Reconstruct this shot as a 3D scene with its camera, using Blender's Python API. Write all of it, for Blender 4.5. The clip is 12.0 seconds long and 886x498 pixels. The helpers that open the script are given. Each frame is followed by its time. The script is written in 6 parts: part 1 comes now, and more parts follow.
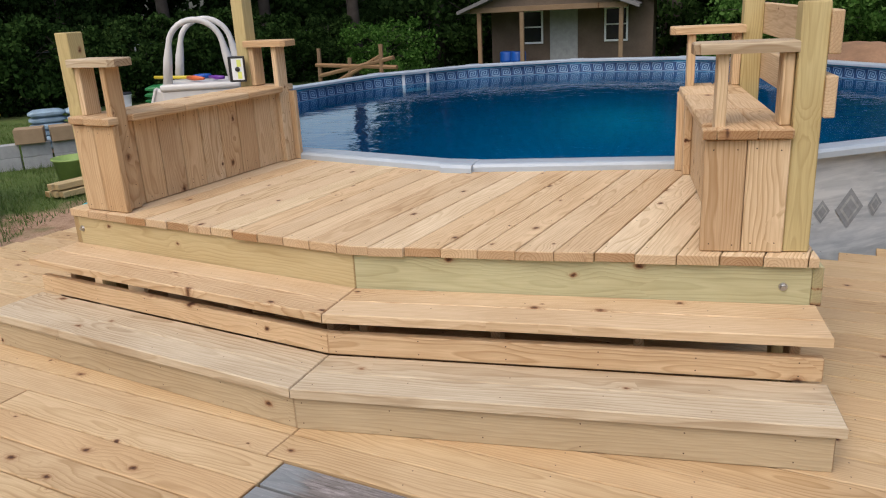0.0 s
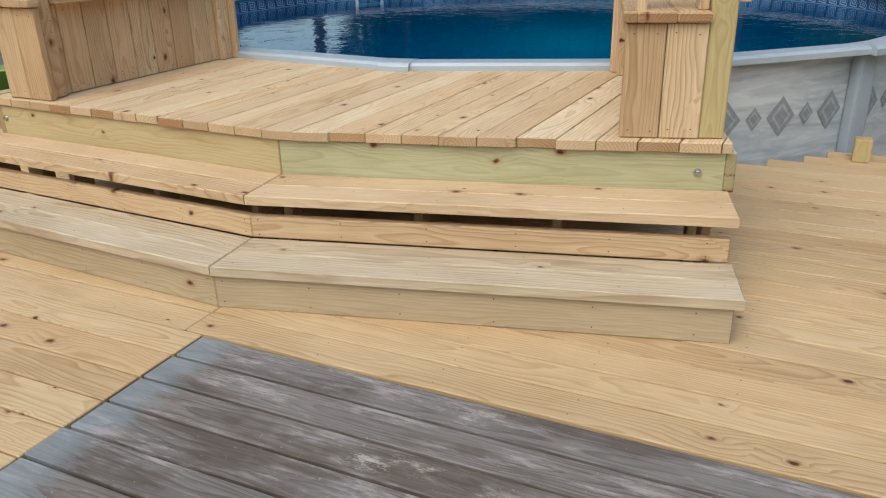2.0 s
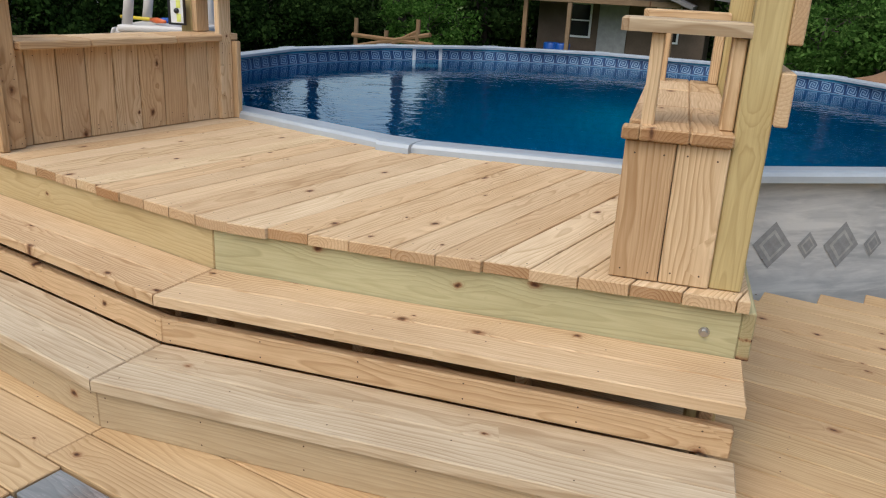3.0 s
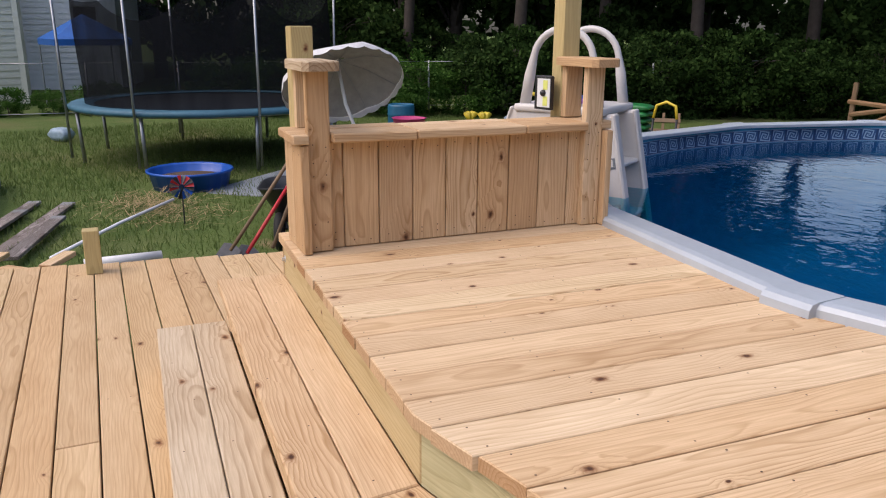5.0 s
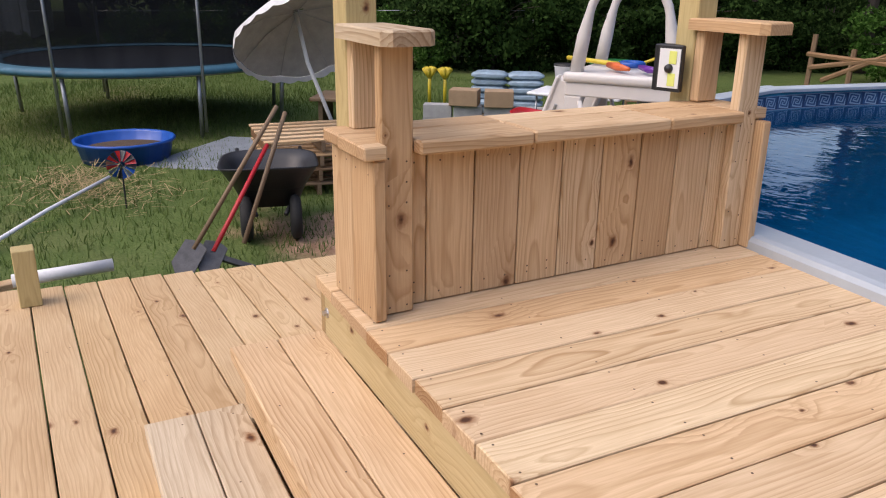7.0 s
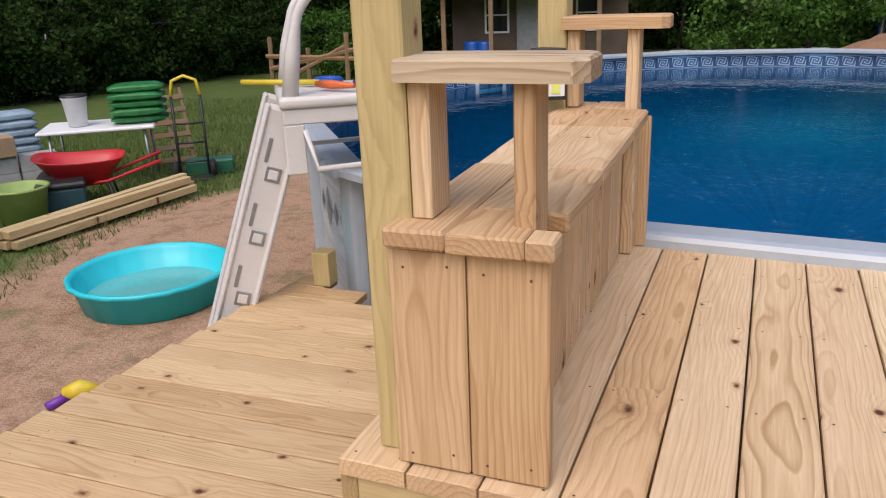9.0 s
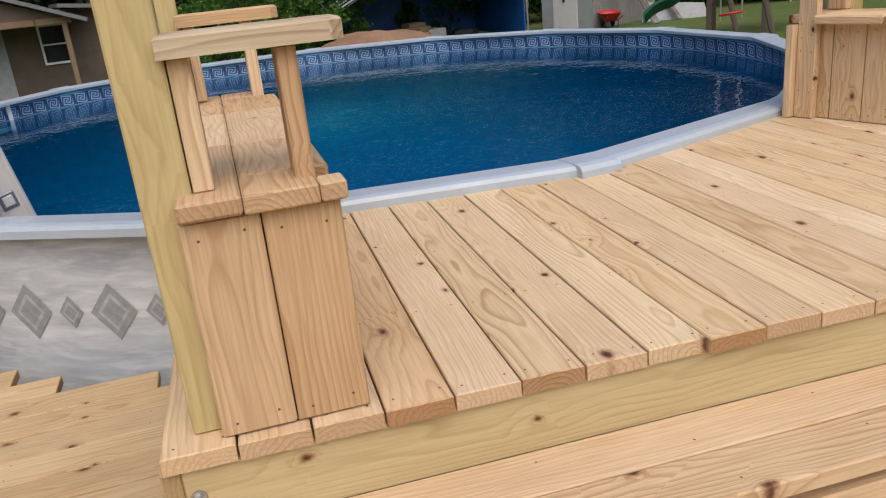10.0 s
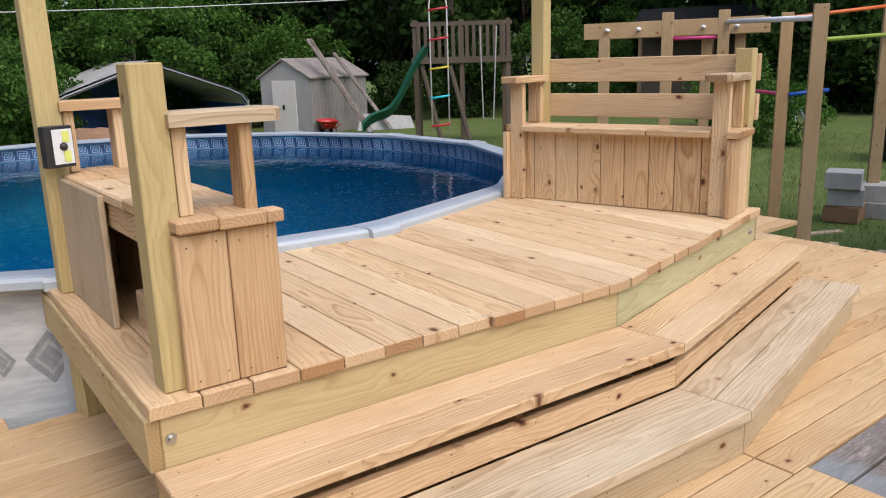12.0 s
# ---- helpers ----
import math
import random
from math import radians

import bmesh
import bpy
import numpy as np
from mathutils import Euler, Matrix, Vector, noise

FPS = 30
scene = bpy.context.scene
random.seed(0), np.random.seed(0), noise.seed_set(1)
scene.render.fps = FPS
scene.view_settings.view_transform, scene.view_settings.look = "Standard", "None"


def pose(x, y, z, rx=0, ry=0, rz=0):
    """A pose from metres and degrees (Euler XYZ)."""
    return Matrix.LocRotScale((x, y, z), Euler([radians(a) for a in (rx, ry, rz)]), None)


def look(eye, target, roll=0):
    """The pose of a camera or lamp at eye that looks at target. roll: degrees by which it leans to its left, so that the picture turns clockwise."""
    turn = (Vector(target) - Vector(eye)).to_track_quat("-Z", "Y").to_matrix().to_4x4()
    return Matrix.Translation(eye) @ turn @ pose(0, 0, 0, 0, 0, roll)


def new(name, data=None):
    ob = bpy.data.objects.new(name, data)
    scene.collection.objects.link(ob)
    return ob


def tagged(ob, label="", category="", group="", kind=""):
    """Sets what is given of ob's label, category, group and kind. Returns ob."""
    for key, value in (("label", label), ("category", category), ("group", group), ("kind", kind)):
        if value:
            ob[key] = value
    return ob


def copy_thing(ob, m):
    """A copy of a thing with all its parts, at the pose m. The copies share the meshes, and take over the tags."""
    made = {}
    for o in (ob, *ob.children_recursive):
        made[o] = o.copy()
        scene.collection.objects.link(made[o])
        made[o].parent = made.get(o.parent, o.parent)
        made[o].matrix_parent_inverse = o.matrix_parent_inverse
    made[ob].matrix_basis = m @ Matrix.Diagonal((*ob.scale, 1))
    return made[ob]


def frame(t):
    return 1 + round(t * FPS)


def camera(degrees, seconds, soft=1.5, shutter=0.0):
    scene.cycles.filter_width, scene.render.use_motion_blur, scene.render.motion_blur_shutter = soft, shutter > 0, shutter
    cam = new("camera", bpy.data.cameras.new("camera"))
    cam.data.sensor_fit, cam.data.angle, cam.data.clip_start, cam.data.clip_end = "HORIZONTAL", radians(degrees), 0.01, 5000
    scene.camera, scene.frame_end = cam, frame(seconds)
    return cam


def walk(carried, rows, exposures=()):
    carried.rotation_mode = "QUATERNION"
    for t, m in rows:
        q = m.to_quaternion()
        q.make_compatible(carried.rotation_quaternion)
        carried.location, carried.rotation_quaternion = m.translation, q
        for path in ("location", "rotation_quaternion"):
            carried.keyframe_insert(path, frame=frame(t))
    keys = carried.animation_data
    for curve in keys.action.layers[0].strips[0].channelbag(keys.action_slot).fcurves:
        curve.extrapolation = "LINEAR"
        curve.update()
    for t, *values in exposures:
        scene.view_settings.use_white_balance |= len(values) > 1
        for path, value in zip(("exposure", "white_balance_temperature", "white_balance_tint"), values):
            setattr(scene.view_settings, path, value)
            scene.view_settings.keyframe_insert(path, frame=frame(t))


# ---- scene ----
cam = camera(59.3, 12.0, 1.1)

PATH = [
    (0, (1.081, -2.816, 1.466), (0.618, -0.97, 0.851), -3.0),
    (0.5, (1.088, -2.946, 1.404), (0.815, -1.068, 0.774), -3.8),
    (1, (1.221, -3.101, 1.302), (0.989, -1.242, 0.602), -2.8),
    (1.5, (1.285, -3.125, 1.277), (1.042, -1.302, 0.489), -1.6),
    (2, (1.244, -2.87, 1.286), (0.879, -1.063, 0.512), -1.3),
    (2.5, (1.313, -2.554, 1.314), (0.872, -0.741, 0.592), 0.2),
    (3, (1.487, -2.194, 1.336), (0.941, -0.383, 0.686), 3.0),
    (3.5, (1.502, -1.792, 1.343), (0.683, -0.075, 0.723), 2.8),
    (3.7, (1.476, -1.665, 1.343), (0.502, -0.025, 0.743), 1.7),
    (5.3, (1.213, -0.873, 1.382), (-0.328, 0.274, 0.827), 0.5),
    (5.5, (1.127, -0.836, 1.382), (-0.417, 0.298, 0.809), 0.5),
    (6, (0.837, -0.705, 1.391), (-0.725, 0.375, 0.765), 1.7),
    (6.5, (0.486, -0.71, 1.368), (-1.042, 0.387, 0.688), 1.6),
    (7, (0.147, -0.737, 1.385), (-1.224, 0.562, 0.727), 0.8),
    (7.2, (0.001, -0.741, 1.39), (-1.299, 0.652, 0.782), 1.8),
    (8.8, (-1.21, -0.79, 1.375), (-1.631, 1.063, 0.751), -1.9),
    (9, (-1.346, -0.756, 1.383), (-1.555, 1.125, 0.734), -2.2),
    (9.5, (-1.651, -0.731, 1.357), (-1.21, 1.1, 0.684), -3.5),
    (10, (-1.823, -0.855, 1.332), (-0.892, 0.78, 0.654), -5.9),
    (10.5, (-1.962, -1.022, 1.376), (-0.579, 0.286, 0.764), -3.1),
    (11, (-2.243, -1.104, 1.403), (-0.62, -0.032, 0.939), -0.8),
    (11.5, (-2.458, -1.237, 1.394), (-0.862, -0.111, 0.964), -0.6),
    (12, (-2.671, -1.253, 1.38), (-1.145, -0.049, 0.908), -1.7),
]
EXPOSURES = [(0, 0.56, 6400, 8), (1, 0.58, 6250, 5), (2, 0.54, 6100, 0), (2.7, 0.48, 6250, 3), (3.7, 0.56, 6450, 9),
             (5.3, 0.7, 6500, 16), (7.2, 0.75, 6500, 16), (8.8, 0.68, 6500, 14), (9.5, 0.56, 6480, 12), (10.5, 0.58, 6380, 7),
             (12, 0.78, 6350, 10)]
walk(cam, [(t, look(eye, target, roll)) for t, eye, target, roll in PATH], EXPOSURES)

# ---------------------------------------------------------------- light
SUN_AZ, SUN_EL = 198.0, 55.0
world = bpy.data.worlds.new("sky")
scene.world = world
world.use_nodes = True
wn = world.node_tree.nodes
sky = wn.new("ShaderNodeTexSky")
sky.sky_type = 'NISHITA'
sky.sun_disc = False
sky.sun_elevation = radians(SUN_EL)
sky.sun_rotation = radians(SUN_AZ)
sky.air_density, sky.dust_density, sky.ozone_density = 1.0, 4.0, 1.0
world.node_tree.links.new(sky.outputs[0], wn["Background"].inputs[0])
wn["Background"].inputs[1].default_value = 0.15
sun = new("sun", bpy.data.lights.new("sun", 'SUN'))
sun.data.energy, sun.data.angle, sun.data.color = 0.5, radians(110), (1.0, 0.96, 0.9)
sun.matrix_world = look((0, 0, 20), (20 * -math.sin(radians(SUN_AZ)) / math.tan(radians(SUN_EL)),
                                     20 * -math.cos(radians(SUN_AZ)) / math.tan(radians(SUN_EL)), 0))

# ---------------------------------------------------------------- materials


class Nodes:
    """A small builder for node materials."""

    def __init__(self, name):
        self.m = bpy.data.materials.new(name)
        self.m.use_nodes = True
        self.t = self.m.node_tree
        self.b = self.t.nodes["Principled BSDF"]

    def n(self, kind, ins=None, operation=None, data_type=None, blend_type=None):
        node = self.t.nodes.new("ShaderNode" + kind)
        if operation:
            node.operation = operation
        if data_type:
            node.data_type = data_type
        if blend_type:
            node.blend_type = blend_type
        for key, value in (ins or {}).items():
            self.put(node.inputs[key], value)
        return node

    def put(self, socket, value):
        if isinstance(value, bpy.types.NodeSocket):
            self.t.links.new(value, socket)
        elif isinstance(value, bpy.types.Node):
            self.t.links.new(value.outputs[0], socket)
        elif isinstance(value, tuple) and len(value) == 3 and socket.type == 'RGBA':
            socket.default_value = (*value, 1)
        else:
            socket.default_value = value

    def math(self, op, a, b=0.0, c=0.0):
        node = self.n("Math", operation=op)
        for i, v in enumerate((a, b, c)):
            self.put(node.inputs[i], v)
        return node.outputs[0]

    def mix(self, fac, a, b, blend='MIX'):
        node = self.n("Mix", data_type='RGBA', blend_type=blend)
        self.put(node.inputs[0], fac)
        self.put(node.inputs[6], a)
        self.put(node.inputs[7], b)
        return node.outputs[2]

    def ramp(self, fac, *stops):
        node = self.n("ValToRGB")
        r = node.color_ramp
        while len(r.elements) < len(stops):
            r.elements.new(0.5)
        for e, (p, c) in zip(r.elements, stops):
            e.position = p
            e.color = (*c, 1) if isinstance(c, tuple) else (c, c, c, 1)
        self.put(node.inputs[0], fac)
        return node.outputs[0]

    def coords(self, which="Object", scale=(1, 1, 1), shift=None):
        tc = self.n("TexCoord").outputs[which]
        mp = self.n("Mapping", {"Vector": tc, "Scale": scale})
        if shift is not None:
            self.put(mp.inputs["Location"], shift)
        return mp.outputs[0]

    def noise(self, vec, scale, detail=3.0, rough=0.55, dist=0.0):
        return self.n("TexNoise", {"Vector": vec, "Scale": scale, "Detail": detail, "Roughness": rough, "Distortion": dist}).outputs[0]

    def bump(self, height, strength=0.3, dist=0.004):
        self.put(self.b.inputs["Normal"], self.n("Bump", {"Height": height, "Strength": strength, "Distance": dist}))

    def done(self, color=None, rough=None, metal=None, spec=None):
        for key, v in (("Base Color", color), ("Roughness", rough), ("Metallic", metal), ("Specular IOR Level", spec)):
            if v is not None:
                self.put(self.b.inputs[key], v)
        return self.m


def wood(name, light, dark, tints, knot=(0.07, 0.03, 0.015), knots=1.0, grain=1.0, rough=0.62, gray=None, ends=None):
    """Sawn boards: the length runs along local x; rings, fibres, knots, and a tint of each board's own."""
    k = Nodes(name)
    rnd = k.n("ObjectInfo").outputs["Random"]
    comb = k.n("CombineXYZ", {0: k.math('MULTIPLY', rnd, 37.0), 1: k.math('MULTIPLY', rnd, 91.0), 2: k.math('MULTIPLY', rnd, 53.0)})
    tc = k.n("TexCoord").outputs["Object"]
    moved = k.n("VectorMath", {0: tc, 1: comb.outputs[0]}, operation='ADD').outputs[0]
    # slow wander of the rings along the board
    slow = k.n("Mapping", {"Vector": moved, "Scale": (1.6, 7.0, 7.0)}).outputs[0]
    wander = k.noise(slow, 1.0, 2.0, 0.5)
    sep = k.n("SeparateXYZ", {0: tc})
    y0 = k.math('SUBTRACT', k.math('MULTIPLY', k.math('FRACT', k.math('MULTIPLY', rnd, 7.31)), 0.16), 0.08)
    yy = k.math('ADD', sep.outputs[1], y0)
    zz = k.math('ADD', sep.outputs[2], k.math('ADD', 0.03, k.math('MULTIPLY', k.math('FRACT', k.math('MULTIPLY', rnd, 13.7)), 0.07)))
    rad = k.math('SQRT', k.math('ADD', k.math('MULTIPLY', yy, yy), k.math('MULTIPLY', zz, zz)))
    rad = k.math('ADD', rad, k.math('MULTIPLY', wander, 0.075))
    if knots > 0:
        kv = k.n("Mapping", {"Vector": moved, "Scale": (4.2, 6.6, 1.0)}).outputs[0]
        vor = k.n("TexVoronoi", {"Vector": kv, "Scale": 1.0, "Randomness": 0.9})
        vor.voronoi_dimensions = '2D'
        tone = k.n("SeparateColor", {0: vor.outputs["Color"]})
        pick = k.math('GREATER_THAN', tone.outputs[0], 1.0 - 0.33 * knots)
        away = k.math('DIVIDE', k.math('ADD', vor.outputs["Distance"], k.math('MULTIPLY', k.math('SUBTRACT', k.noise(moved, 38.0, 2.0), 0.5), 0.13)),
                      k.math('ADD', 0.25, k.math('MULTIPLY', tone.outputs[1], 0.75)))
        mask = k.math('MULTIPLY', k.ramp(away, (0.055, 1.0), (0.1, 0.5), (0.13, 0.14), (0.26, 0.0)), pick)
        # the rings bend round a knot
        rad = k.math('ADD', rad, k.math('MULTIPLY', k.math('MULTIPLY', k.ramp(away, (0.0, 1.0), (0.2, 0.4), (0.7, 0.0)), pick), 0.03))
    wave = k.math('FRACT', k.math('MULTIPLY', rad, 95.0 * grain))
    ring = k.ramp(wave, (0.0, 0.0), (0.55, 0.25), (0.88, 1.0), (1.0, 0.1))
    fibre = k.noise(k.n("Mapping", {"Vector": moved, "Scale": (7.0, 160.0, 160.0)}).outputs[0], 1.0, 3.0, 0.6)
    blotch = k.noise(k.n("Mapping", {"Vector": moved, "Scale": (2.0, 5.0, 5.0)}).outputs[0], 1.0, 2.0)
    figure = k.ramp(k.math('FRACT', k.math('MULTIPLY', rnd, 17.3)), (0.0, 0.55), (0.5, 0.75), (0.8, 1.0), (1.0, 1.0))
    col = k.mix(k.math('MULTIPLY', k.math('MULTIPLY', ring, figure), k.ramp(blotch, (0.3, 0.45), (0.65, 1.0))), light, dark)
    col = k.mix(k.ramp(fibre, (0.35, 0.0), (0.75, 0.5)), col, dark)
    tint = k.n("ValToRGB")
    el = tint.color_ramp.elements
    while len(el) < len(tints):
        el.new(0.5)
    for i, (e, c) in enumerate(zip(el, tints)):
        e.position = i / (len(tints) - 1)
        e.color = (*c, 1)
    k.put(tint.inputs[0], k.math('FRACT', k.math('MULTIPLY', rnd, 5.77)))
    col = k.mix(1.0, col, tint.outputs[0], 'MULTIPLY')
    col = k.mix(k.ramp(blotch, (0.4, 0.0), (0.8, 0.35)), col, k.mix(1.0, col, (0.72, 0.62, 0.5), 'MULTIPLY'))
    # sawn ends drink more water and turn browner
    side = k.n("SeparateXYZ", {0: k.n("TexCoord").outputs["Normal"]})
    sawn = k.ramp(k.math('ABSOLUTE', side.outputs[0]), (0.6, 0.0), (0.8, 1.0))
    soak = k.ramp(k.math('FRACT', k.math('MULTIPLY', rnd, 29.3)), (0.0, 0.15), (0.5, 0.5), (1.0, 1.0))
    col = k.mix(k.math('MULTIPLY', sawn, soak), col, k.mix(1.0, col, (0.55, 0.42, 0.32), 'MULTIPLY'))
    height = k.math('ADD', k.math('MULTIPLY', ring, 0.5), fibre)
    if knots > 0:
        heart = k.mix(k.ramp(away, (0.02, 0.0), (0.075, 1.0)), knot, (0.26, 0.13, 0.06))
        col = k.mix(mask, col, heart)
    if gray is not None:
        wear = k.noise(k.n("Mapping", {"Vector": moved, "Scale": (5.0, 30.0, 30.0)}).outputs[0], 1.0, 6.0, 0.75)
        patch = k.noise(k.n("Mapping", {"Vector": moved, "Scale": (2.2, 6.0, 6.0)}).outputs[0], 1.0, 2.0)
        wear = k.math('ADD', wear, k.math('MULTIPLY', k.math('SUBTRACT', patch, 0.55), 0.45))
        col = k.mix(k.ramp(wear, (0.5, 0.0), (0.64, 0.7)), col, gray)
        bald = k.noise(k.n("Mapping", {"Vector": moved, "Scale": (1.5, 4.0, 4.0), "Location": (4.0, 9.0, 2.0)}).outputs[0], 1.0, 4.0, 0.65)
        col = k.mix(k.ramp(bald, (0.5, 0.0), (0.6, 0.75)), col, k.mix(fibre, (0.13, 0.095, 0.07), (0.06, 0.047, 0.04)))
        scuff = k.noise(k.n("Mapping", {"Vector": moved, "Scale": (9.0, 22.0, 22.0)}).outputs[0], 1.0, 6.0, 0.8)
        scuff = k.math('MULTIPLY', k.ramp(scuff, (0.52, 0.0), (0.64, 1.0)), k.ramp(patch, (0.56, 0.0), (0.66, 0.75)))
        col = k.mix(scuff, col, (0.5, 0.45, 0.37))
        spots = k.noise(moved, 70.0, 2.0)
        col = k.mix(k.ramp(spots, (0.7, 0.0), (0.76, 0.5)), col, gray)
        if ends is not None:
            # old paint left on the sawn ends
            reach = k.math('ADD', sep.outputs[0], k.math('MULTIPLY', k.math('SUBTRACT', wear, 0.5), 0.35))
            col = k.mix(k.ramp(reach, (0.08, 0.5), (0.17, 0.0)), col, ends)
    k.bump(height, 0.35, 0.0015)
    return k.done(col, k.math('ADD', rough, k.math('MULTIPLY', fibre, 0.2)), spec=0.25)


def plain(name, color, rough=0.5, metal=0.0, vary=0.12, scale=6.0, bump=0.0, spec=None, dirt=None):
    """Painted, moulded or cast stuff with a slight mottle and dirt."""
    k = Nodes(name)
    v = k.coords("Object")
    n1 = k.noise(v, scale, 4.0, 0.6)
    n2 = k.noise(v, scale * 9, 3.0, 0.6)
    dark = tuple(c * (1 - 2.2 * vary) for c in color)
    col = k.mix(k.ramp(n1, (0.3, 0.0), (0.75, 1.0)), color, dirt if dirt else dark)
    if dirt:
        col = k.mix(0.75, col, color)
    col = k.mix(k.math('MULTIPLY', k.ramp(n2, (0.45, 0.0), (0.8, 1.0)), 0.5), col, dark)
    if bump:
        k.bump(n2, bump, 0.01)
    return k.done(col, k.math('ADD', rough - 0.05, k.math('MULTIPLY', n2, 0.12)), metal, spec)


PINE_TINTS = [(1.04, 1.0, 0.93), (0.87, 0.75, 0.61), (1.16, 1.16, 1.12), (0.97, 0.85, 0.7), (1.12, 1.09, 1.02), (0.88, 0.78, 0.67), (1.06, 1.03, 0.93)]
PINE = wood("new_pine", (0.665, 0.52, 0.357), (0.39, 0.25, 0.13), PINE_TINTS)
# platform boards: the same pine with brighter lit top faces put into its colour
PINE_DECK_LIT = wood("deck_pine_lit", (0.705, 0.57, 0.405), (0.43, 0.295, 0.167), PINE_TINTS, knots=0.8)
# lower deck: a more orange pine, also darkened in colour for receiving less sky
LOWER_PINE_SHADED = wood("lower_deck_pine_shaded", (0.61, 0.46, 0.29), (0.4, 0.27, 0.14),
                  [(1.0, 0.97, 0.92), (0.9, 0.83, 0.74), (1.08, 1.06, 1.0), (1.0, 0.91, 0.8), (1.0, 0.98, 0.9)], knots=0.8)
PALE_PINE = wood("pale_pine", (0.58, 0.48, 0.345), (0.31, 0.215, 0.125),
                 [(1.0, 0.99, 0.97), (1.06, 1.06, 1.05), (0.95, 0.92, 0.88)], knots=0.5, grain=0.7)
GREEN_PINE = wood("treated_pine", (0.51, 0.485, 0.315), (0.34, 0.315, 0.185),
                  [(1.0, 1.0, 0.95), (0.95, 0.97, 0.9), (1.05, 1.0, 0.92)], knots=0.8)
TAN_PINE = wood("tan_pine", (0.495, 0.402, 0.269), (0.346, 0.263, 0.164), [(1.0, 0.98, 0.94), (1.05, 1.0, 0.92)], knots=0.9)
YELLOW_PINE = wood("yellow_pine", (0.594, 0.474, 0.281), (0.416, 0.304, 0.152),
                   [(1.0, 0.98, 0.94), (0.95, 0.95, 0.88), (1.05, 1.0, 0.92)], knots=1.0)
POST_PINE = wood("post_pine", (0.56, 0.455, 0.24), (0.4, 0.3, 0.14),
                 [(1.0, 0.98, 0.92), (0.95, 0.97, 0.9), (1.04, 1.0, 0.95)], knots=0.7)
OLD_WOOD = wood("weathered_wood", (0.25, 0.22, 0.2), (0.072, 0.06, 0.053),
                [(1.0, 0.98, 0.96), (0.78, 0.79, 0.82), (1.15, 1.13, 1.12), (0.9, 0.87, 0.85)], knots=0.0, rough=0.75, gray=(0.4, 0.35, 0.335), ends=(0.27, 0.31, 0.33))
DIM_WOOD = wood("old_timber", (0.3, 0.2, 0.12), (0.18, 0.12, 0.07), [(1, 1, 1), (0.8, 0.85, 0.9), (1.1, 1.0, 0.9)], knots=0.3)
DIM_PINE = wood("aged_pine", (0.5, 0.36, 0.21), (0.35, 0.24, 0.125), [(1, 1, 1), (0.85, 0.88, 0.88), (1.08, 1.0, 0.92)], knots=0.6)


# ---------------------------------------------------------------- builders
PLACE = {}


def empty(name, at=(0, 0, 0), turn=0.0, **tags):
    """The base of a thing made of parts."""
    ob = new(name)
    ob.empty_display_size = 0.1
    ob.matrix_world = pose(*at, 0, 0, turn)
    PLACE[ob.name] = pose(*at, 0, 0, turn)
    return tagged(ob, **tags)


def put_mesh(name, bm, mat, parent=None, label="", m=None, smooth=False):
    me = bpy.data.meshes.new(name)
    bm.normal_update()
    bm.to_mesh(me)
    bm.free()
    for a in (mat if isinstance(mat, (list, tuple)) else [mat]):
        me.materials.append(a)
    if smooth:
        me.shade_smooth()
    return put_data(name, me, parent, label, m)


def put_data(name, me, parent=None, label="", m=None):
    """Links mesh data as one object at the world pose m, under parent where one is given."""
    ob = new(name, me)
    m = m or Matrix()
    PLACE[ob.name] = m
    if parent is not None:
        ob.parent = parent
        ob.matrix_basis = PLACE[parent.name].inverted() @ m
    else:
        ob.matrix_basis = m
    if label:
        ob["label"] = label
    return ob


def part(name, bm, mat, parent, label="", m=None, smooth=False):
    return put_mesh(name, bm, mat, parent, label, m, smooth)


def axes(at, ex, ez):
    """A pose at a point with local x along ex and local z as near ez as it can be."""
    ex, ez = Vector(ex).normalized(), Vector(ez)
    ey = ez.cross(ex).normalized()
    ez = ex.cross(ey)
    m = Matrix((ex, ey, ez)).transposed().to_4x4()
    m.translation = Vector(at)
    return m


def add_box(bm, lo, hi, m=None, bevel=0.0, seg=1):
    b = bmesh.new()
    bmesh.ops.create_cube(b, size=1)
    for v in b.verts:
        v.co = Vector([lo[i] + (v.co[i] + 0.5) * (hi[i] - lo[i]) for i in range(3)])
    if bevel:
        bmesh.ops.bevel(b, geom=b.edges[:], offset=bevel, segments=seg, affect='EDGES', profile=0.7)
    if m is not None:
        b.transform(m)
    join(bm, b)
    return bm


def join(bm, b):
    me = bpy.data.meshes.new("t")
    b.to_mesh(me)
    b.free()
    bm.from_mesh(me)
    bpy.data.meshes.remove(me)


def board(name, a, b, wide, thick, mat, parent, up=(0, 0, 1), label="", bevel=0.004):
    """A board from a to b: a and b lie in the middle of its width, on its upper face."""
    a, b = Vector(a), Vector(b)
    bm = bmesh.new()
    add_box(bm, (0, -wide / 2, -thick), ((b - a).length, wide / 2, 0), None, bevel)
    return part(name, bm, mat, parent, label, axes(a, b - a, up))


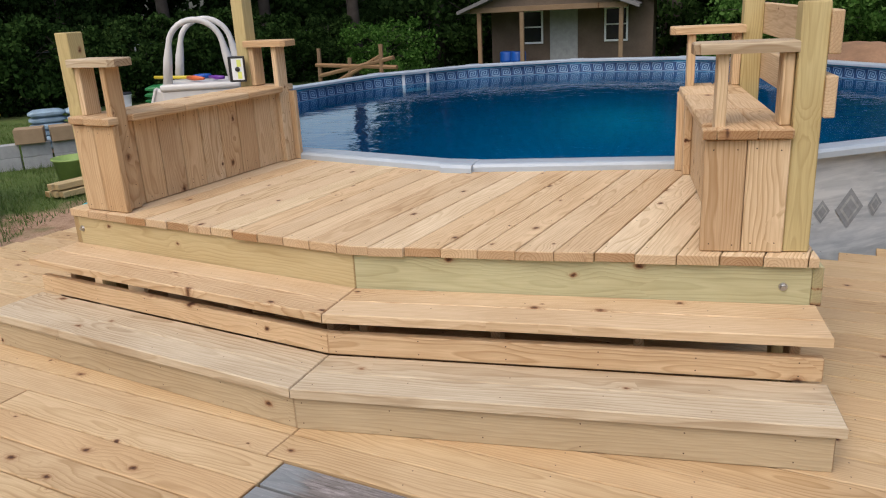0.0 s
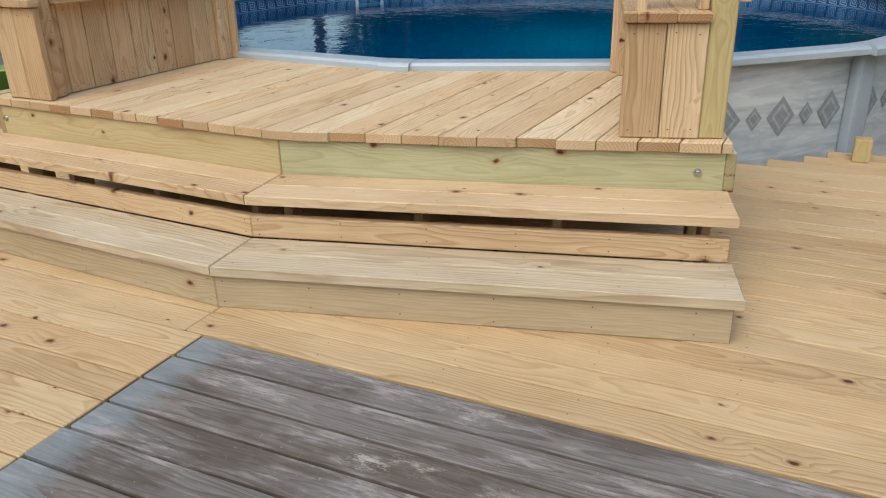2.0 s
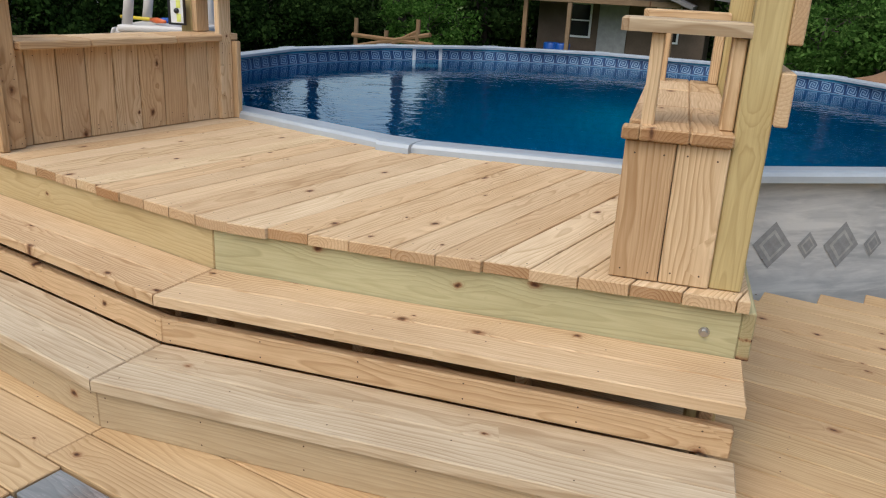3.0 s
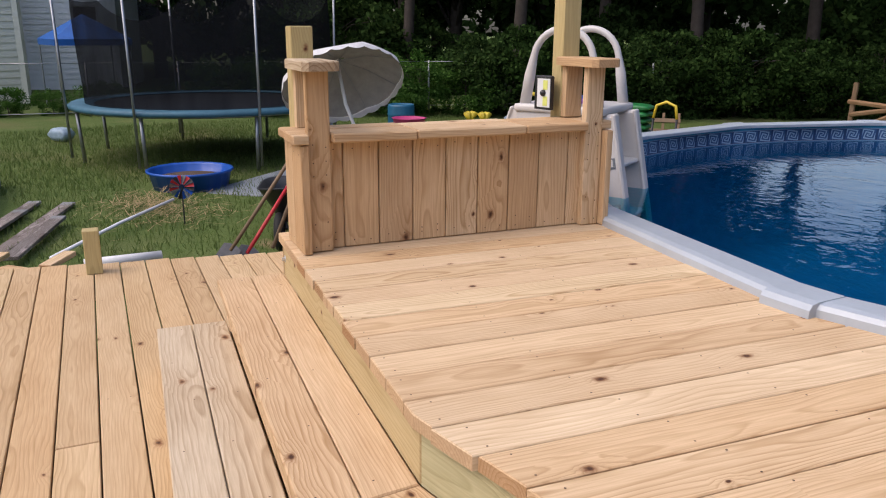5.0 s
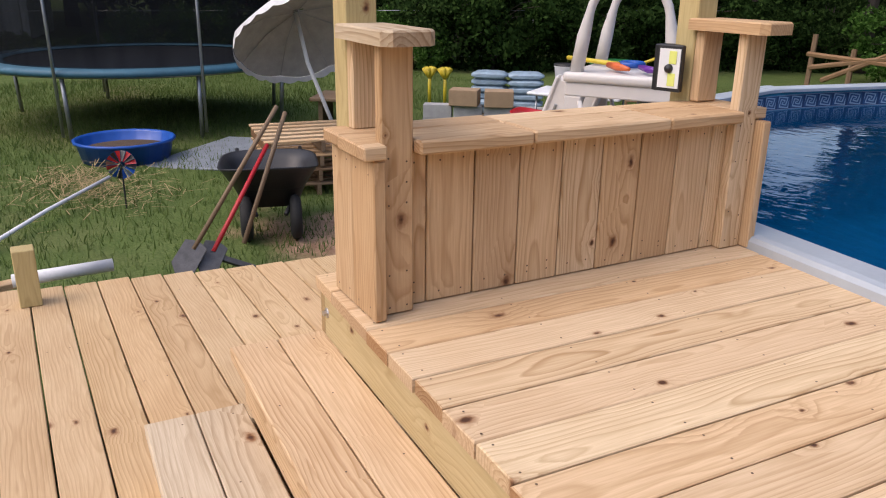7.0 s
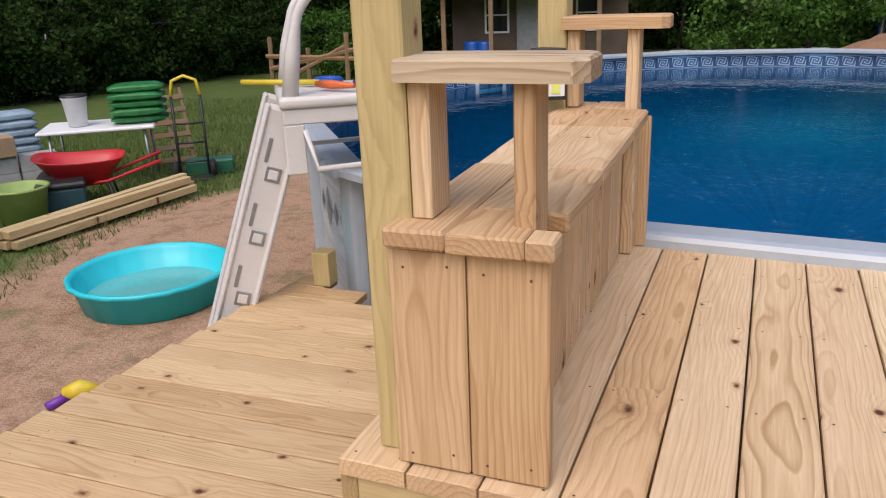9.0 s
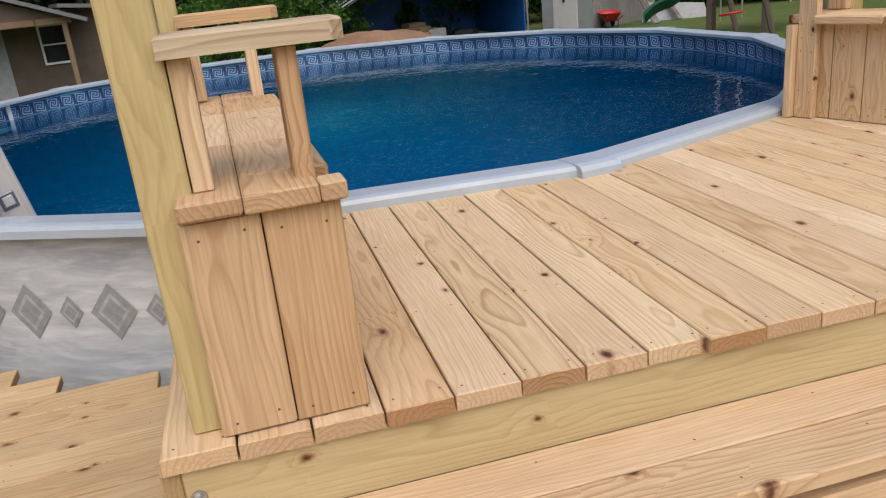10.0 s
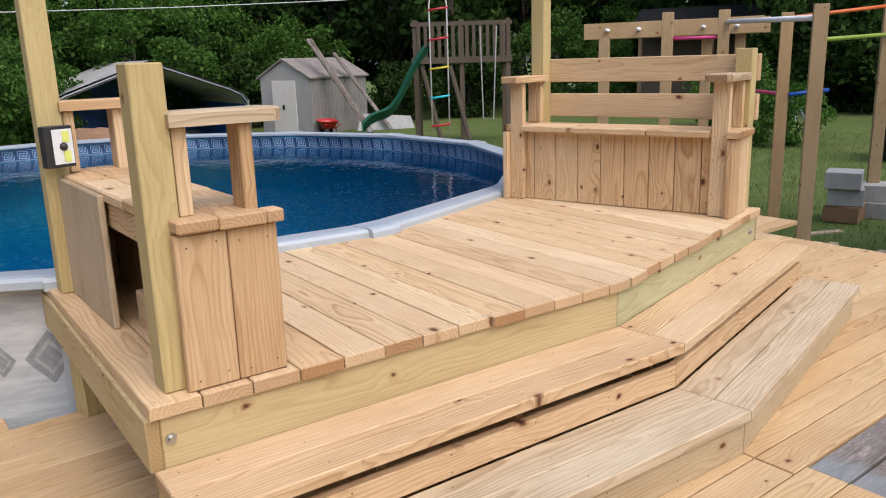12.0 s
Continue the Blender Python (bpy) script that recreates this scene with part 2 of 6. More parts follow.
def slab(outline, z0, z1, bevel=0.004):
    """A flat piece with an outline in its own plane, from z0 to z1, its upper edges eased."""
    bm = bmesh.new()
    lower = [bm.verts.new((x, y, z0)) for x, y in outline]
    upper = [bm.verts.new((x, y, z1)) for x, y in outline]
    n = len(outline)
    bm.faces.new(lower[::-1])
    top = bm.faces.new(upper)
    for i in range(n):
        bm.faces.new((lower[i], lower[(i + 1) % n], upper[(i + 1) % n], upper[i]))
    if bevel:
        bmesh.ops.bevel(bm, geom=top.edges[:], offset=bevel, segments=1, affect='EDGES')
    return bm


def tube(points, radius, sides=10, closed=False, ends=True):
    """A round bar along points; radius may be one number or one for each point."""
    bm = bmesh.new()
    pts = [Vector(p) for p in points]
    n = len(pts)
    radii = radius if isinstance(radius, (list, tuple)) else [radius] * n
    rings = []
    ref = None
    for i, p in enumerate(pts):
        a = pts[(i - 1) % n] if closed else pts[max(i - 1, 0)]
        b = pts[(i + 1) % n] if closed else pts[min(i + 1, n - 1)]
        d = (b - a).normalized()
        if ref is None:
            ref = d.orthogonal().normalized()
        ref = (ref - d * ref.dot(d)).normalized()
        side = d.cross(ref)
        rings.append([bm.verts.new(p + radii[i] * (math.cos(q) * ref + math.sin(q) * side))
                      for q in [2 * math.pi * j / sides for j in range(sides)]])
    for i in range(n if closed else n - 1):
        r0, r1 = rings[i], rings[(i + 1) % n]
        for j in range(sides):
            bm.faces.new((r0[j], r0[(j + 1) % sides], r1[(j + 1) % sides], r1[j]))
    if ends and not closed:
        bm.faces.new(rings[0][::-1])
        bm.faces.new(rings[-1])
    return bm


def lathe(profile, sides=32, a0=0.0, a1=2 * math.pi, wobble=None):
    """A surface of revolution about z from (radius, z) pairs."""
    bm = bmesh.new()
    whole = abs(a1 - a0 - 2 * math.pi) < 1e-6
    cnt = sides if whole else sides + 1
    rows = []
    for j in range(cnt):
        a = a0 + (a1 - a0) * j / sides
        w = wobble(a) if wobble else 0.0
        rows.append([bm.verts.new((max(r + w, 1e-4) * math.cos(a), max(r + w, 1e-4) * math.sin(a), z)) for r, z in profile])
    for j in range(sides):
        p, q = rows[j], rows[(j + 1) % cnt]
        for i in range(len(profile) - 1):
            bm.faces.new((p[i], q[i], q[i + 1], p[i + 1]))
    return bm


# ---------------------------------------------------------------- screws
HEADS = {}


def screw(parent, at, out):
    """Notes a screw head on a thing, its face at a point with the given way out."""
    HEADS.setdefault(parent.name, []).append((Vector(at), Vector(out).normalized()))


def drive_screws(material):
    """All noted screw heads, one joined part for each thing."""
    for owner, heads in HEADS.items():
        verts, faces = [], []
        for at, out in heads:
            a = out.orthogonal().normalized()
            b = out.cross(a)
            n0 = len(verts)
            verts += [at + out * 0.0008 + (a * math.cos(q) + b * math.sin(q)) * 0.003 for q in [math.pi / 3 * i for i in range(6)]]
            faces.append(tuple(range(n0, n0 + 6)))
        me = bpy.data.meshes.new("screws")
        me.from_pydata([tuple(v) for v in verts], [], faces)
        me.materials.append(material)
        tagged(put_data("screws", me, bpy.data.objects[owner], "dark screw heads"), kind="stuff")


# ---------------------------------------------------------------- plan
GROUND = -0.6
E1 = Vector((math.cos(radians(-14)), math.sin(radians(-14)), 0))   # the way the lower deck's boards run
E2 = Vector((-E1.y, E1.x, 0))
DL = Vector((0.284, 0.959, 0)).normalized()                          # along one bench and the platform's boards
UL = Vector((-DL.y, DL.x, 0))                                        # along the angled front, away from the bend
DB = Vector((0.259, 0.966, 0)).normalized()                         # along that bench's seat
UB = Vector((-DB.y, DB.x, 0))
DR = Vector((-0.02, 1.0, 0)).normalized()
UR = Vector((1, 0, 0))
POOL = Vector((0.604, 4.795, 0))
POOL_R = 3.497         # outer edge of the top rail
WALL_R = 3.35
LEN_L, LEN_R = 1.742, 1.72
TOP = 0.535
Z1, Z2 = 0.172, 0.352


def fall(y):
    """How far the yard lies below the ground beside the deck: it falls gently behind the pool."""
    return min(0.9, 0.024 * max(0.0, y - 4.0))


def ring_hit(o, d, r, sign):
    """Along o + s d, where it crosses the circle of radius r about the pool's middle; None where it misses."""
    oc = Vector((o.x - POOL.x, o.y - POOL.y))
    dd = Vector((d.x, d.y))
    b, c = oc.dot(dd), oc.dot(oc) - r * r
    disc = b * b - c
    return None if disc < 0 else -b + sign * math.sqrt(disc)


# ---------------------------------------------------------------- ground
def ground_material():
    k = Nodes("lawn")
    v = k.coords("Object")
    big = k.noise(v, 0.35, 4.0, 0.6)
    mid = k.noise(v, 2.2, 4.0, 0.65)
    fine = k.noise(v, 45.0, 3.0, 0.7)
    grass = k.mix(k.ramp(mid, (0.3, 0.0), (0.7, 1.0)), (0.1, 0.15, 0.042), (0.15, 0.19, 0.065))
    grass = k.mix(k.ramp(fine, (0.4, 0.0), (0.7, 0.8)), grass, (0.06, 0.1, 0.024))
    soil = k.mix(k.ramp(fine, (0.35, 0.0), (0.7, 1.0)), (0.5, 0.335, 0.225), (0.34, 0.21, 0.135))
    damp = k.noise(v, 5.5, 5.0, 0.7)
    soil = k.mix(k.ramp(damp, (0.48, 0.0), (0.62, 0.6)), soil, (0.24, 0.14, 0.085))
    soil = k.mix(k.ramp(mid, (0.58, 0.0), (0.66, 0.5)), soil, (0.17, 0.16, 0.07))
    sep = k.n("SeparateXYZ", {0: v})
    # bare soil round the pool
    dx = k.math('SUBTRACT', sep.outputs[0], POOL.x)
    dy = k.math('SUBTRACT', sep.outputs[1], POOL.y)
    far = k.math('SQRT', k.math('ADD', k.math('MULTIPLY', dx, dx), k.math('MULTIPLY', dy, dy)))
    far = k.math('ADD', far, k.math('MULTIPLY', k.math('SUBTRACT', big, 0.5), 5.0))
    far = k.math('ADD', far, k.math('MULTIPLY', k.math('SUBTRACT', mid, 0.5), 1.2))
    bare = k.ramp(k.math('MULTIPLY', far, 0.1), (0.56, 1.0), (0.62, 0.0))
    col = k.mix(bare, grass, soil)
    col = k.mix(k.ramp(big, (0.55, 0.0), (0.75, 0.55)), col, (0.2, 0.16, 0.085))
    k.bump(fine, 0.8, 0.03)
    return k.done(col, 0.95, spec=0.1)


bm = bmesh.new()
N = 90
cells = [math.copysign(abs(i / (N / 2)) ** 3 * 400 + abs(i) * 0.12, i) for i in range(-N // 2, N // 2 + 1)]
grid = [[bm.verts.new((x, y, GROUND + 0.04 * noise.noise((x * 0.4, y * 0.4, 0)) * min(1.0, (abs(x) + abs(y)) / 6) - fall(y))) for x in cells] for y in cells]
for j in range(N):
    for i in range(N):
        bm.faces.new((grid[j][i], grid[j][i + 1], grid[j + 1][i + 1], grid[j + 1][i]))
tagged(put_mesh("ground", bm, ground_material(), smooth=True), "mown lawn with bare reddish soil round the pool", "ground", kind="structure")

# ---------------------------------------------------------------- platform
platform = empty("platform_deck", (0, 0, 0), label="raised pine platform with two angled fronts beside the pool", category="deck", kind="structure")
CL = UL * LEN_L
CR = UR * LEN_R
NL = Vector((-DL.x, -DL.y, 0))


def front_hit(o):
    """Where a platform board with middle line o + s DL meets the front edge (with a small overhang)."""
    over = 0.02
    # right front: y = -over ; angled front: DL . p = -over
    sr = (-over - o.y) / DL.y
    sl = -over - DL.dot(o)
    return max(sr, sl)


PITCH = 0.1418
# boards are laid side by side along UL, counted from the outer corner
w0 = 1.768
k = 0
while True:
    wa = w0 - k * PITCH
    wb = wa - PITCH + 0.005
    k += 1
    if wa < -1.75:
        break
    pts = []
    ea, eb = UL * wa, UL * wb

    def ends(e):
        s0 = front_hit(e)
        s1 = ring_hit(e, DL, POOL_R - 0.11, -1)
        return s0, s1
    # the outer side of the platform cuts the last boards along the other bench
    (a0, a1), (b0, b1) = ends(ea), ends(eb)
    if a1 is None or b1 is None:
        break
    jit = random.uniform(-0.006, 0.006)
    org = UL * ((wa + wb) / 2)
    half = (wa - wb) / 2
    outline = [(a0 + jit, half), (b0 + jit, -half), (b1, -half), (a1, half)]
    if wa > 0 > wb:
        outline.insert(1, (front_hit(Vector((0, 0, 0))) + jit, -(wa + wb) / 2))
    # the outer side of the platform cuts the last boards
    side_o = CR + UR * 0.012

    def depth(p):
        w = org + DL * p[0] + UL * p[1] - side_o
        return w.x * DR.y - w.y * DR.x
    cut = []
    for i, p in enumerate(outline):
        q = outline[(i + 1) % len(outline)]
        dp, dq = depth(p), depth(q)
        if dp <= 0:
            cut.append(p)
        if dp * dq < 0:
            f = dp / (dp - dq)
            cut.append((p[0] + f * (q[0] - p[0]), p[1] + f * (q[1] - p[1])))
    if len(cut) < 3 or max(p[0] for p in cut) - min(p[0] for p in cut) < 0.05:
        break
    outline = cut
    x0 = outline[0][0]
    outline = [(x - x0, y) for x, y in outline][::-1]
    bm = slab(outline, -0.037, 0, 0.003)
    bmesh.ops.recalc_face_normals(bm, faces=bm.faces)
    far_x = max(p[0] for p in cut) - max(a0, b0)
    for run in (0.035, 0.42, 0.82, 1.22):
        for off in (-0.045, 0.045):
            if run + 0.02 < far_x:
                screw(platform, org + DL * (max(a0, b0) + run + random.uniform(-0.006, 0.006)) + UL * (off + random.uniform(-0.006, 0.006)) + Vector((0, 0, TOP + 0.001)), (0, 0, 1))
    part("plank", bm, PINE_DECK_LIT, platform, m=axes(org + DL * x0 + Vector((0, 0, TOP + random.uniform(-0.001, 0.001))), DL, (0, 0, 1)))

# front and side boards
ZF = TOP - 0.040
FH = 0.150
board("fascia", (0, 0.0, ZF - FH / 2), (LEN_R, 0, ZF - FH / 2), FH, 0.036, GREEN_PINE, platform, (0, -1, 0))
board("fascia", CL + Vector((0, 0, ZF - FH / 2)), Vector((0, 0, ZF - FH / 2)) + UL * 0.003, FH, 0.036, YELLOW_PINE, platform, NL)
ENDL = CL + DL * 1.55
board("fascia", ENDL + Vector((0, 0, ZF - FH / 2)) + UL * 0.037, CL + Vector((0, 0, ZF - FH / 2)) + UL * 0.037, FH, 0.036, YELLOW_PINE, platform, UL)
ENDR = CR + DR * 1.4
SR = Vector((DR.y, -DR.x, 0))
board("fascia", CR + Vector((0, 0, ZF - FH / 2)) + SR * 0.037, ENDR + Vector((0, 0, ZF - FH / 2)) + SR * 0.037, FH, 0.036, GREEN_PINE, platform, SR)
for p in (CL + DL * 0.1, CL + DL * 1.35, CR + DR * 0.1, CR + DR * 1.3):
    inw = UL * -0.06 if p.x < 0 else SR * -0.06
    q = p + inw
    board("support_post", (q.x, q.y - 0.045, 0.0), (q.x, q.y - 0.045, ZF), 0.089, 0.089, POST_PINE, platform, (0, -1, 0))


def bolt(at, out, parent):
    b = bmesh.new()
    bmesh.ops.create_cone(b, cap_ends=True, segments=12, radius1=0.016, radius2=0.015, depth=0.003)
    c = bmesh.new()
    bmesh.ops.create_cone(c, cap_ends=True, segments=6, radius1=0.01, radius2=0.009, depth=0.012, matrix=Matrix.Translation((0, 0, 0.006)))
    join(b, c)
    part("bolt", b, STEEL, parent, "galvanised bolt head", axes(at, Vector(out).orthogonal(), out))


STEEL = plain("steel", (0.6, 0.6, 0.6), 0.35, 1.0, 0.1, 20)
bolt((1.625, -0.002, 0.417), (0, -1, 0), platform)
bolt(UL * 1.717 + NL * 0.002 + Vector((0, 0, 0.43)), NL, platform)

# ---------------------------------------------------------------- steps
steps = empty("deck_steps", (0, 0, 0), label="two wide pine steps following the angled platform front", category="steps", kind="structure")


def miter(off):
    """The plan point at which both fronts, moved out by off, meet."""
    b = (NL + Vector((0, -1, 0))).normalized()
    return b * (off / b.dot(Vector((0, -1, 0))))


def tread(off0, off1, z, len_l, len_r, mat_r, mat_l):
    """Boards of one step from off0 out to off1, on both fronts, meeting at the bend."""
    for lo, hi in ((off0, (off0 + off1) / 2 - 0.002), ((off0 + off1) / 2 + 0.002, off1)):
        i, o = miter(lo), miter(hi)
        for ux, ln, mt, nn in ((UR, len_r, mat_r, Vector((0, -1, 0))), (UL, len_l, mat_l, NL)):
            # own plane: x along the front from the far end, y outwards
            a = i.dot(ux) + 0.002
            b = o.dot(ux) + 0.002
            m = axes(nn * lo + Vector((0, 0, z)), ux, (0, 0, 1))
            sgn = 1 if (m.to_3x3() @ Vector((0, 1, 0))).dot(nn) > 0 else -1
            w = hi - lo
            pts = [(a, 0), (ln, 0), (ln, sgn * w), (b, sgn * w)]
            if sgn < 0:
                pts = pts[::-1]
            for q in range(6):
                screw(steps, ux * (0.05 + max(a, b) + (ln - 0.1 - max(a, b)) * q / 5) + nn * (lo + w * (0.3 if q % 2 else 0.7)) + Vector((0, 0, z)), (0, 0, 1))
            part("tread", slab(pts, -0.037, 0, 0.004), mt, steps, m=m)


def riser(off, z0, z1, len_l, len_r):
    p = miter(off)
    zm = (z0 + z1) / 2
    for ux, nn, ln in ((UR, Vector((0, -1, 0)), len_r), (UL, NL, len_l)):
        for i in range(6):
            for dz in (-0.3, 0.3):
                screw(steps, ux * (0.03 + p.dot(ux) + (ln - 0.07) * i / 5) + nn * off + Vector((0, 0, zm + dz * (z1 - z0) + random.uniform(-0.005, 0.005))), nn)
    board("riser", Vector((p.x, -off, zm)), Vector((len_r, -off, zm)), z1 - z0, 0.036, TAN_PINE if off > 0.4 else PINE, steps, (0, -1, 0))
    board("riser", UL * len_l + NL * off + Vector((0, 0, zm)), p + Vector((0, 0, zm)), z1 - z0, 0.036, TAN_PINE if off > 0.4 else PINE, steps, NL)


tread(0.262, 0.545, Z1, 1.75, 1.74, PALE_PINE, PALE_PINE)
tread(0.003, 0.285, Z2, 1.77, 1.74, PINE, PINE)
riser(0.525, 0.0, Z1 - 0.039, 1.73, 1.715)
riser(0.257, Z1, Z2 - 0.092, 1.74, 1.725)
for ux, nn, ln in ((UR, Vector((0, -1, 0)), 1.68), (UL, NL, 1.72)):
    for i in range(4):
        p = ux * (0.06 + (ln - 0.08) * i / 3)
        for off, z in ((0.12, Z2 - 0.038), (0.48, Z1 - 0.038)):
            a = p + nn * 0.01 + Vector((0, 0, z))
            board("stringer", a, p + nn * off + Vector((0, 0, z)), 0.037, z if off > 0.3 else 0.17, PINE, steps)

# ---------------------------------------------------------------- benches


def bench(name, corner, du, dv, length, tall_top, short_top, back, label, seat_z=0.985, deep=0.24, post_out=0.33, end_v=0.25, post_u=0.0):
    """A bench on the platform: du runs along the seat from its front end, dv from its face to its back."""
    base = empty(name, corner, label=label, category="bench", group="deck benches")
    z0 = TOP + 0.002
    U, V = Vector(du), Vector(dv)
    O = Vector((corner[0], corner[1], 0))

    def P(u, v, z):
        return O + U * u + V * v + Vector((0, 0, z))
    post_v = post_out - 0.089
    box_top = seat_z - 0.037
    # front boards
    n = 9
    w = length / n
    for i in range(n):
        a = P(w * (i + 0.5), 0.036, 0)
        for z in (0.03, 0.06, box_top - z0 - 0.03):
            for q in (-0.035, 0.035):
                if z != 0.06 or i % 3 == 0:
                    screw(base, P(w * (i + 0.5) + q, 0.036, z0 + z + random.uniform(-0.008, 0.008)), -V)
        board("face_board", a + Vector((0, 0, z0)), a + Vector((0, 0, box_top - 0.002)), w - 0.004, 0.034, PINE, base, -V)
    # end boards
    for u, out in ((-0.036, -U), (length + 0.036, U)):
        for j in range(2):
            ew = (end_v + 0.036) / 2
            a = P(u, -0.036 + ew * (j + 0.5), 0)
            for z in (0.03, box_top - z0 - 0.035):
                for q in (-0.04, 0.04):
                    screw(base, a + V * q + Vector((0, 0, z0 + z + random.uniform(-0.006, 0.006))), out)
            board("end_board", a + Vector((0, 0, z0)), a + Vector((0, 0, box_top - 0.002)), ew - 0.003, 0.034, PINE, base, out)
    # the back: closed with boards, or one wide panel beside an opening
    if back == "open":
        a = P((0.66 + length) / 2, deep + 0.024, 0)
        board("back_panel", a + Vector((0, 0, z0)), a + Vector((0, 0, seat_z - 0.012)), length - 0.66 + 0.03, 0.022, PALE_PINE, base, V, bevel=0.005)
        board("inner_board", P(0.02, deep - 0.06, z0 + 0.06), P(0.66, deep - 0.06, z0 + 0.06), 0.12, 0.03, PINE, base, V)
    else:
        for i in range(n):
            a = P(w * (i + 0.5), deep, 0)
            board("back_board", a + Vector((0, 0, z0)), a + Vector((0, 0, box_top - 0.003)), w - 0.003, 0.02, PINE, base, V)
    # inner frame rail
    board("rail", P(0.04, deep - 0.03, box_top - 0.004), P(length - 0.04, deep - 0.03, box_top - 0.004), 0.04, 0.085, PINE, base)
    # seat boards in three lengths, two boards deep
    cuts = [-0.062, length * 0.33, length * 0.70, length + 0.05]
    for i in range(3):
        for j in range(2):
            lo = -0.036 if j == 0 else 0.1355
            hi = 0.134 if j == 0 else deep + 0.006
            ua, ub = cuts[i] + 0.001, cuts[i + 1] - 0.001
            if j == 0:
                ua = max(ua, 0.092)
                ub = min(ub, length - 0.092)
            board("seat_board", P(ua, (lo + hi) / 2, seat_z + random.uniform(-0.002, 0.002)), P(ub, (lo + hi) / 2, seat_z + random.uniform(-0.002, 0.002)), hi - lo, 0.036, PINE, base, bevel=0.006)
    for ua, ub in ((-0.062, 0.091), (length - 0.091, length + 0.05)):
        board("seat_board", P(ua, 0.068, seat_z), P(ub, 0.068, seat_z), 0.132, 0.036, PINE, base)
    board("seat_end", P(-0.064, -0.023, seat_z), P(-0.002, -0.023, seat_z), 0.047, 0.035, PINE, base)
    # arms on a leg in front and an upright at the back
    arm_z = 1.272
    for u in (0.0, length - 0.089):
        a = P(u + 0.0445, -0.001, 0)
        board("arm_leg", a + Vector((0, 0, z0)), a + Vector((0, 0, arm_z - 0.037)), 0.089, 0.036, PINE, base, -V)
        for z in (0.03, 0.12, 0.3, 0.36, 0.42):
            for q in (-0.025, 0.025):
                screw(base, P(u + 0.0445 + q, -0.001, z0 + z + random.uniform(-0.01, 0.01)), -V)
        b = P(u + 0.0445, post_v - 0.04, 0)
        board("arm_upright", b + Vector((0, 0, seat_z + 0.001)), b + Vector((0, 0, arm_z - 0.037)), 0.089, 0.037, PINE, base, -V)
        c0, c1 = -0.085, post_v + 0.01
        m = axes(P(u + 0.0445, c0, arm_z), V, (0, 0, 1))
        hw, cut = 0.07, 0.022
        pts = [(0, -hw + cut), (cut, -hw), (c1 - c0, -hw), (c1 - c0, hw), (cut, hw), (0, hw - cut)]
        part("armrest", slab(pts, -0.037, 0, 0.005), PALE_PINE if u == 0.0 else PINE, base, m=m)
    # posts behind
    for u, top in ((post_u, short_top), (length - 0.089, tall_top)):
        a = P(u + 0.0445, post_out, 0)
        board("post", a + Vector((0, 0, z0)), a + Vector((0, 0, top)), 0.089, 0.089, POST_PINE, base, V)
    if back == "slats":
        for z in (1.085, 1.295):
            board("back_slat", P(-0.04, post_out + 0.037, z), P(length + 0.02, post_out + 0.037, z), 0.14, 0.036, PINE, base, V)
    return base, P


LEN_BL, LEN_BR = 1.32, 1.305
bench_l, PL = bench("corner_bench", (-1.330, 0.447, TOP), DB, UB, LEN_BL, 2.75, 1.395, "open",
                    "pine storage bench with armrests and an open back", 1.002, 0.24, 0.305, 0.252, 0.0)
bench_r, PR = bench("backed_bench", (1.368, 0.058, TOP), DR, SR, LEN_BR, 2.75, 1.395, "slats",
                    "pine storage bench with armrests and a two-slat backrest", 0.985, 0.245, 0.338, 0.249, -0.026)

# ---------------------------------------------------------------- pool


def liner_material():
    k = Nodes("liner")
    tc = k.n("TexCoord").outputs["Object"]
    sep = k.n("SeparateXYZ", {0: tc})
    ang = k.math('MULTIPLY', k.math('ARCTAN2', sep.outputs[1], sep.outputs[0]), 3.64)
    z = sep.outputs[2]
    uv = k.n("CombineXYZ", {0: ang, 1: z, 2: 0.0})
    # a band of squares with a light scroll in each, at the water's edge
    cell = k.math('FRACT', k.math('MULTIPLY', ang, 1 / 0.17))
    vv = k.math('DIVIDE', k.math('SUBTRACT', z, 0.402), 0.118)
    border = k.math('MAXIMUM', k.math('GREATER_THAN', k.math('ABSOLUTE', k.math('SUBTRACT', cell, 0.5)), 0.44), k.math('GREATER_THAN', k.math('ABSOLUTE', k.math('SUBTRACT', vv, 0.5)), 0.42))
    cx = k.math('SUBTRACT', cell, 0.5)
    cy = k.math('SUBTRACT', vv, 0.5)
    rr = k.math('MAXIMUM', k.math('ABSOLUTE', cx), k.math('ABSOLUTE', k.math('MULTIPLY', cy, 0.95)))
    sw = k.math('SINE', k.math('ADD', k.math('MULTIPLY', rr, 34.0), k.math('MULTIPLY', k.math('ARCTAN2', cy, cx), 2.0)))
    scroll = k.math('MULTIPLY', k.math('GREATER_THAN', sw, 0.25), k.math('LESS_THAN', rr, 0.4))
    mott = k.noise(uv.outputs[0], 9.0, 4.0, 0.65)
    blue = k.mix(k.ramp(mott, (0.35, 0.0), (0.7, 1.0)), (0.004, 0.15, 0.27), (0.01, 0.2, 0.34))
    band = k.mix(scroll, (0.02, 0.075, 0.19), (0.24, 0.36, 0.48))
    band = k.mix(border, band, (0.012, 0.04, 0.12))
    edge = k.math('GREATER_THAN', k.math('ABSOLUTE', k.math('SUBTRACT', vv, 0.5)), 0.455)
    band = k.mix(edge, band, (0.2, 0.3, 0.42))
    inband = k.math('MULTIPLY', k.math('GREATER_THAN', vv, 0.0), k.math('LESS_THAN', vv, 1.0))
    col = k.mix(inband, blue, band)
    return k.done(col, 0.35)


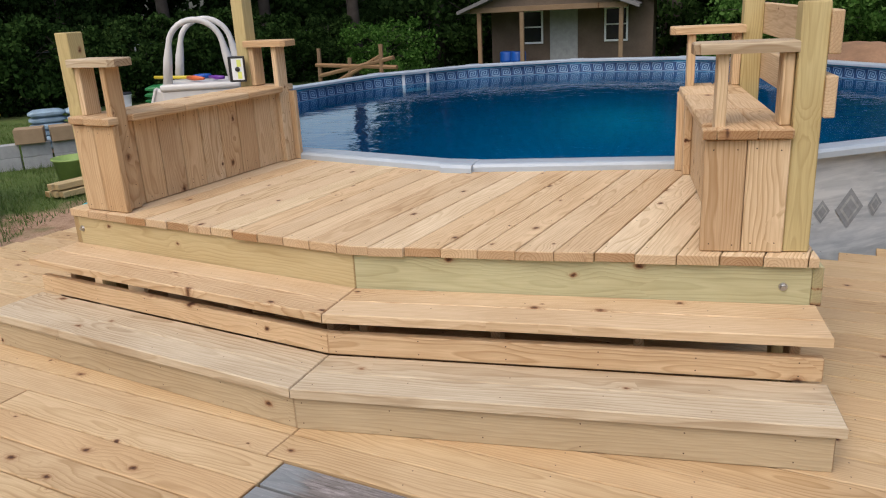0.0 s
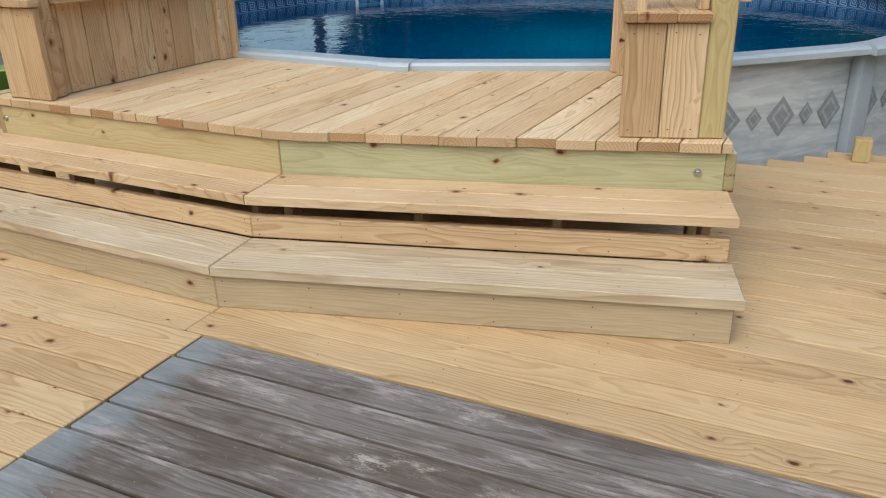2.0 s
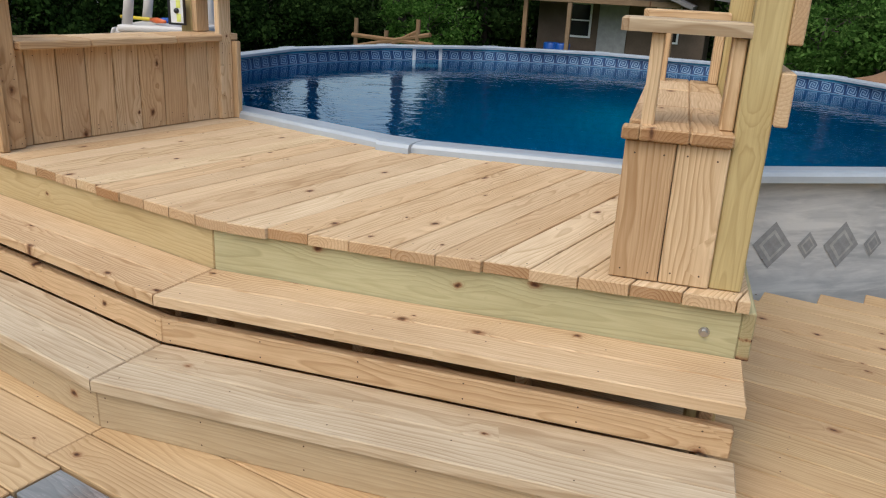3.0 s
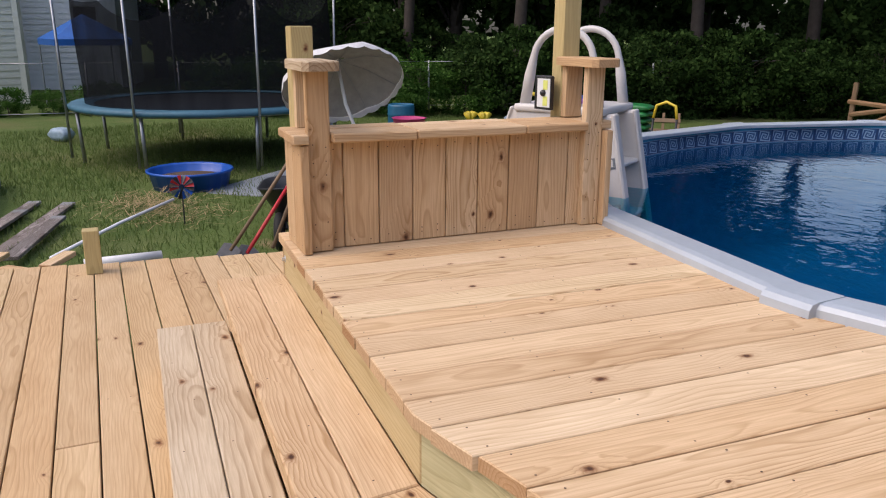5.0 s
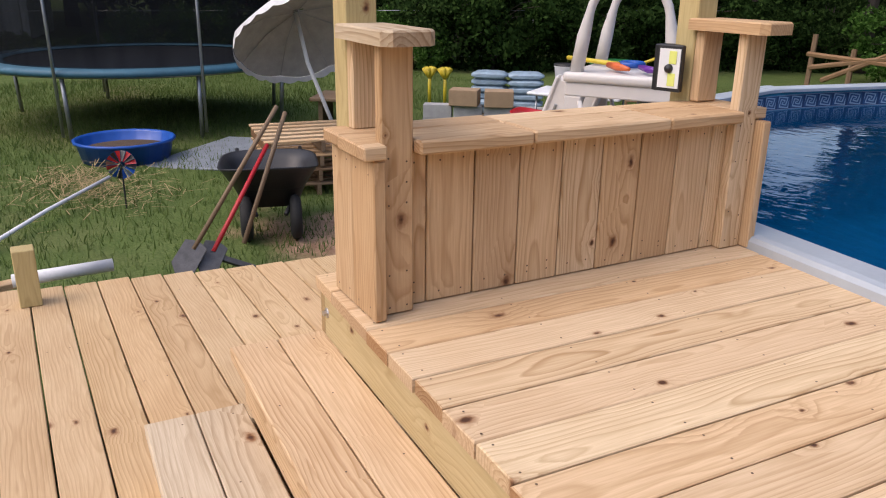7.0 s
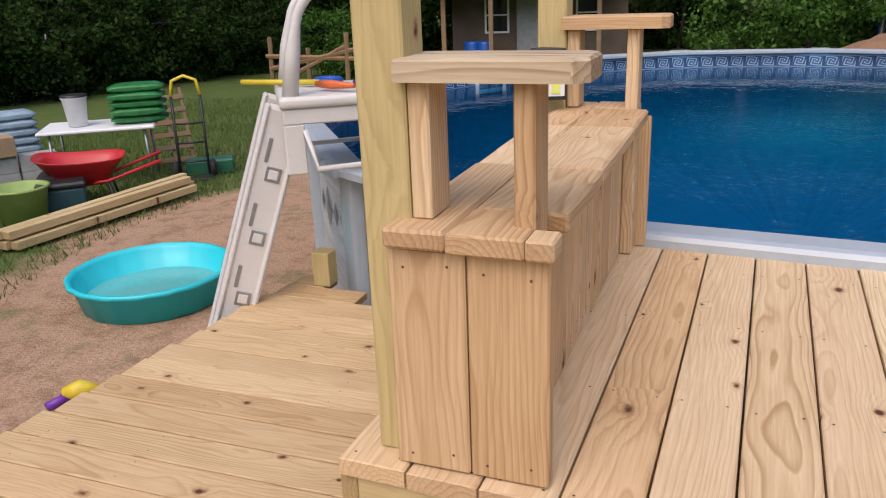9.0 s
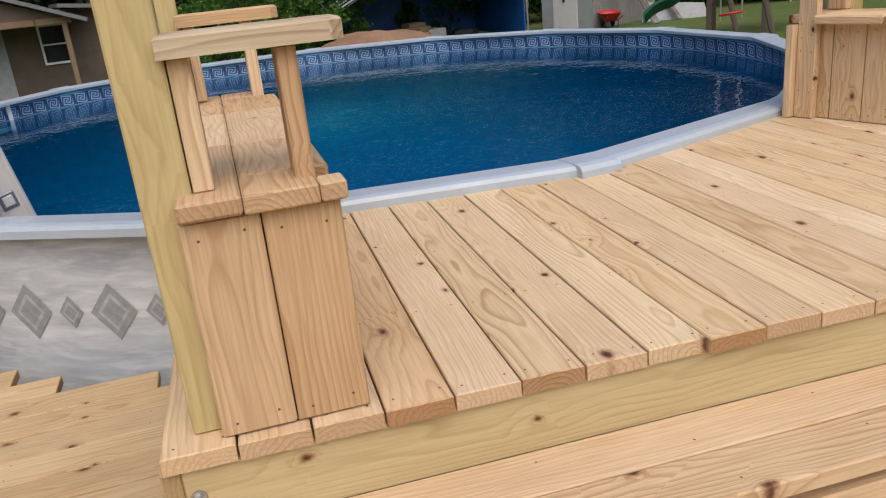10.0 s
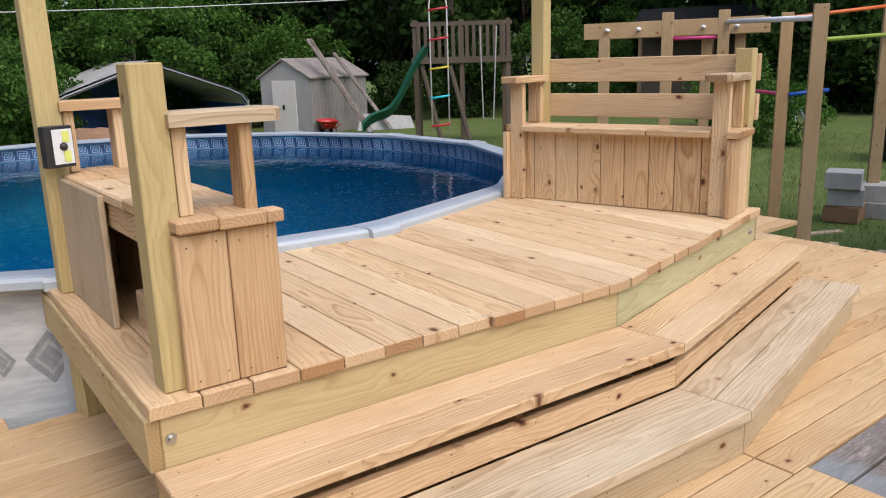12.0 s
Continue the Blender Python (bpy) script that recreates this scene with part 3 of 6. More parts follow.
def water_material():
    k = Nodes("pool_water")
    v = k.coords("Object")
    n1 = k.noise(v, 2.6, 3.0, 0.55, 0.6)
    n2 = k.noise(k.n("Mapping", {"Vector": v, "Scale": (1.0, 1.6, 1.0)}).outputs[0], 7.0, 2.0, 0.5, 0.4)
    h = k.math('ADD', n1, k.math('MULTIPLY', n2, 0.35))
    bump = k.n("Bump", {"Height": h, "Strength": 0.09, "Distance": 0.06})
    clear = k.n("BsdfTransparent", {"Color": (0.1, 0.7, 0.88)})
    gloss = k.n("BsdfGlossy", {"Color": (1, 1, 1), "Roughness": 0.02, "Normal": bump})
    fr = k.n("Fresnel", {"IOR": 1.33, "Normal": bump})
    mix = k.n("MixShader", {0: fr.outputs[0], 1: clear.outputs[0], 2: gloss.outputs[0]})
    k.t.links.new(mix.outputs[0], k.t.nodes["Material Output"].inputs[0])
    return k.m


def wall_material():
    k = Nodes("pool_wall")
    tc = k.n("TexCoord").outputs["Object"]
    sep = k.n("SeparateXYZ", {0: tc})
    ang = k.math('MULTIPLY', k.math('ARCTAN2', sep.outputs[1], sep.outputs[0]), 3.66)
    uv = k.n("CombineXYZ", {0: k.math('MULTIPLY', ang, 1.2), 1: k.math('MULTIPLY', sep.outputs[2], 7.0), 2: 0.0}).outputs[0]
    n1 = k.noise(uv, 1.6, 5.0, 0.6, 0.8)
    n2 = k.noise(uv, 5.0, 4.0, 0.6, 0.3)
    col = k.mix(k.ramp(n1, (0.35, 0.0), (0.68, 1.0)), (0.62, 0.64, 0.65), (0.36, 0.39, 0.42))
    col = k.mix(k.ramp(n2, (0.5, 0.0), (0.75, 0.6)), col, (0.72, 0.73, 0.73))
    return k.done(col, 0.4)


RAIL = plain("rail_resin", (0.42, 0.47, 0.52), 0.32, 0.0, 0.06, 5.0)
pool = empty("swimming_pool", POOL, label="round above-ground pool with grey patterned wall, full of blue water", category="pool", kind="structure")
pm = Matrix.Translation(POOL)
RAIL_Z = 0.575
WATER_Z = 0.4
part("wall", lathe([(WALL_R, GROUND - 0.02), (WALL_R, RAIL_Z - 0.02)], 144), wall_material(), pool, "pale grey steel wall with a cloudy print", pm, True)
liner = lathe([(WALL_R - 0.02, RAIL_Z - 0.02), (WALL_R - 0.02, GROUND + 0.03), (0.001, GROUND + 0.01)], 144)
bmesh.ops.reverse_faces(liner, faces=liner.faces[:])
part("liner", liner, liner_material(), pool, "blue vinyl liner with a light scroll band", pm, True)
wb = bmesh.new()
bmesh.ops.create_circle(wb, cap_ends=True, radius=WALL_R - 0.022, segments=144)
part("water", wb, water_material(), pool, "clear rippled blue water", Matrix.Translation(POOL + Vector((0, 0, WATER_Z))))
CAPS = 15
CAP0 = math.atan2(1.315 - POOL.y, 0.14 - POOL.x)
prof = [(-0.085, -0.03), (-0.088, -0.006), (-0.075, 0.0), (0.04, 0.004), (0.07, 0.0), (0.082, -0.014), (0.084, -0.045), (0.072, -0.045)]


def rail_piece(p, q, grow):
    """A length of top rail from p to q."""
    bm = bmesh.new()
    rows = []
    for e in (p, q):
        d = e.normalized()
        rows.append([bm.verts.new(e + d * (x * grow) + Vector((0, 0, z * grow + (grow - 1) * 0.02))) for x, z in prof])
    for i in range(len(prof) - 1):
        bm.faces.new((rows[0][i], rows[0][i + 1], rows[1][i + 1], rows[1][i]))
    bmesh.ops.recalc_face_normals(bm, faces=bm.faces)
    for r in rows:
        bm.faces.new(r)
    return bm


for i in range(CAPS):
    a0, a1 = CAP0 + 2 * math.pi * i / CAPS, CAP0 + 2 * math.pi * (i + 1) / CAPS
    rm = POOL_R - 0.085
    p, q = Vector((rm * math.cos(a0), rm * math.sin(a0), 0)), Vector((rm * math.cos(a1), rm * math.sin(a1), 0))
    part("top_rail", rail_piece(p, q, 1.0), RAIL, pool, m=Matrix.Translation(POOL + Vector((0, 0, RAIL_Z))), smooth=False)
    d0 = 0.087 / rm
    p, q = [Vector(((rm + 0.004) * math.cos(a), (rm + 0.004) * math.sin(a), 0)) for a in (a0 - d0, a0 + d0)]
    part("rail_cap", rail_piece(p, q, 1.16), RAIL, pool, m=Matrix.Translation(POOL + Vector((0, 0, RAIL_Z))))
    ub = bmesh.new()
    add_box(ub, (WALL_R + 0.003, -0.075, GROUND), (WALL_R + 0.075, 0.075, RAIL_Z - 0.04), None, 0.02, 2)
    part("upright", ub, RAIL, pool, m=pm @ pose(0, 0, 0, 0, 0, math.degrees(a0)))

# printed diamonds round the wall, standing a hair proud
DIAMOND = plain("diamond_print", (0.33, 0.35, 0.37), 0.45, 0.0, 0.15, 30)
DIAMOND_LIGHT = plain("diamond_print_light", (0.47, 0.49, 0.5), 0.45, 0.0, 0.15, 30)


def diamond(w, h):
    bm = bmesh.new()
    for s, y, mi in ((1.0, 0.002, 0), (0.68, 0.004, 1), (0.5, 0.006, 0)):
        vs = [bm.verts.new(c) for c in ((y, -w * s, 0), (y, 0, -h * s), (y, w * s, 0), (y, 0, h * s))]
        f = bm.faces.new(vs)
        f.material_index = mi
    bmesh.ops.recalc_face_normals(bm, faces=bm.faces)
    for f in bm.faces:
        if f.normal.x < 0:
            f.normal_flip()
    me = bpy.data.meshes.new("diamond")
    bm.to_mesh(me)
    bm.free()
    me.materials.append(DIAMOND)
    me.materials.append(DIAMOND_LIGHT)
    return me


big_d, small_d = diamond(0.1, 0.12), diamond(0.055, 0.07)
count = 112
for i in range(count):
    a = 2 * math.pi * (i + 0.5) / count
    if -0.35 < math.sin(a):
        continue
    put_data("diamond", big_d if i % 2 else small_d, pool, "", pm @ pose(WALL_R * math.cos(a) * 1.0004, WALL_R * math.sin(a) * 1.0004, 0.2, 0, 0, math.degrees(a)))

# ---------------------------------------------------------------- lower deck
lower = empty("lower_deck", (0, 0, 0), label="wide low deck of new pine boards round the platform", category="deck", kind="structure")
old = empty("old_deck", (0, 0, 0), label="weathered grey wooden deck boards", category="deck", kind="structure")
S_R = 3.3
OLD_S, OLD_T = 0.142, -0.712
pitch = 0.145
t = OLD_T + 0.004


def deck_board(s0, s1, t0, t1, mat, parent, z=0.0, thick=0.036):
    m = axes(E1 * s0 + E2 * ((t0 + t1) / 2) + Vector((0, 0, z + random.uniform(-0.001, 0.001))), E1, (0, 0, 1))
    h = (t1 - t0) / 2
    bm = bmesh.new()
    add_box(bm, (0, -h, -thick), (s1 - s0, h, 0), None, 0.003)
    return part("plank", bm, mat, parent, m=m)



def left_end(t):
    """Where a board of the lower deck ends on the open side, which runs slightly askew."""
    a, d = Vector((-3.66, 0, 0)), Vector((1.13, 2.69, 0))
    k = (t - a.dot(E2)) / d.dot(E2)
    return (a + d * k).dot(E1) + random.uniform(-0.012, 0.012)


row = 0
while t < 2.45:
    t0, t1 = t, t + pitch - 0.006
    tm = (t0 + t1) / 2
    o = E2 * t1
    s_in = ring_hit(o, E1, WALL_R + 0.1, -1)
    jag = random.uniform(0.0, 0.12)
    if s_in is None:
        joint = None if row > 1 else 0.06
        if joint:
            deck_board(left_end(tm), joint - 0.002, t0, t1, LOWER_PINE_SHADED, lower)
        for sx in np.arange(-3.2, 3.2, 0.42):
            for off in ((0.03, 0.11) if random.random() < 0.4 else ()):
                screw(lower, E1 * (sx + random.uniform(-0.01, 0.01)) + E2 * (t0 + off) + Vector((0, 0, 0.0012)), (0, 0, 1))
        deck_board(joint + 0.002 if joint else left_end(tm), S_R + random.uniform(-0.01, 0.01), t0, t1, LOWER_PINE_SHADED, lower)
    else:
        s_out = ring_hit(o, E1, WALL_R + 0.1, 1)
        if t1 < 2.2:
            deck_board(left_end(tm), s_in - jag, t0, t1, LOWER_PINE_SHADED, lower)
        deck_board(s_out + jag, S_R + 0.6, t0, t1, LOWER_PINE_SHADED, lower)
    t += pitch
    row += 1
t = OLD_T - 0.002
while t > -4.2:
    t0, t1 = t - pitch + 0.006, t
    deck_board(left_end(t - 0.07), -1.2 if int(t * 10) % 2 else OLD_S - 0.004, t0, t1, LOWER_PINE_SHADED, lower)
    if int(t * 10) % 2:
        deck_board(-1.196, OLD_S - 0.004, t0, t1, LOWER_PINE_SHADED, lower)
    t -= pitch
t = OLD_T - 0.006
while t > -4.2:
    deck_board(OLD_S + random.uniform(-0.012, 0.004), S_R, t - 0.13, t, OLD_WOOD, old, -0.004)
    t -= 0.142
# rim joists and short posts
for a, b in ((E1 * (left_end(-4.2) + 0.03) + E2 * -4.2, E1 * (left_end(2.15) + 0.03) + E2 * 2.15),):
    board("rim_joist", a + Vector((0, 0, -0.115)), b + Vector((0, 0, -0.115)), 0.14, 0.036, GREEN_PINE, lower, -E1)
board("rim_joist", E1 * (S_R - 0.02) + E2 * -4.2 + Vector((0, 0, -0.115)), E1 * (S_R - 0.02) + E2 * 1.5 + Vector((0, 0, -0.115)), 0.14, 0.036, GREEN_PINE, lower, E1)

# ---------------------------------------------------------------- yard: materials
WHITE = plain("white_resin", (0.62, 0.6, 0.58), 0.4, 0.0, 0.06, 4, dirt=(0.4, 0.36, 0.32))
WHITE_PAINT = plain("white_paint", (0.75, 0.77, 0.78), 0.5, 0.0, 0.05, 3)
PALE_BLUE = plain("pale_blue_paint", (0.48, 0.66, 0.7), 0.5, 0.0, 0.05, 3)
BLACK = plain("black_plastic", (0.02, 0.02, 0.022), 0.45)
GRAY_STEEL = plain("galvanised_tube", (0.36, 0.38, 0.4), 0.4, 0.8, 0.1, 12)
TEAL = plain("teal_plastic", (0.02, 0.55, 0.64), 0.35, 0.0, 0.05)
BLUE = plain("blue_plastic", (0.012, 0.09, 0.42), 0.35, 0.0, 0.08)
BARREL_BLUE = plain("barrel_blue", (0.015, 0.13, 0.24), 0.4, 0.0, 0.12)
RED = plain("red_plastic", (0.5, 0.02, 0.025), 0.35, 0.0, 0.08)
ORANGE = plain("orange_plastic", (0.75, 0.16, 0.04), 0.4)
YELLOW = plain("yellow_plastic", (0.72, 0.55, 0.04), 0.4)
PURPLE = plain("purple_plastic", (0.15, 0.03, 0.32), 0.4)
PINK = plain("pink_plastic", (0.6, 0.06, 0.22), 0.4)
GREEN_BAG = plain("green_bag", (0.02, 0.2, 0.05), 0.35, 0.0, 0.2, 14, 0.3)
BLUE_BAG = plain("pale_blue_bag", (0.33, 0.45, 0.55), 0.35, 0.0, 0.16, 9, 0.3)
PURPLE_BAG = plain("purple_bag", (0.08, 0.04, 0.17), 0.35, 0.0, 0.1, 9, 0.3)
SLIDE_GREEN = plain("slide_green", (0.02, 0.12, 0.07), 0.4, 0.0, 0.12)
CANVAS = plain("grey_canvas", (0.42, 0.42, 0.42), 0.85, 0.0, 0.12, 7)
CANVAS_TRIM = plain("white_canvas", (0.72, 0.72, 0.72), 0.85, 0.0, 0.1, 7)
TARP_BLUE = plain("blue_tarp", (0.012, 0.12, 0.45), 0.5, 0.0, 0.15, 3, 0.3)
SOIL = plain("bare_soil", (0.3, 0.17, 0.095), 0.95, 0.0, 0.18, 2.5, 0.7)
DARK_SOIL = plain("dark_soil", (0.1, 0.065, 0.04), 0.95, 0.0, 0.2, 9, 0.7)
CONCRETE = plain("concrete_block", (0.4, 0.4, 0.4), 0.9, 0.0, 0.12, 8, 0.4)
SHEET_GRAY = plain("shed_sheet", (0.32, 0.31, 0.3), 0.5, 0.2, 0.1, 2)
SHED_DOOR = plain("shed_door_sheet", (0.4, 0.4, 0.4), 0.5, 0.2, 0.08, 2)
ROOF_GRAY = plain("roof_sheet", (0.2, 0.19, 0.19), 0.55, 0.3, 0.15, 2)
CAR_DARK = plain("truck_paint", (0.02, 0.022, 0.028), 0.25, 0.0, 0.1)
RUBBER = plain("rubber", (0.018, 0.018, 0.018), 0.8, 0.0, 0.15)
BROWN_WALL = plain("brown_wall", (0.16, 0.115, 0.085), 0.85, 0.0, 0.15, 2, 0.2)
CREAM = plain("cream_siding", (0.85, 0.82, 0.68), 0.6, 0.0, 0.05, 2)
WHITE_SIDING = plain("white_siding", (0.84, 0.85, 0.86), 0.6, 0.0, 0.05, 2)
DARK_GLASS = plain("dark_window", (0.02, 0.022, 0.025), 0.1)
STRAW = plain("straw", (0.42, 0.32, 0.15), 0.95, 0.0, 0.2, 20)
CARD = plain("cardboard", (0.36, 0.25, 0.15), 0.9, 0.0, 0.1, 6)
EMIT_YELLOW = plain("lamp_panel", (0.78, 0.84, 0.22), 0.4)
TRAMP_BLUE = plain("trampoline_pad", (0.045, 0.15, 0.22), 0.6, 0.0, 0.15, 5)

k = Nodes("safety_net")
hole = k.n("BsdfTransparent", {"Color": (1, 1, 1)})
dark = k.n("BsdfDiffuse", {"Color": (0.012, 0.013, 0.015)})
fold = k.noise(k.coords("Object", (1, 1, 0.25)), 3.0, 2.0)
mixn = k.n("MixShader", {0: k.math('ADD', 0.5, k.math('MULTIPLY', fold, 0.45)), 1: hole.outputs[0], 2: dark.outputs[0]})
k.t.links.new(mixn.outputs[0], k.t.nodes["Material Output"].inputs[0])
NET = k.m


def V3(x, y, z=GROUND):
    return Vector((x, y, z))


def box_part(name, parent, lo, hi, mat, bevel=0.005, label="", m=None):
    bm = bmesh.new()
    add_box(bm, lo, hi, None, bevel)
    return part(name, bm, mat, parent, label, (PLACE[parent.name] @ m) if m is not None else PLACE[parent.name].copy())


def tube_part(name, parent, pts, r, mat, label="", sides=8):
    return part(name, tube([PLACE[parent.name].inverted() @ Vector(p) for p in pts], r, sides), mat, parent, label, PLACE[parent.name].copy(), True)


def arc(c, ex, ey, r, a0, a1, n=16):
    return [Vector(c) + Vector(ex) * (r * math.cos(a)) + Vector(ey) * (r * math.sin(a)) for a in [radians(a0 + (a1 - a0) * i / n) for i in range(n + 1)]]


def cushion(lo, hi, seed, sag=0.25):
    """A stuffed bag: a box with swollen, uneven faces and pinched ends."""
    bm = bmesh.new()
    nx, ny, nz = 10, 7, 3
    c = [(lo[i] + hi[i]) / 2 for i in range(3)]
    h = [(hi[i] - lo[i]) / 2 for i in range(3)]
    bmesh.ops.create_cube(bm, size=2)
    bmesh.ops.subdivide_edges(bm, edges=bm.edges[:], cuts=6, use_grid_fill=True)
    for v in bm.verts:
        x, y, z = v.co
        z *= (1 - 0.75 * abs(x) ** 6) * (1 - 0.6 * abs(y) ** 5)
        n = noise.noise((x * 1.7 + seed, y * 1.7, z + seed)) * 0.12
        v.co = (c[0] + h[0] * x * (1 - 0.05 * y * y), c[1] + h[1] * y * (1 - 0.06 * x * x), c[2] + h[2] * (z + n * (1 - sag)))
    return bm


# ---------------------------------------------------------------- solar lamp on the tall post
lamp_at = PL(LEN_BL - 0.089 - 0.05, 0.25, 1.11)
lamp = empty("solar_wall_light", lamp_at, label="black solar wall light with pale panel screwed to a post", category="light")
lamp_n = -(DB * 0.95 + UB * 0.31)
lm = axes(lamp_at, Vector((lamp_n.y, -lamp_n.x, 0)), lamp_n) @ Matrix.Scale(0.84, 4)
bm = slab([(-0.05, 0.03), (-0.05, 0.005), (0.03, -0.05), (0.075, -0.02), (0.075, 0.02), (0.055, 0.03)], -0.09, 0.09, 0.004)
bmesh.ops.recalc_face_normals(bm, faces=bm.faces)
part("housing", bm, BLACK, lamp, "", lm @ pose(0, 0, 0, 90, 0, 0))
bm = bmesh.new()
add_box(bm, (-0.045, -0.076, 0.03), (0.045, 0.076, 0.034), None, 0.0)
part("lens_panel", bm, WHITE_PAINT, lamp, "white lens", lm)
for y0 in (-0.068, 0.018):
    bm = bmesh.new()
    add_box(bm, (-0.03, y0, 0.0345), (0.002, y0 + 0.05, 0.037), None, 0.001)
    part("led_panel", bm, EMIT_YELLOW, lamp, "yellow LED panel", lm)
bm = bmesh.new()
bmesh.ops.create_uvsphere(bm, u_segments=14, v_segments=8, radius=0.018)
part("sensor", bm, BLACK, lamp, "", lm @ pose(0, 0, 0.036), True)

# short posts left standing at the lower deck's edges
for p, h in ((V3(-3.4, 0.12, 0), 0.26), (V3(-2.32, 2.74, 0), 0.17), (V3(2.72, 1.72, 0), 0.13)):
    stub = empty("stub_post", p, label="short cut-off pine post standing on the deck", category="post", group="stub posts")
    board("timber", p + E1 * 0.045, p + E1 * 0.045 + Vector((0, 0, h)), 0.089, 0.089, POST_PINE, stub, E1)

# ---------------------------------------------------------------- pool ladder
LC = V3(-2.19, 2.84, 0)
LO = Vector((-0.94, -0.33, 0)).normalized()
LS = Vector((-LO.y, LO.x, 0))
ladder = empty("pool_ladder", (LC.x, LC.y, GROUND), label="off-white resin A-frame pool ladder with two arched handrails", category="ladder")
PLAT = 0.94


def LP(o, s, z):
    return LC + LO * o + LS * s + Vector((0, 0, z))


bm = bmesh.new()
add_box(bm, (-0.3, -0.27, -0.05), (0.3, 0.27, 0.0), None, 0.02, 2)
part("top_platform", bm, WHITE, ladder, "", axes(LP(0, 0, PLAT), LO, (0, 0, 1)), True)
for s in (-0.21, 0.21):
    for sgn in (1, -1):
        a, b = LP(sgn * 0.27, s, PLAT - 0.05), LP(sgn * (0.27 + (0.52 if sgn > 0 else 0.3)), s, GROUND)
        board("side_rail", a, b, 0.17, 0.055, WHITE, ladder, LS * (1 if s > 0 else -1), bevel=0.02)
        d = (b - a)
        out = LS * (1 if s > 0 else -1)
        along = d.normalized()
        cross = along.cross(out).normalized()
        face = out * 0.006
        for q in (-0.075, 0.075):
            board("rail_flange", a + cross * q + out * 0.012, b + cross * q + out * 0.012, 0.026, 0.075, WHITE, ladder, out, bevel=0.01)
        # grey pieces on the rail give the shade of slots and recesses by colour
        for i in range(5):
            f0 = 0.09 + 0.19 * i
            c = a + d * f0
            board("slot", c + cross * 0.03 + face, c + cross * 0.03 + along * 0.11 + face, 0.016, 0.008, GRAY_STEEL, ladder, out, "grey strip coloured as the shade in a slot", 0.003)
            c = c + along * 0.16 - cross * 0.015
            board("plug_frame", c - along * 0.034 + face, c + along * 0.034 + face, 0.068, 0.01, GRAY_STEEL, ladder, out, "grey plate coloured as the shade in a square recess", 0.003)
            board("plug", c - along * 0.024 + out * 0.009, c + along * 0.024 + out * 0.009, 0.048, 0.012, WHITE, ladder, out, bevel=0.005)
    pts = [LP(0.25, s, PLAT - 0.02), LP(0.22, s, PLAT + 0.18)] + arc(LP(0, s, PLAT + 0.26), LO, (0, 0, 1), 0.2, 10, 170, 14) + [LP(-0.22, s, PLAT + 0.18), LP(-0.25, s, PLAT - 0.02)]
    rad = [0.036, 0.034] + [0.022] * 15 + [0.034, 0.036]
    part("handrail", tube([p - Vector((LC.x, LC.y, GROUND)) for p in pts], rad, 10), WHITE, ladder, "arched handrail", pose(LC.x, LC.y, GROUND), True)
for i in range(4):
    f = (i + 0.9) / 4.6
    for sgn, reach in ((1, 0.52), (-1, 0.3)):
        o = sgn * (0.27 + reach * f)
        z = PLAT - 0.05 + (GROUND - PLAT + 0.05) * f
        bm = bmesh.new()
        add_box(bm, (-0.07, -0.205, -0.03), (0.07, 0.205, 0.0), None, 0.01)
        part("ladder_step", bm, WHITE, ladder, "", axes(LP(o, 0, z), LO, (0, 0, 1)))
for sd in (-1, 1):
    out = LS * sd
    for o0, o1, z0, z1 in ((-0.29, 0.29, -0.05, -0.12), (-0.29, -0.2, -0.12, -0.34), (0.2, 0.29, -0.12, -0.34)):
        bm = bmesh.new()
        add_box(bm, (o0, -0.012, z1), (o1, 0.012, z0), None, 0.006)
        part("apron", bm, WHITE, ladder, "", axes(LP(0, 0.245 * sd, PLAT), LO, (0, 0, 1)))
    tube_part("swing_bracket", ladder, [LP(0.2, 0.27 * sd, PLAT - 0.14), LP(0.16, 0.3 * sd, PLAT - 0.31), LP(-0.26, 0.3 * sd, PLAT - 0.3), LP(-0.2, 0.27 * sd, PLAT - 0.14)], 0.013, WHITE, "white swing bracket")


def toy(name, pts, r, mat, label):
    bm = tube([Vector(p) - Vector(pts[0]) for p in pts], r, 10)
    tagged(put_mesh(name, bm, mat, None, label, pose(*pts[0]), True), label, "toy")


toy("toy_wand", [LP(0.45, -0.25, PLAT + 0.022), LP(0.1, -0.05, PLAT + 0.022)], 0.013, YELLOW, "yellow plastic toy wand lying on the ladder platform")
toy("toy_torpedo", [LP(0.12, 0.08, PLAT + 0.03), LP(0.06, 0.14, PLAT + 0.03), LP(-0.03, 0.24, PLAT + 0.03)], [0.014, 0.021, 0.01], ORANGE, "orange plastic dive toy lying on the ladder platform")
toy("toy_goggles", [LP(-0.05, 0.1, PLAT + 0.03), LP(-0.12, 0.2, PLAT + 0.03), LP(-0.18, 0.24, PLAT + 0.03)], [0.012, 0.018, 0.012], PURPLE, "purple swim toy lying on the ladder platform")
toy("toy_ring", [p for p in arc(LP(0.05, -0.12, PLAT + 0.02), LO, LS, 0.06, 0, 340, 14)], 0.016, BLUE, "blue dive ring lying on the ladder platform")

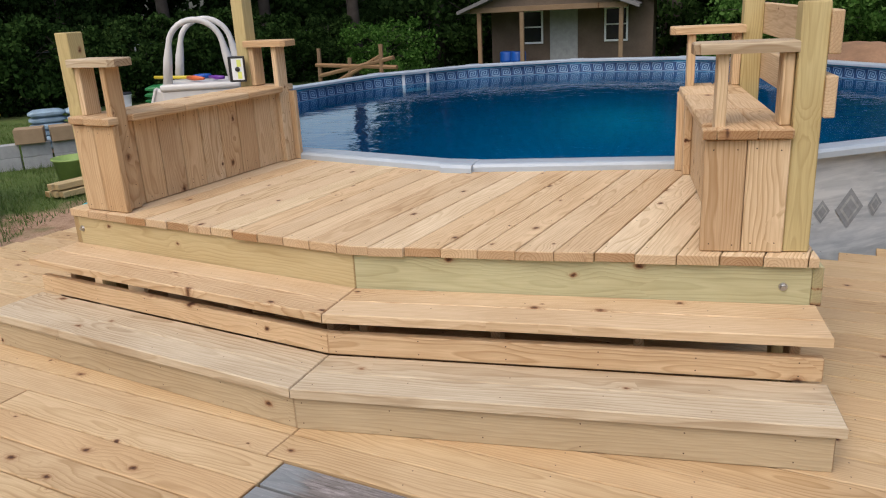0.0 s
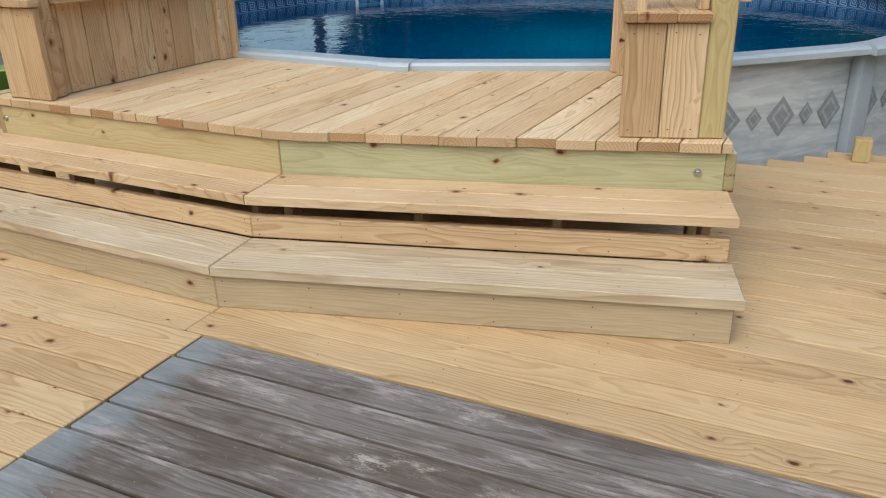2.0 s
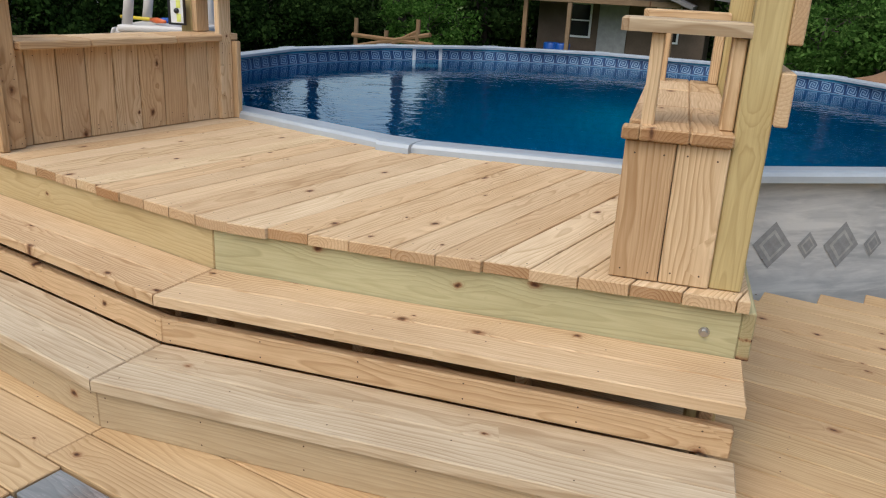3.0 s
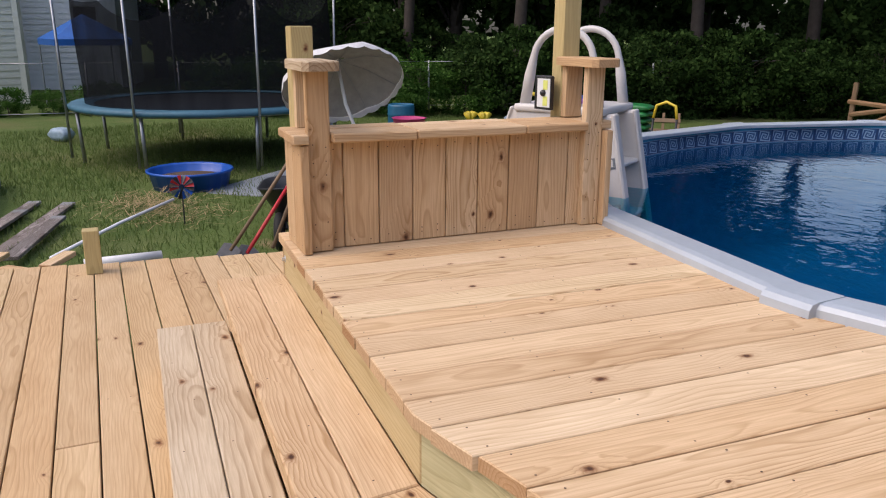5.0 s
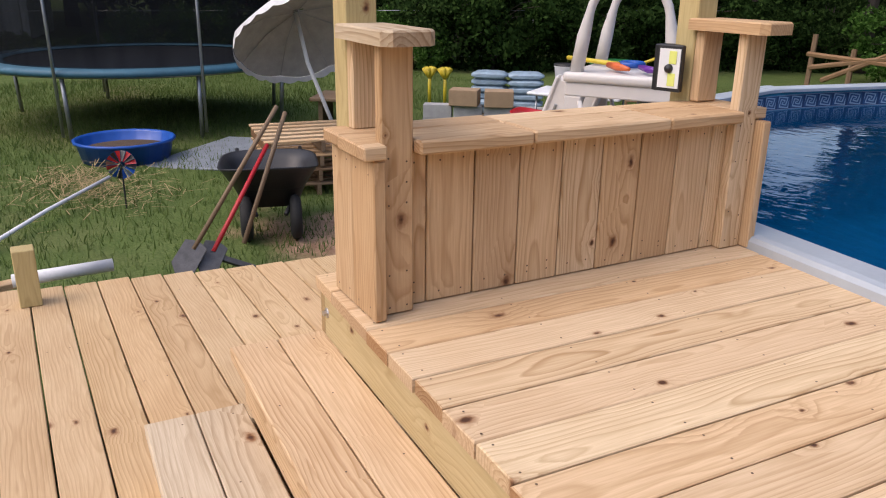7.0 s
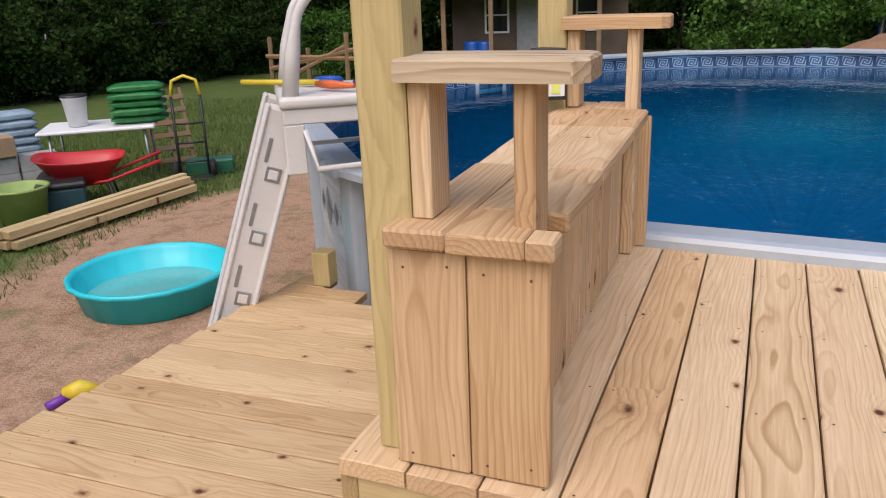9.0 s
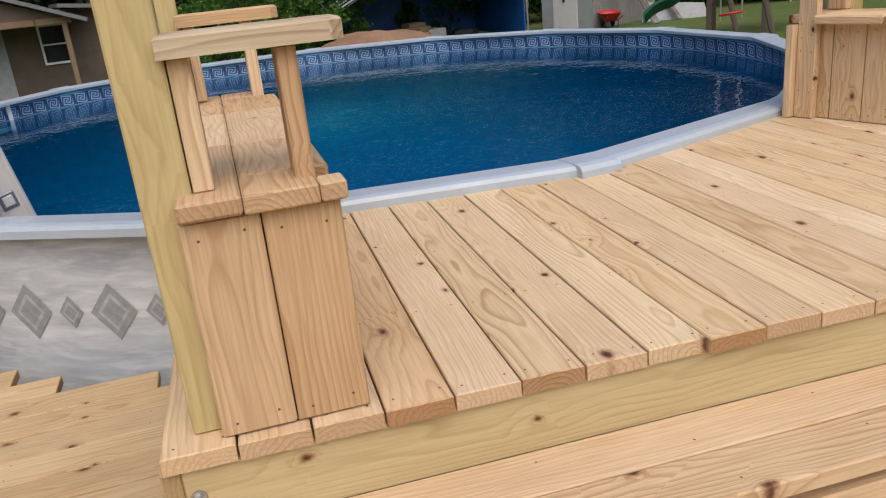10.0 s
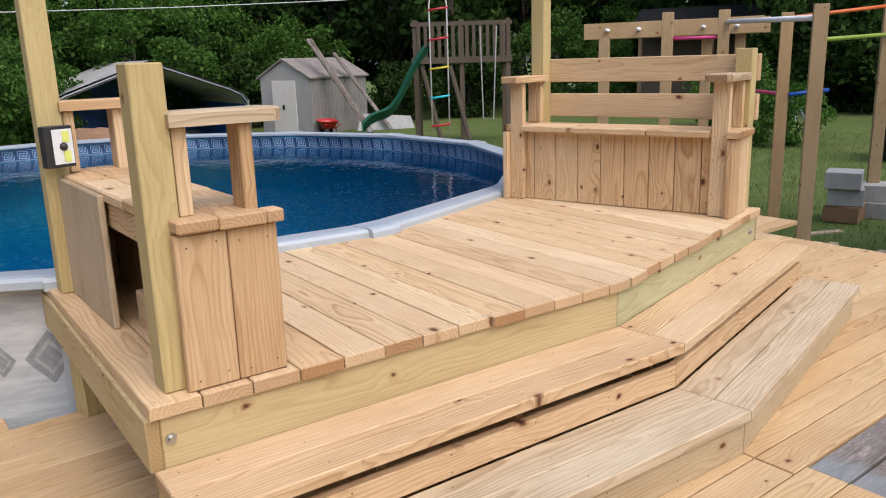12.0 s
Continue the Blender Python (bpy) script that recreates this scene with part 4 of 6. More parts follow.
# skimmer mouth in the far wall
sk = empty("skimmer", POOL, label="pale plastic skimmer mouth in the pool wall", category="skimmer")
ska = math.atan2(7.314 - POOL.y, -1.785 - POOL.x)
bm = bmesh.new()
for lo, hi in (((-0.2, -0.2, 0), (0.2, -0.16, 0.02)), ((-0.2, 0.02, 0), (0.2, 0.06, 0.02)), ((-0.2, -0.16, 0), (-0.16, 0.02, 0.02)), ((0.16, -0.16, 0), (0.2, 0.02, 0.02))):
    add_box(bm, lo, hi, None, 0.004)
inn = Vector((-math.cos(ska), -math.sin(ska), 0))
part("frame", bm, WHITE_PAINT, sk, "", axes(POOL - inn * (WALL_R - 0.022) + Vector((0, 0, 0.51)), Vector((-inn.y, inn.x, 0)), inn))

# ---------------------------------------------------------------- trampoline
TC = V3(-11.2, 4.0)
tramp = empty("trampoline", TC, label="round trampoline with blue pad and sagging black safety net", category="trampoline")
TR, TH = 2.12, 0.86
tm = PLACE[tramp.name]
part("pad", lathe([(TR - 0.34, TH + 0.015), (TR - 0.3, TH + 0.03), (TR, TH + 0.03), (TR + 0.04, TH), (TR + 0.03, TH - 0.05), (TR - 0.02, TH - 0.05)], 48, wobble=lambda a: 0.012 * math.sin(a * 24)), TRAMP_BLUE, tramp, "blue edge pad", tm.copy(), True)
bm = bmesh.new()
bmesh.ops.create_circle(bm, cap_ends=True, radius=TR - 0.3, segments=40)
part("mat", bm, BLACK, tramp, "black jumping mat", tm @ pose(0, 0, TH))
part("frame_ring", tube([(TR * 0.98 * math.cos(a), TR * 0.98 * math.sin(a), TH - 0.05) for a in [2 * math.pi * i / 40 for i in range(40)]], 0.025, 8, True), GRAY_STEEL, tramp, "", tm.copy(), True)
for i in range(8):
    a = radians(-50 + 45 * i)
    x, y = math.cos(a), math.sin(a)
    part("leg", tube([(x * TR * 0.97, y * TR * 0.97, TH - 0.05), (x * TR * 0.95, y * TR * 0.95, 0.0)], 0.028, 8), GRAY_STEEL, tramp, "", tm.copy(), True)
    if i in (1, 3, 5, 7, 0):
        part("net_pole", tube([(x * TR * 1.03, y * TR * 1.03, 0.1), (x * TR * 1.05, y * TR * 1.05, 2.75)], 0.02, 8), GRAY_STEEL, tramp, "", tm.copy(), True)


def net_top(a):
    return TH + 1.75 - 0.55 * max(0, math.sin(2.5 * a + 0.6)) ** 2 - 0.25 * max(0, math.cos(a - 4.1)) ** 6


bm = bmesh.new()
prev = None
for i in range(97):
    a = 2 * math.pi * i / 96
    col = []
    for j in range(9):
        f = j / 8
        r = TR * 0.9 + 0.08 * math.sin(a * 7 + f * 3) * f
        col.append(bm.verts.new((r * math.cos(a), r * math.sin(a), TH + 0.03 + (net_top(a) - TH) * f)))
    if prev:
        for j in range(8):
            bm.faces.new((prev[j], col[j], col[j + 1], prev[j + 1]))
    prev = col
part("safety_net", bm, NET, tramp, "sagging black net", tm.copy(), True)

# ---------------------------------------------------------------- paddling pools


def paddling_pool(at, r, h, mat, label, fill, fill_z):
    base = empty("paddling_pool", at, label=label, category="paddling pool")
    m = PLACE[base.name]
    wob = lambda a: 0.005 * math.sin(a * 18)
    part("shell", lathe([(0.01, 0.012), (r * 0.84, 0.012), (r * 0.95, h - 0.03), (r * 0.99, h), (r * 1.03, h - 0.005), (r * 1.03, h - 0.03), (r * 0.97, h - 0.04), (r * 0.88, 0.0), (0.01, 0.0)], 54, wobble=wob), mat, base, "", m.copy(), True)
    part("filling", lathe([(0.005, fill_z + 0.03), (r * 0.5, fill_z + 0.04), (r * 0.89, fill_z)], 40, wobble=lambda a: 0.0), fill, base, "soil and water in the bottom", m.copy(), True)
    return base


paddling_pool(V3(-8.65, 2.62), 0.53, 0.24, BLUE, "bright blue plastic paddling pool holding dark soil on the lawn", DARK_SOIL, 0.12)
paddling_pool(V3(-3.88, 4.0), 0.53, 0.22, TEAL, "turquoise plastic paddling pool with muddy water on bare soil", plain("muddy_water", (0.1, 0.45, 0.46), 0.15, 0.0, 0.1, 3, dirt=(0.4, 0.25, 0.14)), 0.05)

# ---------------------------------------------------------------- parasol
UC = V3(-6.75, 4.35)
para = empty("parasol", UC, label="grey fringed garden parasol tilted over on a white pole", category="parasol")
tilt = Vector((-0.62, 0.16, 0.76)).normalized()
topp = Vector((-7.2, 4.02, 1.04))
foot = Vector((-6.75, 4.35, GROUND))
part("pole", tube([foot - UC, topp - tilt * 0.5 - UC - Vector((0, 0, 0.12)), topp - UC], 0.022, 8), WHITE_PAINT, para, "white pole", PLACE[para.name].copy(), True)
bm = bmesh.new()
um = axes(topp, tilt.orthogonal(), tilt) @ Matrix.Scale(0.74, 4)
rows = []
SEG = 48
for j in range(9):
    f = j / 8
    row_v = []
    for i in range(SEG):
        a = 2 * math.pi * i / SEG
        rib = abs(math.sin(a * 4))
        r = 0.98 * f
        row_v.append(bm.verts.new((r * math.cos(a), r * math.sin(a), -0.42 * f ** 1.7 - 0.05 * rib * f)))
    rows.append(row_v)
for j in range(8):
    for i in range(SEG):
        if j == 0:
            bm.faces.new((rows[0][0], rows[1][i], rows[1][(i + 1) % SEG])) if i % SEG else None
        else:
            bm.faces.new((rows[j][i], rows[j + 1][i], rows[j + 1][(i + 1) % SEG], rows[j][(i + 1) % SEG]))
canopy = part("canopy", bm, CANVAS, para, "faded grey canopy", um, True)
bm = bmesh.new()
ring0 = [bm.verts.new((0.985 * math.cos(2 * math.pi * i / 96), 0.985 * math.sin(2 * math.pi * i / 96), -0.42 - 0.05 * abs(math.sin(4 * 2 * math.pi * i / 96)))) for i in range(96)]
ring1 = [bm.verts.new((1.0 * math.cos(2 * math.pi * i / 96), 1.0 * math.sin(2 * math.pi * i / 96), -0.52 - 0.04 * abs(math.sin(12 * 2 * math.pi * i / 96)))) for i in range(96)]
for i in range(96):
    bm.faces.new((ring0[i], ring1[i], ring1[(i + 1) % 96], ring0[(i + 1) % 96]))
part("valance", bm, CANVAS_TRIM, canopy, "white scalloped edge", um, True)
for i in range(8):
    a = 2 * math.pi * i / 8
    bm = tube([(0.02, 0, -0.02), (0.5 * math.cos(a), 0.5 * math.sin(a), -0.16), (0.96 * math.cos(a), 0.96 * math.sin(a), -0.43)], 0.006, 6)
    part("rib", bm, GRAY_STEEL, para, "", um)

# ---------------------------------------------------------------- drums, bags, barrows, table


def drum(at, r, h, mat, label, name="plastic_drum"):
    base = empty(name, at, label=label, category="barrel")
    part("body", lathe([(0.01, 0), (r * 0.94, 0), (r, 0.05), (r, h * 0.3), (r * 1.03, h * 0.33), (r, h * 0.36), (r, h * 0.63), (r * 1.03, h * 0.66), (r, h * 0.69), (r, h - 0.05), (r * 0.95, h - 0.005), (r * 0.9, h), (r * 0.88, h - 0.02), (0.01, h - 0.02)], 28), mat, base, "", PLACE[base.name].copy(), True)


drum(V3(-12.2, 8.45), 0.28, 0.62, BARREL_BLUE, "blue plastic drum standing on the lawn")


def bag_pile(at, turn, cols, rows_n, w, d, h, mat, label, name):
    for c in range(cols):
        for r in range(rows_n):
            m = pose(*at, 0, 0, turn) @ pose((c - (cols - 1) / 2) * w * 0.98, random.uniform(-0.03, 0.03), r * h * 0.86, 0, 0, random.uniform(-4, 4))
            bm = cushion((-w / 2, -d / 2, 0), (w / 2, d / 2, h), c * 10 + r * 3.1)
            tagged(put_mesh(name, bm, mat, None, label, m, True), label, "bag", "stack of " + name)


bag_pile((-8.0, 8.3, GROUND + 0.12), 40, 2, 6, 0.56, 0.42, 0.12, BLUE_BAG, "pale blue filled plastic bag in a stack", "garden_bag")
bm = bmesh.new()
for j in range(5):
    add_box(bm, (-0.6, -0.45 + j * 0.2, 0.1), (0.6, -0.35 + j * 0.2, 0.12), None, 0.003)
for j in (-0.5, 0, 0.45):
    add_box(bm, (j - 0.04, -0.45, 0), (j + 0.04, 0.45, 0.1), None, 0.003)
tagged(put_mesh("pallet", bm, DIM_WOOD, None, "", pose(-8.0, 8.3, GROUND, 0, 0, 40)), "weathered wooden pallet under stacked bags", "pallet")

tbl = empty("folding_table", (-6.2, 7.75, GROUND), 20, label="white folding table with grey legs on the lawn", category="table")
box_part("tabletop", tbl, (-0.62, -0.38, 0.63), (0.62, 0.38, 0.67), WHITE_PAINT, 0.012)
for x in (-0.5, 0.5):
    for y in (-0.3, 0.3):
        part("leg", tube([(x, y, 0.63), (x * 1.04, y * 1.04, 0.0)], 0.016, 8), GRAY_STEEL, tbl, "", PLACE[tbl.name].copy(), True)
bag_pile((-5.76, 7.86, GROUND + 0.675), 20, 1, 5, 0.62, 0.42, 0.1, GREEN_BAG, "green filled plastic bag stacked on a table", "soil_bag")
pail = empty("bucket", (-6.39, 7.62, GROUND + 0.675), label="white plastic bucket with a black lid on the table", category="bucket")
part("shell", lathe([(0.01, 0), (0.1, 0), (0.13, 0.3), (0.14, 0.31), (0.14, 0.33)], 24), WHITE_PAINT, pail, "", PLACE[pail.name].copy(), True)
part("lid", lathe([(0.142, 0.325), (0.142, 0.35), (0.12, 0.352), (0.005, 0.352)], 24), BLACK, pail, "black lid", PLACE[pail.name].copy(), True)


def barrow(at, turn, mat, label, size=1.0):
    base = empty("wheelbarrow", at, turn, label=label, category="wheelbarrow")
    m = PLACE[base.name]
    bm = bmesh.new()
    lvl = [(0.24, 0.3, 0.26), (0.34, 0.44, 0.5), (0.4, 0.52, 0.58), (0.42, 0.54, 0.58), (0.4, 0.52, 0.56), (0.22, 0.28, 0.28)]
    rings = []
    for hw, hl, z in lvl:
        ring = []
        for i in range(28):
            a = 2 * math.pi * i / 28
            ca, sa = math.cos(a), math.sin(a)
            ring.append(bm.verts.new((size * hl * math.copysign(abs(ca) ** 0.55, ca), size * hw * math.copysign(abs(sa) ** 0.55, sa), size * (z + (0.06 if ca > 0 else 0) * ca * (z - 0.25) / 0.3))))
        rings.append(ring)
    for a, b in zip(rings, rings[1:]):
        for i in range(28):
            bm.faces.new((a[i], a[(i + 1) % 28], b[(i + 1) % 28], b[i]))
    bm.faces.new(rings[0][::-1])
    bm.faces.new(rings[-1])
    bmesh.ops.recalc_face_normals(bm, faces=bm.faces)
    part("tub", bm, mat, base, "", m.copy(), True)
    for s in (-1, 1):
        part("handle", tube([(0.45 * size, s * 0.12 * size, 0.24 * size), (-0.3 * size, s * 0.26 * size, 0.3 * size), (-0.95 * size, s * 0.3 * size, 0.5 * size)], 0.018, 8), mat if mat is RED else BLACK, base, "", m.copy(), True)
        part("stand", tube([(-0.3 * size, s * 0.25 * size, 0.28 * size), (-0.36 * size, s * 0.25 * size, 0.0), (-0.2 * size, s * 0.25 * size, 0.0)], 0.014, 8), BLACK, base, "", m.copy(), True)
        w = part("wheel", lathe([(0.05, -0.04), (0.13, -0.045), (0.17, -0.03), (0.18, 0.0), (0.17, 0.03), (0.13, 0.045), (0.05, 0.04)], 24), RUBBER, base, "", m @ pose(0.38 * size, s * 0.2 * size, 0.18, 90, 0, 0), True)
        part("hub", lathe([(0.001, -0.03), (0.05, -0.03), (0.05, 0.03), (0.001, 0.03)], 12), mat if mat is RED else YELLOW, w, "", m @ pose(0.38 * size, s * 0.2 * size, 0.18, 90, 0, 0))
    return base


barrow(V3(-5.35, 2.5), -31, BLACK, "black poly garden cart with two wheels on the lawn", 0.95)
barrow(V3(-5.9, 6.72), 205, RED, "red plastic wheelbarrow on the lawn", 0.82)

ht = empty("hand_truck", V3(-5.17, 7.8), 20, label="black hand truck with a yellow grip", category="hand truck")
hm = PLACE[ht.name]
for s in (-0.16, 0.16):
    part("rail", tube([(s, 0, 0.05), (s, 0.05, 0.5), (s, 0.12, 0.95)], 0.016, 8), BLACK, ht, "", hm.copy(), True)
    part("wheel", lathe([(0.03, -0.03), (0.09, -0.03), (0.11, 0), (0.09, 0.03), (0.03, 0.03)], 18), RUBBER, ht, "", hm @ pose(s * 1.3, 0.06, 0.11, 0, 90, 0), True)
for z in (0.2, 0.42, 0.64):
    part("crossbar", tube([(-0.16, z * 0.1, z), (0.16, z * 0.1, z)], 0.012, 8), BLACK, ht, "", hm.copy(), True)
part("grip", tube([(-0.16, 0.12, 0.95), (-0.13, 0.14, 1.12), (0, 0.15, 1.17), (0.13, 0.14, 1.12), (0.16, 0.12, 0.95)], 0.02, 8), YELLOW, ht, "yellow grip", hm.copy(), True)
box_part("toe_plate", ht, (-0.2, -0.2, 0.02), (0.2, 0.02, 0.035), BLACK)
box_part("crate", empty("green_crate", V3(-5.1, 8.1), 20, label="green plastic crate on the lawn", category="crate"), (-0.28, -0.1, 0), (0.28, 0.16, 0.18), SLIDE_GREEN, 0.02)

lat = empty("wooden_lattice", V3(-5.75, 8.6), 35, label="leaning pine crate frame with slats", category="frame")
lmx = PLACE[lat.name] @ pose(0, 0, 0, -20, 0, 0)
for i in range(6):
    bm = bmesh.new()
    add_box(bm, (-0.25, 0, 0.05 + i * 0.16), (0.25, 0.02, 0.11 + i * 0.16), None, 0.003)
    part("slat", bm, DIM_WOOD, lat, "", lmx.copy())
for x in (-0.24, 0.0, 0.22):
    bm = bmesh.new()
    add_box(bm, (x - 0.02, 0.02, 0), (x + 0.02, 0.045, 1.0), None, 0.003)
    part("upright", bm, DIM_WOOD, lat, "", lmx.copy())

# new lumber on the grass
for i, (dx, dz) in enumerate(((0, 0), (0.1, 0), (0.2, 0), (0.05, 0.09), (0.15, 0.09))):
    a, b = V3(-5.78 + dx, 5.0, GROUND + 0.09 + dz), V3(-5.01 + dx, 7.0, GROUND + 0.09 + dz)
    one = empty("lumber", a, label="new pine timber lying in a low pile", category="timber", group="lumber pile")
    board("timber", a, b + Vector((0, random.uniform(-0.1, 0.1), 0)), 0.089, 0.07, YELLOW_PINE, one)
tubx = empty("storage_tub", V3(-6.1, 5.95), label="pale green plastic tub on the lawn", category="tub")
part("shell", lathe([(0.01, 0), (0.2, 0), (0.25, 0.32), (0.27, 0.33), (0.27, 0.35), (0.24, 0.35), (0.19, 0.03), (0.01, 0.03)], 28), plain("pale_green", (0.3, 0.42, 0.12), 0.4), tubx, "", PLACE[tubx.name].copy(), True)
bx = empty("tool_box", V3(-5.9, 6.3), 30, label="dark teal plastic toolbox beside the tub", category="toolbox")
box_part("body", bx, (-0.22, -0.14, 0), (0.22, 0.14, 0.26), plain("dark_teal", (0.015, 0.06, 0.07), 0.5), 0.02)
box_part("lid", bx, (-0.23, -0.15, 0.262), (0.23, 0.15, 0.32), BLACK, 0.02)

# bricks and boxes by the stacked bags
for i in range(4):
    for j in range(2):
        blk = put_mesh("concrete_block", add_box(bmesh.new(), (-0.2, -0.1, 0), (0.2, 0.1, 0.19), None, 0.006), CONCRETE, None, "", pose(-7.9 + 0.32 * i, 6.75 + 0.28 * i, GROUND + 0.192 * j, 0, 0, 40 + random.uniform(-3, 3)))
        tagged(blk, "grey concrete block in a low wall", "block", "concrete blocks")
for i, (x, y, z) in enumerate(((-7.6, 6.98, 0.386), (-7.25, 7.3, 0.386))):
    tagged(put_mesh("cardboard_box", add_box(bmesh.new(), (-0.2, -0.15, 0), (0.2, 0.15, 0.22), None, 0.006), CARD, None, "", pose(x, y, GROUND + z, 0, 0, 35 + 9 * i)), "open brown cardboard box on concrete blocks", "box")

# pallets on edge behind the cart
for j in range(4):
    pal = empty("pallet", (-6.35, 3.6, GROUND + 0.14 * j), 62 + 2 * j, label="stacked wooden shipping pallet with gaps between slats", category="pallet", group="pallet stack")
    for i in range(6):
        box_part("slat", pal, (-0.55, -0.5 + i * 0.185, 0.1), (0.55, -0.41 + i * 0.185, 0.118), PINE if j > 1 else DIM_WOOD, 0.002)
    for x in (-0.53, -0.02, 0.49):
        box_part("bearer", pal, (x, -0.5, 0.0), (x + 0.04, 0.52, 0.099), DIM_WOOD, 0.002)
tagged(put_mesh("plastic_tub", lathe([(0.01, 0), (0.2, 0), (0.26, 0.26), (0.28, 0.27), (0.25, 0.27), (0.19, 0.02), (0.01, 0.02)], 28), PINK, None, "", pose(-8.75, 6.2, GROUND + 0.45), True), "pink plastic tub on a low table", "tub")
tagged(put_mesh("low_table", add_box(add_box(add_box(bmesh.new(), (-0.6, -0.4, 0.38), (0.6, 0.4, 0.43), None, 0.01), (-0.5, -0.3, 0), (-0.44, 0.3, 0.38)), (0.44, -0.3, 0), (0.5, 0.3, 0.38)), DIM_WOOD, None, "", pose(-8.9, 6.1, GROUND, 0, 0, 40)), "low dark wooden table under a parasol", "table")
tagged(put_mesh("tarpaulin", slab([(-1.0, -0.7), (0.8, -0.8), (1.0, 0.5), (-0.5, 0.8)], 0.0, 0.02, 0.01), plain("grey_tarp", (0.25, 0.28, 0.31), 0.5, 0.0, 0.15, 6, 0.5), None, "", pose(-7.9, 3.7, GROUND + 0.03, 2, -2, 40)), "crumpled grey tarpaulin lying on grass", "tarpaulin")
tagged(put_mesh("plastic_sack", cushion((-0.3, -0.2, 0), (0.3, 0.2, 0.35), 3.3, 0.0), BLUE_BAG, None, "", pose(-14.2, 2.3, GROUND, 0, 0, 30) @ Matrix.Scale(0.7, 4), True), "crumpled pale plastic sack on the lawn", "sack")

# digging tools leaning on the cart


TOOL_STEEL = plain("tool_steel", (0.12, 0.12, 0.125), 0.55, 0.6, 0.2, 14)


def tool(head, grip, mat, label, name, blade=True):
    base = empty(name, head, label=label, category="garden tool")
    m = pose(*head)
    d = Vector(grip) - Vector(head)
    part("shaft", tube([d * 0.14, d], 0.017, 8), mat, base, "", m.copy(), True)
    bl = slab([(-0.02, -0.03), (0.0, -0.08), (0.18, -0.085), (0.25, -0.015), (0.25, 0.015), (0.18, 0.085), (0.0, 0.08), (-0.02, 0.03)], -0.006, 0.006, 0.002) if blade else add_box(bmesh.new(), (0.2, -0.2, -0.02), (0.24, 0.2, 0.03), None, 0.004)
    part("blade", bl, TOOL_STEEL, base, "dull steel head", axes(Vector(head) + d.normalized() * 0.24, -d, (0.3, 0.3, 1)))


tool((-4.55, 1.3, -0.5), (-4.85, 2.3, 0.48), DIM_WOOD, "long-handled shovel with grey wooden shaft leaning on a cart", "shovel")
tool((-4.5, 1.45, -0.5), (-5.1, 2.35, 0.15), RED, "shovel with red shaft leaning on a cart", "shovel")
tool((-4.5, 1.7, -0.52), (-4.9, 2.4, 0.42), DIM_WOOD, "garden rake with grey wooden shaft leaning on a cart", "rake", False)

# pinwheel, pipe, straw, raised bed, scrap boards
pw = empty("pinwheel", V3(-6.65, 1.8), label="red blue and silver garden pinwheel on a stick", category="pinwheel")
pc = Vector((-6.65, 1.8, -0.2))
part("stick", tube([(0, 0, 0), (0, 0, 0.4)], 0.008, 6), BLACK, pw, "", PLACE[pw.name].copy())
pwm = axes(pc, Vector((0.3, 0.95, 0)), Vector((0.95, -0.3, 0.1)))
for i in range(16):
    a0, a1 = 2 * math.pi * i / 16, 2 * math.pi * (i + 0.8) / 16
    bm = bmesh.new()
    v = [bm.verts.new(c) for c in ((0.03 * math.cos(a0), 0.03 * math.sin(a0), 0), (0.125 * math.cos(a0), 0.125 * math.sin(a0), 0.02), (0.125 * math.cos(a1), 0.125 * math.sin(a1), -0.01), (0.03 * math.cos(a1), 0.03 * math.sin(a1), 0))]
    f = bm.faces.new(v)
    r = bmesh.ops.extrude_face_region(bm, geom=[f])
    for e in r["geom"]:
        if isinstance(e, bmesh.types.BMVert):
            e.co.z -= 0.003
    part("vane", bm, (RED, BLACK, RED, GRAY_STEEL)[i % 4] if i < 9 else (BLUE, GRAY_STEEL, BLUE, BLACK)[i % 4], pw, "", pwm.copy())
a, b = Vector((-5.9, 0.35, GROUND + 0.06)), Vector((-7.4, 1.95, GROUND + 0.12))
tagged(put_mesh("plastic_pipe", tube([Vector((0, 0, 0)), (b - a) * 0.5 + Vector((0, 0, 0.02)), b - a], 0.018, 10), WHITE_PAINT, None, "", pose(*a), True), "long white plastic pipe lying on the lawn", "pipe")
a = Vector((-4.15, 0.75, GROUND + 0.42))
tagged(put_mesh("downpipe", tube([Vector((0, 0, 0)), Vector((-0.1, -0.5, 0.0))], 0.036, 12), CANVAS_TRIM, None, "", pose(*a), True), "short grey plastic downpipe resting on scrap boards", "pipe")
bm = bmesh.new()
for i in range(500):
    x, y = random.gauss(0, 0.5), random.gauss(0, 0.3)
    an, ln = random.uniform(0, math.pi), random.uniform(0.08, 0.25)
    d = Vector((math.cos(an), math.sin(an), random.uniform(-0.1, 0.25))) * ln
    s = Vector((-math.sin(an), math.cos(an), 0)) * 0.004
    p = Vector((x, y, random.uniform(0.01, 0.08)))
    bm.faces.new([bm.verts.new(c) for c in (p - s, p + d - s, p + d + s, p + s)])
tagged(put_mesh("straw", bm, STRAW, None, "", pose(-7.5, 1.75, GROUND)), "loose dry straw scattered over the lawn", "straw", kind="stuff")
bed = empty("raised_bed", V3(-9.1, -0.4), -14, label="weathered wooden raised bed filled with soil", category="raised bed")
for y in (-0.75, 0.75):
    box_part("side_board", bed, (-1.2, y - 0.02, 0), (1.2, y + 0.02, 0.3), OLD_WOOD, 0.006)
